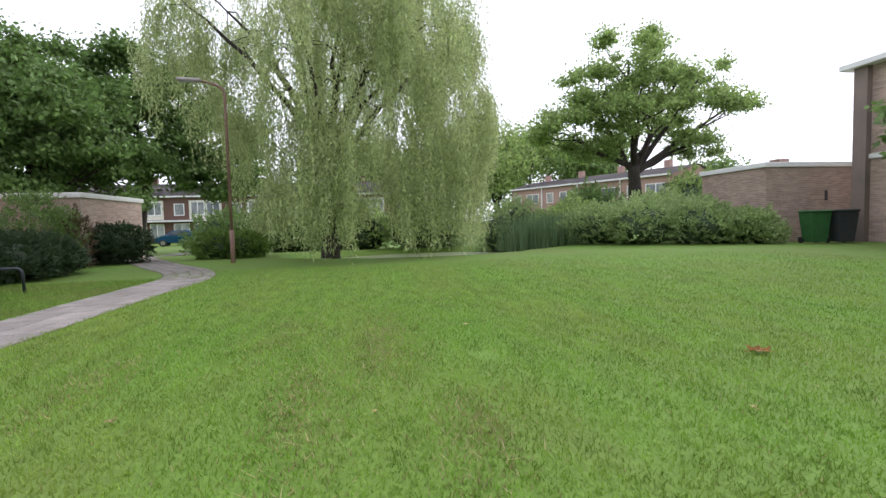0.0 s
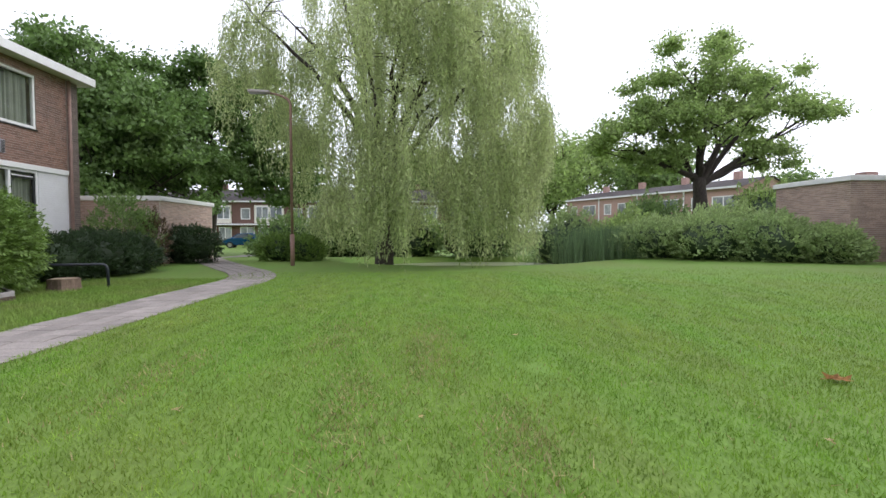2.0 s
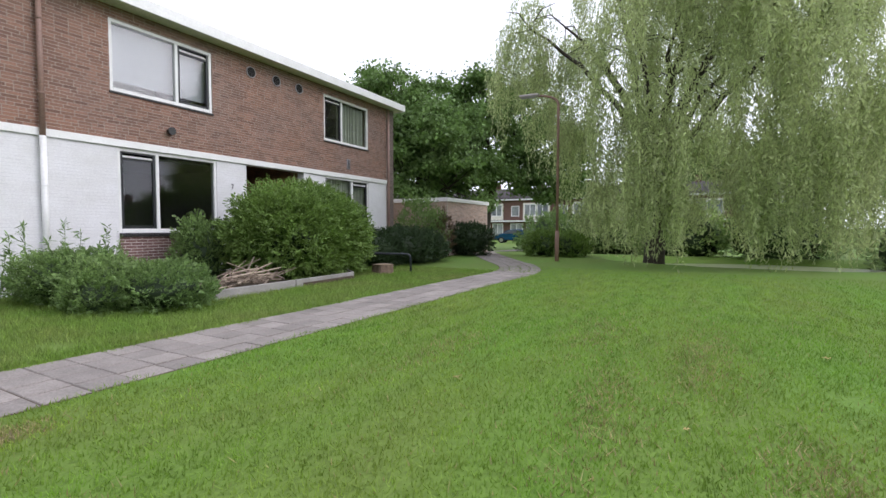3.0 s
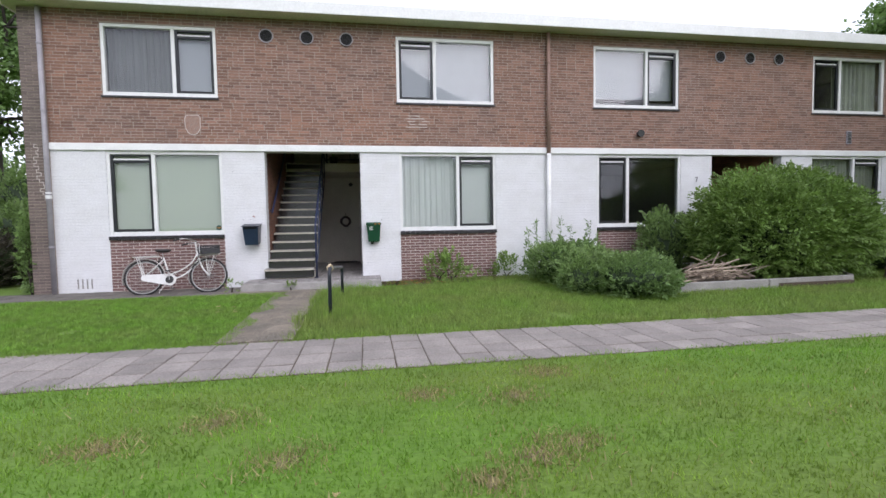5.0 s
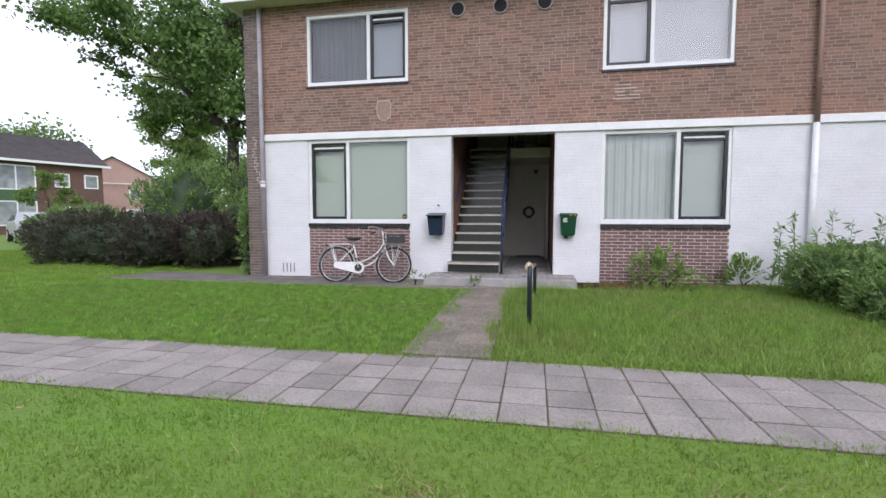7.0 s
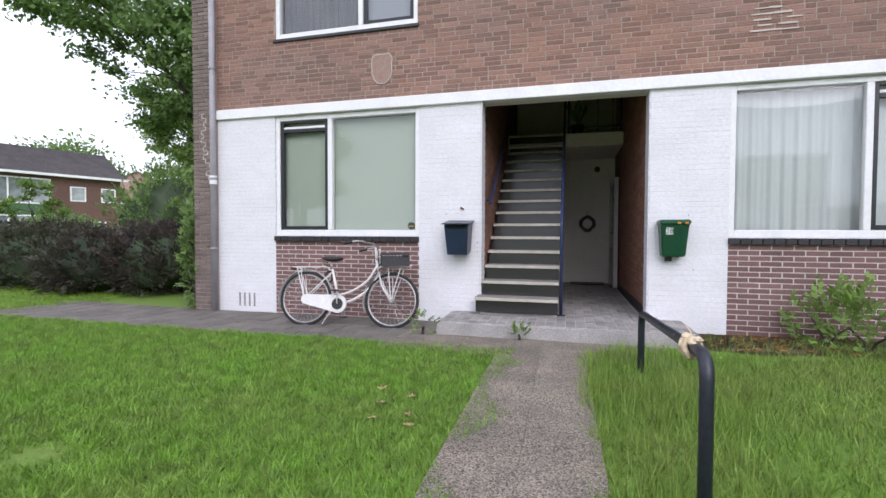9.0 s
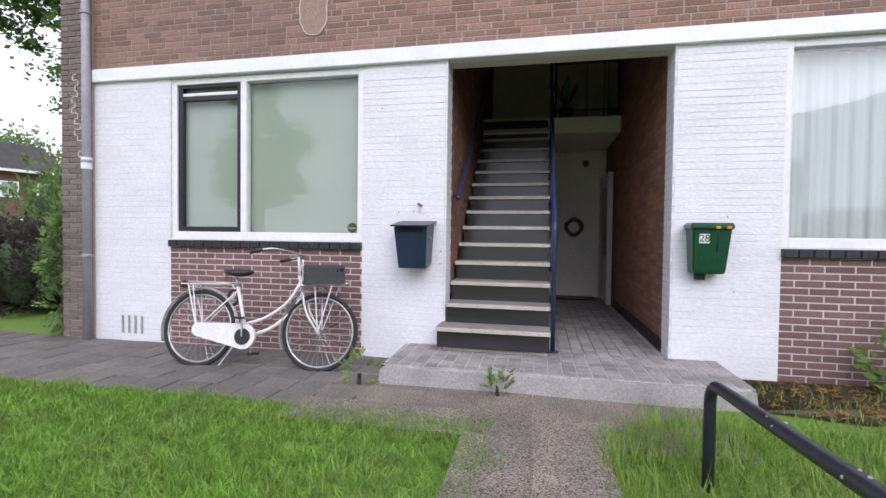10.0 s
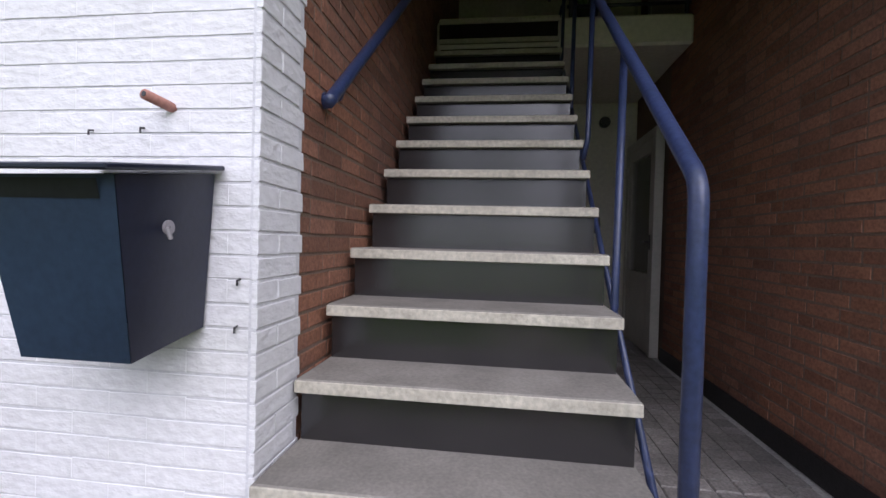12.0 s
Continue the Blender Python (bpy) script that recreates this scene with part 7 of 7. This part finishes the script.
lay(wall_upper, rows, front, brick_meshes(3, BRICK, 0.004), lambda a, b, c, d: c < 3.6 and -4.6 < a < 0.4, BRICK, 0.004, rr, "orange-brown brickwork")
for p, q in ((Y0, Y0 + 0.42), (Y1 - 0.42, Y1)):
    rows = brick_rows(p + 0.001, q - 0.001, -0.226, Z_EAVE + 0.01, [], rr)
    lay(wall_pier, rows, lambda u, z: pose(FX + 0.020, u, z), brick_meshes(4, BRICK_PIER, 0.010), lambda a, b, c, d: p < 0, BRICK_PIER, 0.010, rr, "grey-brown brickwork")
# jambs and hall walls; u runs along the wall, into the house for the second face
for tag, (a, b) in zip("ab", STAIRS):
    for y, rz, flip in ((a - 0.010, 90, 1), (b + 0.010, -90, -1)):
        yj = y + flip * 0.014
        inner = (lambda y, rz: lambda u, z: pose(-10.0, y, z, 0, 0, rz) @ pose(0, u, 0))(yj, rz)
        place = (lambda y, rz: lambda u, z: pose(-10.0, y, z, 0, 0, rz) @ pose(0, u, 0))(y, rz)
        jamb = solo("wall_jamb_" + tag, cube(FX - 0.245, FX - 0.002, min(yj, yj - flip * 0.02), max(yj, yj - flip * 0.02), 0.09, Z_BAND0), MORTAR_WHITE, "painted bed of the brick jamb", "wall", "structure")
        span = (0.004, 0.25) if flip > 0 else (-0.25, -0.004)
        rows = brick_rows(*span, ZB, Z_BAND0, [], rr, False, 0.009, 0.006)
        lay(jamb, rows, inner, brick_meshes(5, BRICK_WHITE, 0.0035), lambda p, q, c, d: tag == "a" and c > 0.05, BRICK_WHITE, 0.003, rr, "white-painted brickwork")
        wall = bpy.data.objects["wall_hall_" + tag]
        span = (0.24, 3.3 if flip < 0 else 4.4)
        span = span if flip > 0 else (-span[1], -span[0])
        rows = brick_rows(*span, ZB, 5.5, [], rr, True)
        near = (lambda flip: lambda p, q, c, d: tag == "a" and (flip > 0 and p < 1.6 and 0.2 < c < 2.2 or flip < 0 and q > -1.6 and 0.2 < c < 1.9) and rr.random() < 0.62)(flip)
        lay(wall, rows, place, brick_meshes(6, BRICK_IN, 0.0035), near, BRICK_IN, 0.0035, rr, "red-orange brickwork")
for wall_ob, x0, x1, y, z1 in ((bpy.data.objects["brick_shed"], -14.4, -9.14, 17.2, 2.33), (bpy.data.objects["brick_garage"], 13.95, 18.5, 13.9, 2.78)):
    rows = brick_rows(x0, x1, -0.2, z1, [], rr)
    lay(wall_ob, rows, lambda u, z: pose(0, y - 0.002, z, 0, 0, -90) @ pose(0, u, 0), [], lambda *v: False, BRICK_YARD, 0.008, rr, "brown brickwork")
rows = brick_rows(-17.0, -13.9, -0.2, 2.78, [], rr)
lay(bpy.data.objects["brick_garage"], rows, lambda u, z: pose(13.948, 0, z, 0, 0, 180) @ pose(0, u, 0), [], lambda *v: False, BRICK_YARD, 0.008, rr, "brown brickwork")

rows = brick_rows(-12.3, -3.05, -0.2, 5.75, [(-12.3, -3.0, 2.84, 3.0)] + [(-y - 2.2, -y, z, z + 1.5) for y in (5.0, 9.0) for z in (1.1, 3.95)], rr)
lay(bpy.data.objects["opposite_flats"], rows, lambda u, z: pose(16.198, 0, z, 0, 0, 180) @ pose(0, u, 0), [], lambda *v: False, BRICK_YARD, 0.008, rr, "brown brickwork")
rows = brick_rows(17.25, 21.45, -0.2, 2.33, [], rr)
lay(bpy.data.objects["brick_shed"], rows, lambda u, z: pose(-9.142, 0, z) @ pose(0, u, 0), [], lambda *v: False, BRICK_YARD, 0.008, rr, "brown brickwork")

# ---- paving ----
def flat_tile(name, lx, ly, t, material, seed, bevel=0.006):
    rr = random.Random(seed)
    bm = cube(-lx / 2, lx / 2, -ly / 2, ly / 2, -t, 0)
    bmesh.ops.bevel(bm, geom=[e for e in bm.edges if all(v.co.z > -0.001 for v in e.verts)], offset=bevel, segments=1, affect="EDGES")
    for v in bm.verts:
        v.co.z += rr.uniform(-0.001, 0.001)
    return bm_mesh(name, bm, material)


rr = random.Random(88)
path = thing("path", "path of grey square concrete tiles across the lawn", "path", kind="structure")
tiles = [flat_tile("tile", 0.278, 0.291, 0.05, PAVER, k) for k in range(3)]
count, rest = 0, []
CURVE = [(-4.02, -40), (-4.02, 8.6), (-3.88, 11.6), (-4.5, 13.4), (-6.0, 15.6), (-8.1, 19.0), (-10.4, 23.5), (-11.2, 30), (-11.2, 44)]
line = bend([(x, y, 0) for x, y in CURVE], 1.2, 6)
s, seg, pos = 0.0, 0, Vector(line[0])
stations = []
for a, b in zip(line, line[1:]):
    d = b - a
    while s < d.length:
        stations.append((a + d.normalized() * s, math.degrees(math.atan2(d.y, d.x)) - 90))
        s += 0.3
    s -= d.length
for p, rz in stations:
    m = pose(p.x, p.y, height(p.x, p.y), 0, 0, rz)
    for k in range(4):
        off = pose((k - 1.5) * 0.30, rr.uniform(-0.002, 0.002), 0.011 + rr.uniform(-0.003, 0.003), rr.uniform(-0.6, 0.6), rr.uniform(-0.6, 0.6), rr.uniform(-0.5, 0.5))
        near = -8.8 < p.y < 12.5
        if near and count < 300:
            ob = bpy.data.objects.new("tile", tiles[rr.randrange(3)])
            scene.collection.objects.link(ob)
            ob.parent = path
            ob.matrix_basis = m @ off
            count += 1
        else:
            c = (m @ off).translation
            rest.append((m @ off))
corner = np.array([(-0.139, -0.1455, 0, 1), (0.139, -0.1455, 0, 1), (0.139, 0.1455, 0, 1), (-0.139, 0.1455, 0, 1)])
v = np.stack([(np.array(m) @ corner.T).T[:, :3] for m in rest])
ob = new("paving", soup("paving", v, 4, PAVER))
ob.parent = path
tagged(ob, "grey concrete tiles further along", kind="stuff")
bm = bmesh.new()
left = [bm.verts.new(pose(p.x, p.y, height(p.x, p.y), 0, 0, rz) @ Vector((-0.61, 0, 0.003))) for p, rz in stations[::2]]
right = [bm.verts.new(pose(p.x, p.y, height(p.x, p.y), 0, 0, rz) @ Vector((0.61, 0, 0.003))) for p, rz in stations[::2]]
for k in range(len(left) - 1):
    bm.faces.new((left[k], right[k], right[k + 1], left[k + 1]))
part("bed", bm, SOIL, path, "dark earth joints")

front_walk = thing("front_walk", "short walk of washed gravel tiles to the entrance", "path", kind="structure")
gt = [flat_tile("gravel_tile", 0.399, 0.399, 0.05, GRAVEL, 20 + k, 0.002) for k in range(3)]
for i in range(12):
    x = -4.84 - 0.40 * i
    for k in range(-3 if x < -8.4 else 0, 4 if x < -8.4 else 2):
        if x < -9.3:
            continue
        ob = bpy.data.objects.new("gravel_tile", gt[rr.randrange(3)])
        scene.collection.objects.link(ob)
        ob.parent = front_walk
        ob.matrix_basis = pose(x, -2.20 + 0.40 * k - 0.004 * i, height(x, -2.2) + 0.022 + rr.uniform(-0.001, 0.001), rr.uniform(-0.3, 0.3), rr.uniform(-0.3, 0.3), rr.uniform(-0.1, 0.1))
part("bed", cube(-9.4, -4.72, -2.62, -1.60, -0.2, -0.075), SOIL, front_walk, "dark earth joints")
yard = thing("wall_paving", "strip of dark mossy pavers along the foot of the wall", "path", kind="structure")
pt = [flat_tile("paver", 0.292, 0.292, 0.05, PAVER_DARK, 30 + k) for k in range(3)]
for i in range(5):
    for k in range(22):
        ob = bpy.data.objects.new("paver", pt[rr.randrange(3)])
        scene.collection.objects.link(ob)
        ob.parent = yard
        x, y = -9.84 + 0.30 * i, -9.75 + 0.30 * k
        ob.matrix_basis = pose(x, y, height(x, y) + 0.022 + rr.uniform(-0.003, 0.003), rr.uniform(-0.6, 0.6), rr.uniform(-0.6, 0.6), 0)
GROUT = mat("grey_grout", (0.47, 0.455, 0.43), 0.9, var=0.25, scale=5, fine=70, second=(0.26, 0.25, 0.235), bump=0.3)
hall = bpy.data.objects["floor_hall_a"]
hall.data.materials[0] = GROUT
ht = [flat_tile("hall_tile", 0.104, 0.104, 0.03, TILE, 50 + k) for k in range(3)]
rest, count = [], 0
for i in range(45):
    for k in range(25):
        x, y = -9.28 - 0.11 * i, -3.19 + 0.11 * k
        if x < FX + 0.04 and not (STAIRS[0][0] + 0.95 < y and y < STAIRS[0][1] - 0.04):
            continue
        if x > -11.1 and count < 320:
            ob = bpy.data.objects.new("tile", ht[rr.randrange(3)])
            scene.collection.objects.link(ob)
            ob.parent = hall if x < FX else slab
            ob.matrix_basis = pose(x, y, 0.108 + rr.uniform(-0.0012, 0.0012), rr.uniform(-0.3, 0.3), rr.uniform(-0.3, 0.3), 0)
            count += 1
        else:
            rest.append((x - 0.052, x + 0.052, y - 0.052, y + 0.052, 0.08, 0.108 + rr.uniform(-0.0012, 0.0012)))
ob = new("tilework", boxes_mesh("tilework", rest, TILE))
ob.parent = hall
tagged(ob, "grey floor tiles further in", kind="stuff")
part("tile_bed", cube(-9.98, -9.22, -3.26, -0.53, 0.05, 0.1035), GROUT, slab, "pale grout bed")

# ---- grass ----
rng = np.random.default_rng(5)


def scatter(n, x0, x1, y0, y1, keep, power=0.0):
    p = np.stack([rng.uniform(x0, x1, n), rng.uniform(y0, y1, n)], axis=1)
    p = p[[keep(x, y) for x, y in p]]
    return np.stack([p[:, 0], p[:, 1], [height(x, y) - 0.004 for x, y in p]], axis=1)


def worn(x, y):
    return noise.noise(Vector((x * 1.1, y * 0.8, 3.0))) + 0.5 * noise.noise(Vector((x * 3.1, y * 2.6, 7.0)))


PATCHES = [(-1.95, -1.25, 0.13), (-1.75, 0.10, 0.15), (-1.85, 0.36, 0.11), (-1.55, -0.22, 0.1), (-2.55, -1.75, 0.14), (-2.3, -2.3, 0.12), (-2.6, 0.25, 0.12), (-3.05, 0.65, 0.12), (-2.75, -0.4, 0.1),
           (-0.1, 2.3, 0.2), (0.4, 3.9, 0.2), (-0.6, 5.0, 0.25), (-1.8, 3.6, 0.2), (0.8, 2.0, 0.15), (0.5, 4.9, 0.25), (1.0, 2.3, 0.12), (-0.2, 3.1, 0.15)]
DRY_EARTH = mat("dry_earth", (0.22, 0.17, 0.10), 0.95, var=0.3, scale=5, fine=50, second=(0.16, 0.16, 0.06), bump=0.6, depth=0.015)
for px, py, pr in PATCHES[:9]:
    bm = bmesh.new()
    c = bm.verts.new((px, py, height(px, py) + 0.004))
    ring = []
    for k in range(40):
        a = k * math.tau / 40
        r = 0.42 * pr * (1 + 0.9 * noise.noise(Vector((math.cos(a) * 2.6 + px * 5, math.sin(a) * 2.6 + py * 5, 2))) + 0.5 * noise.noise(Vector((math.cos(a) * 7, math.sin(a) * 7 + px, py))))
        x, y = px + r * math.cos(a) * 1.5, py + r * math.sin(a)
        ring.append(bm.verts.new((x, y, height(x, y) + 0.003)))
    for k in range(40):
        bm.faces.new((c, ring[k], ring[(k + 1) % 40]))
    solo("worn_patch", bm, DRY_EARTH, "small bare earth patch in the lawn", "ground", "structure")
dry = []
for px, py, pr in PATCHES:
    n = int(3000 * pr)
    dry.append(np.stack([rng.normal(px, pr * 0.75, n), rng.normal(py, pr * (1.0 if py < 1.5 else 2.6), n), np.zeros(n)], axis=1))
dry.append(np.stack([rng.uniform(-3.4, 5, 5000), rng.uniform(-5, 9, 5000), np.zeros(5000)], axis=1))
dry = np.concatenate(dry)
dry = dry[dry[:, 0] > -3.5]
dry[:, 2] = [height(x, y) for x, y in dry[:, :2]]
blades("dry_grass", "straw-coloured dry grass in the worn strips of the lawn", dry, (0.018, 0.046), 0.009, BLADE_DRY, 12, "grass", 0.9)


def on_lawn(x, y):
    if -4.53 + 0.10 * noise.noise(Vector((y * 1.6, 0, 1))) + 0.05 * noise.noise(Vector((y * 6.0, 0, 2))) < x < -3.48 + 0.09 * noise.noise(Vector((y * 1.7, 4, 1))) + 0.05 * noise.noise(Vector((y * 6.0, 4, 2))) and y < 11.4:
        return False
    if x < -4.6 and -2.28 - 0.20 * noise.noise(Vector((x * 1.7, 0, 5))) - 0.08 * noise.noise(Vector((x * 6, 0, 5))) - 0.5 * smooth(-8.5, -9.2, x) < y < -1.67 + 0.20 * noise.noise(Vector((x * 1.7, 3, 5))) + 0.08 * noise.noise(Vector((x * 7, 3, 5))):
        return False
    if x < -8.52 + 0.14 * noise.noise(Vector((y * 2.4, 1, 6))) and y < -1.35 + 0.3 * noise.noise(Vector((x * 3, 1, 6))) or x < -9.15 and y < -0.4:
        return False
    if x < -6.6 and 4.1 < y < 8.2 or x < -9.95:
        return False
    if x < -8.85 and y < 0.6 and random.random() < 0.8:
        return False
    for px, py, pr in PATCHES:
        if abs(x - px) > pr * 1.1 or abs(y - py) > pr * 1.1:
            continue
        d = math.hypot(x - px, y - py) / (0.7 * pr * (1 + 0.5 * noise.noise(Vector((x * 6, y * 6, 0)))))
        if d < 1 and random.random() > 0.45 + d * d * 0.5:
            return False
    return worn(x, y) < 0.62 + 0.3 * random.random()


def thinning(x, y):
    """Full round the walk, thinner with distance."""
    return random.random() < 1.35 - math.hypot((x + 0.5) * 0.9, y - 0.5) / 11.0


blades("lawn_grass", "short mown lawn grass with thin worn patches", scatter(900000, -4.8, 11.0, -8.5, 13.5, lambda x, y: thinning(x, y) and on_lawn(x, y)), (0.018, 0.046), 0.009, BLADE, 6, "grass", 0.7)
blades("lawn_grass", "short grass of the strip left of the walk", scatter(195000, -9.2, -4.55, -9.5, -2.15, on_lawn), (0.02, 0.062), 0.011, BLADE_YARD_TONE, 7, "grass", 0.8)
blades("lawn_grass", "short grass beyond the end of the flats", scatter(90000, -15.0, -4.6, -20.0, -9.5, lambda x, y: True), (0.03, 0.07), 0.016, BLADE, 17, "grass", 0.8)
blades("long_grass", "longer uncut grass right of the walk", scatter(150000, -9.8, -4.6, -1.8, 11.5, on_lawn), (0.03, 0.10), 0.010, BLADE_LONG, 8, "grass", 0.7)
blades("long_grass", "tufts of uncut grass round the rail", scatter(14000, -8.8, -5.0, -1.75, 0.6, lambda x, y: on_lawn(x, y) and random.random() < math.exp(-((y + 1.3) / 0.55) ** 2) * (0.35 + 0.65 * smooth(-0.2, 0.2, noise.noise(Vector((x * 1.6, y * 1.6, 8)))))), (0.08, 0.22), 0.008, BLADE_LONG, 9, "grass", 0.4)
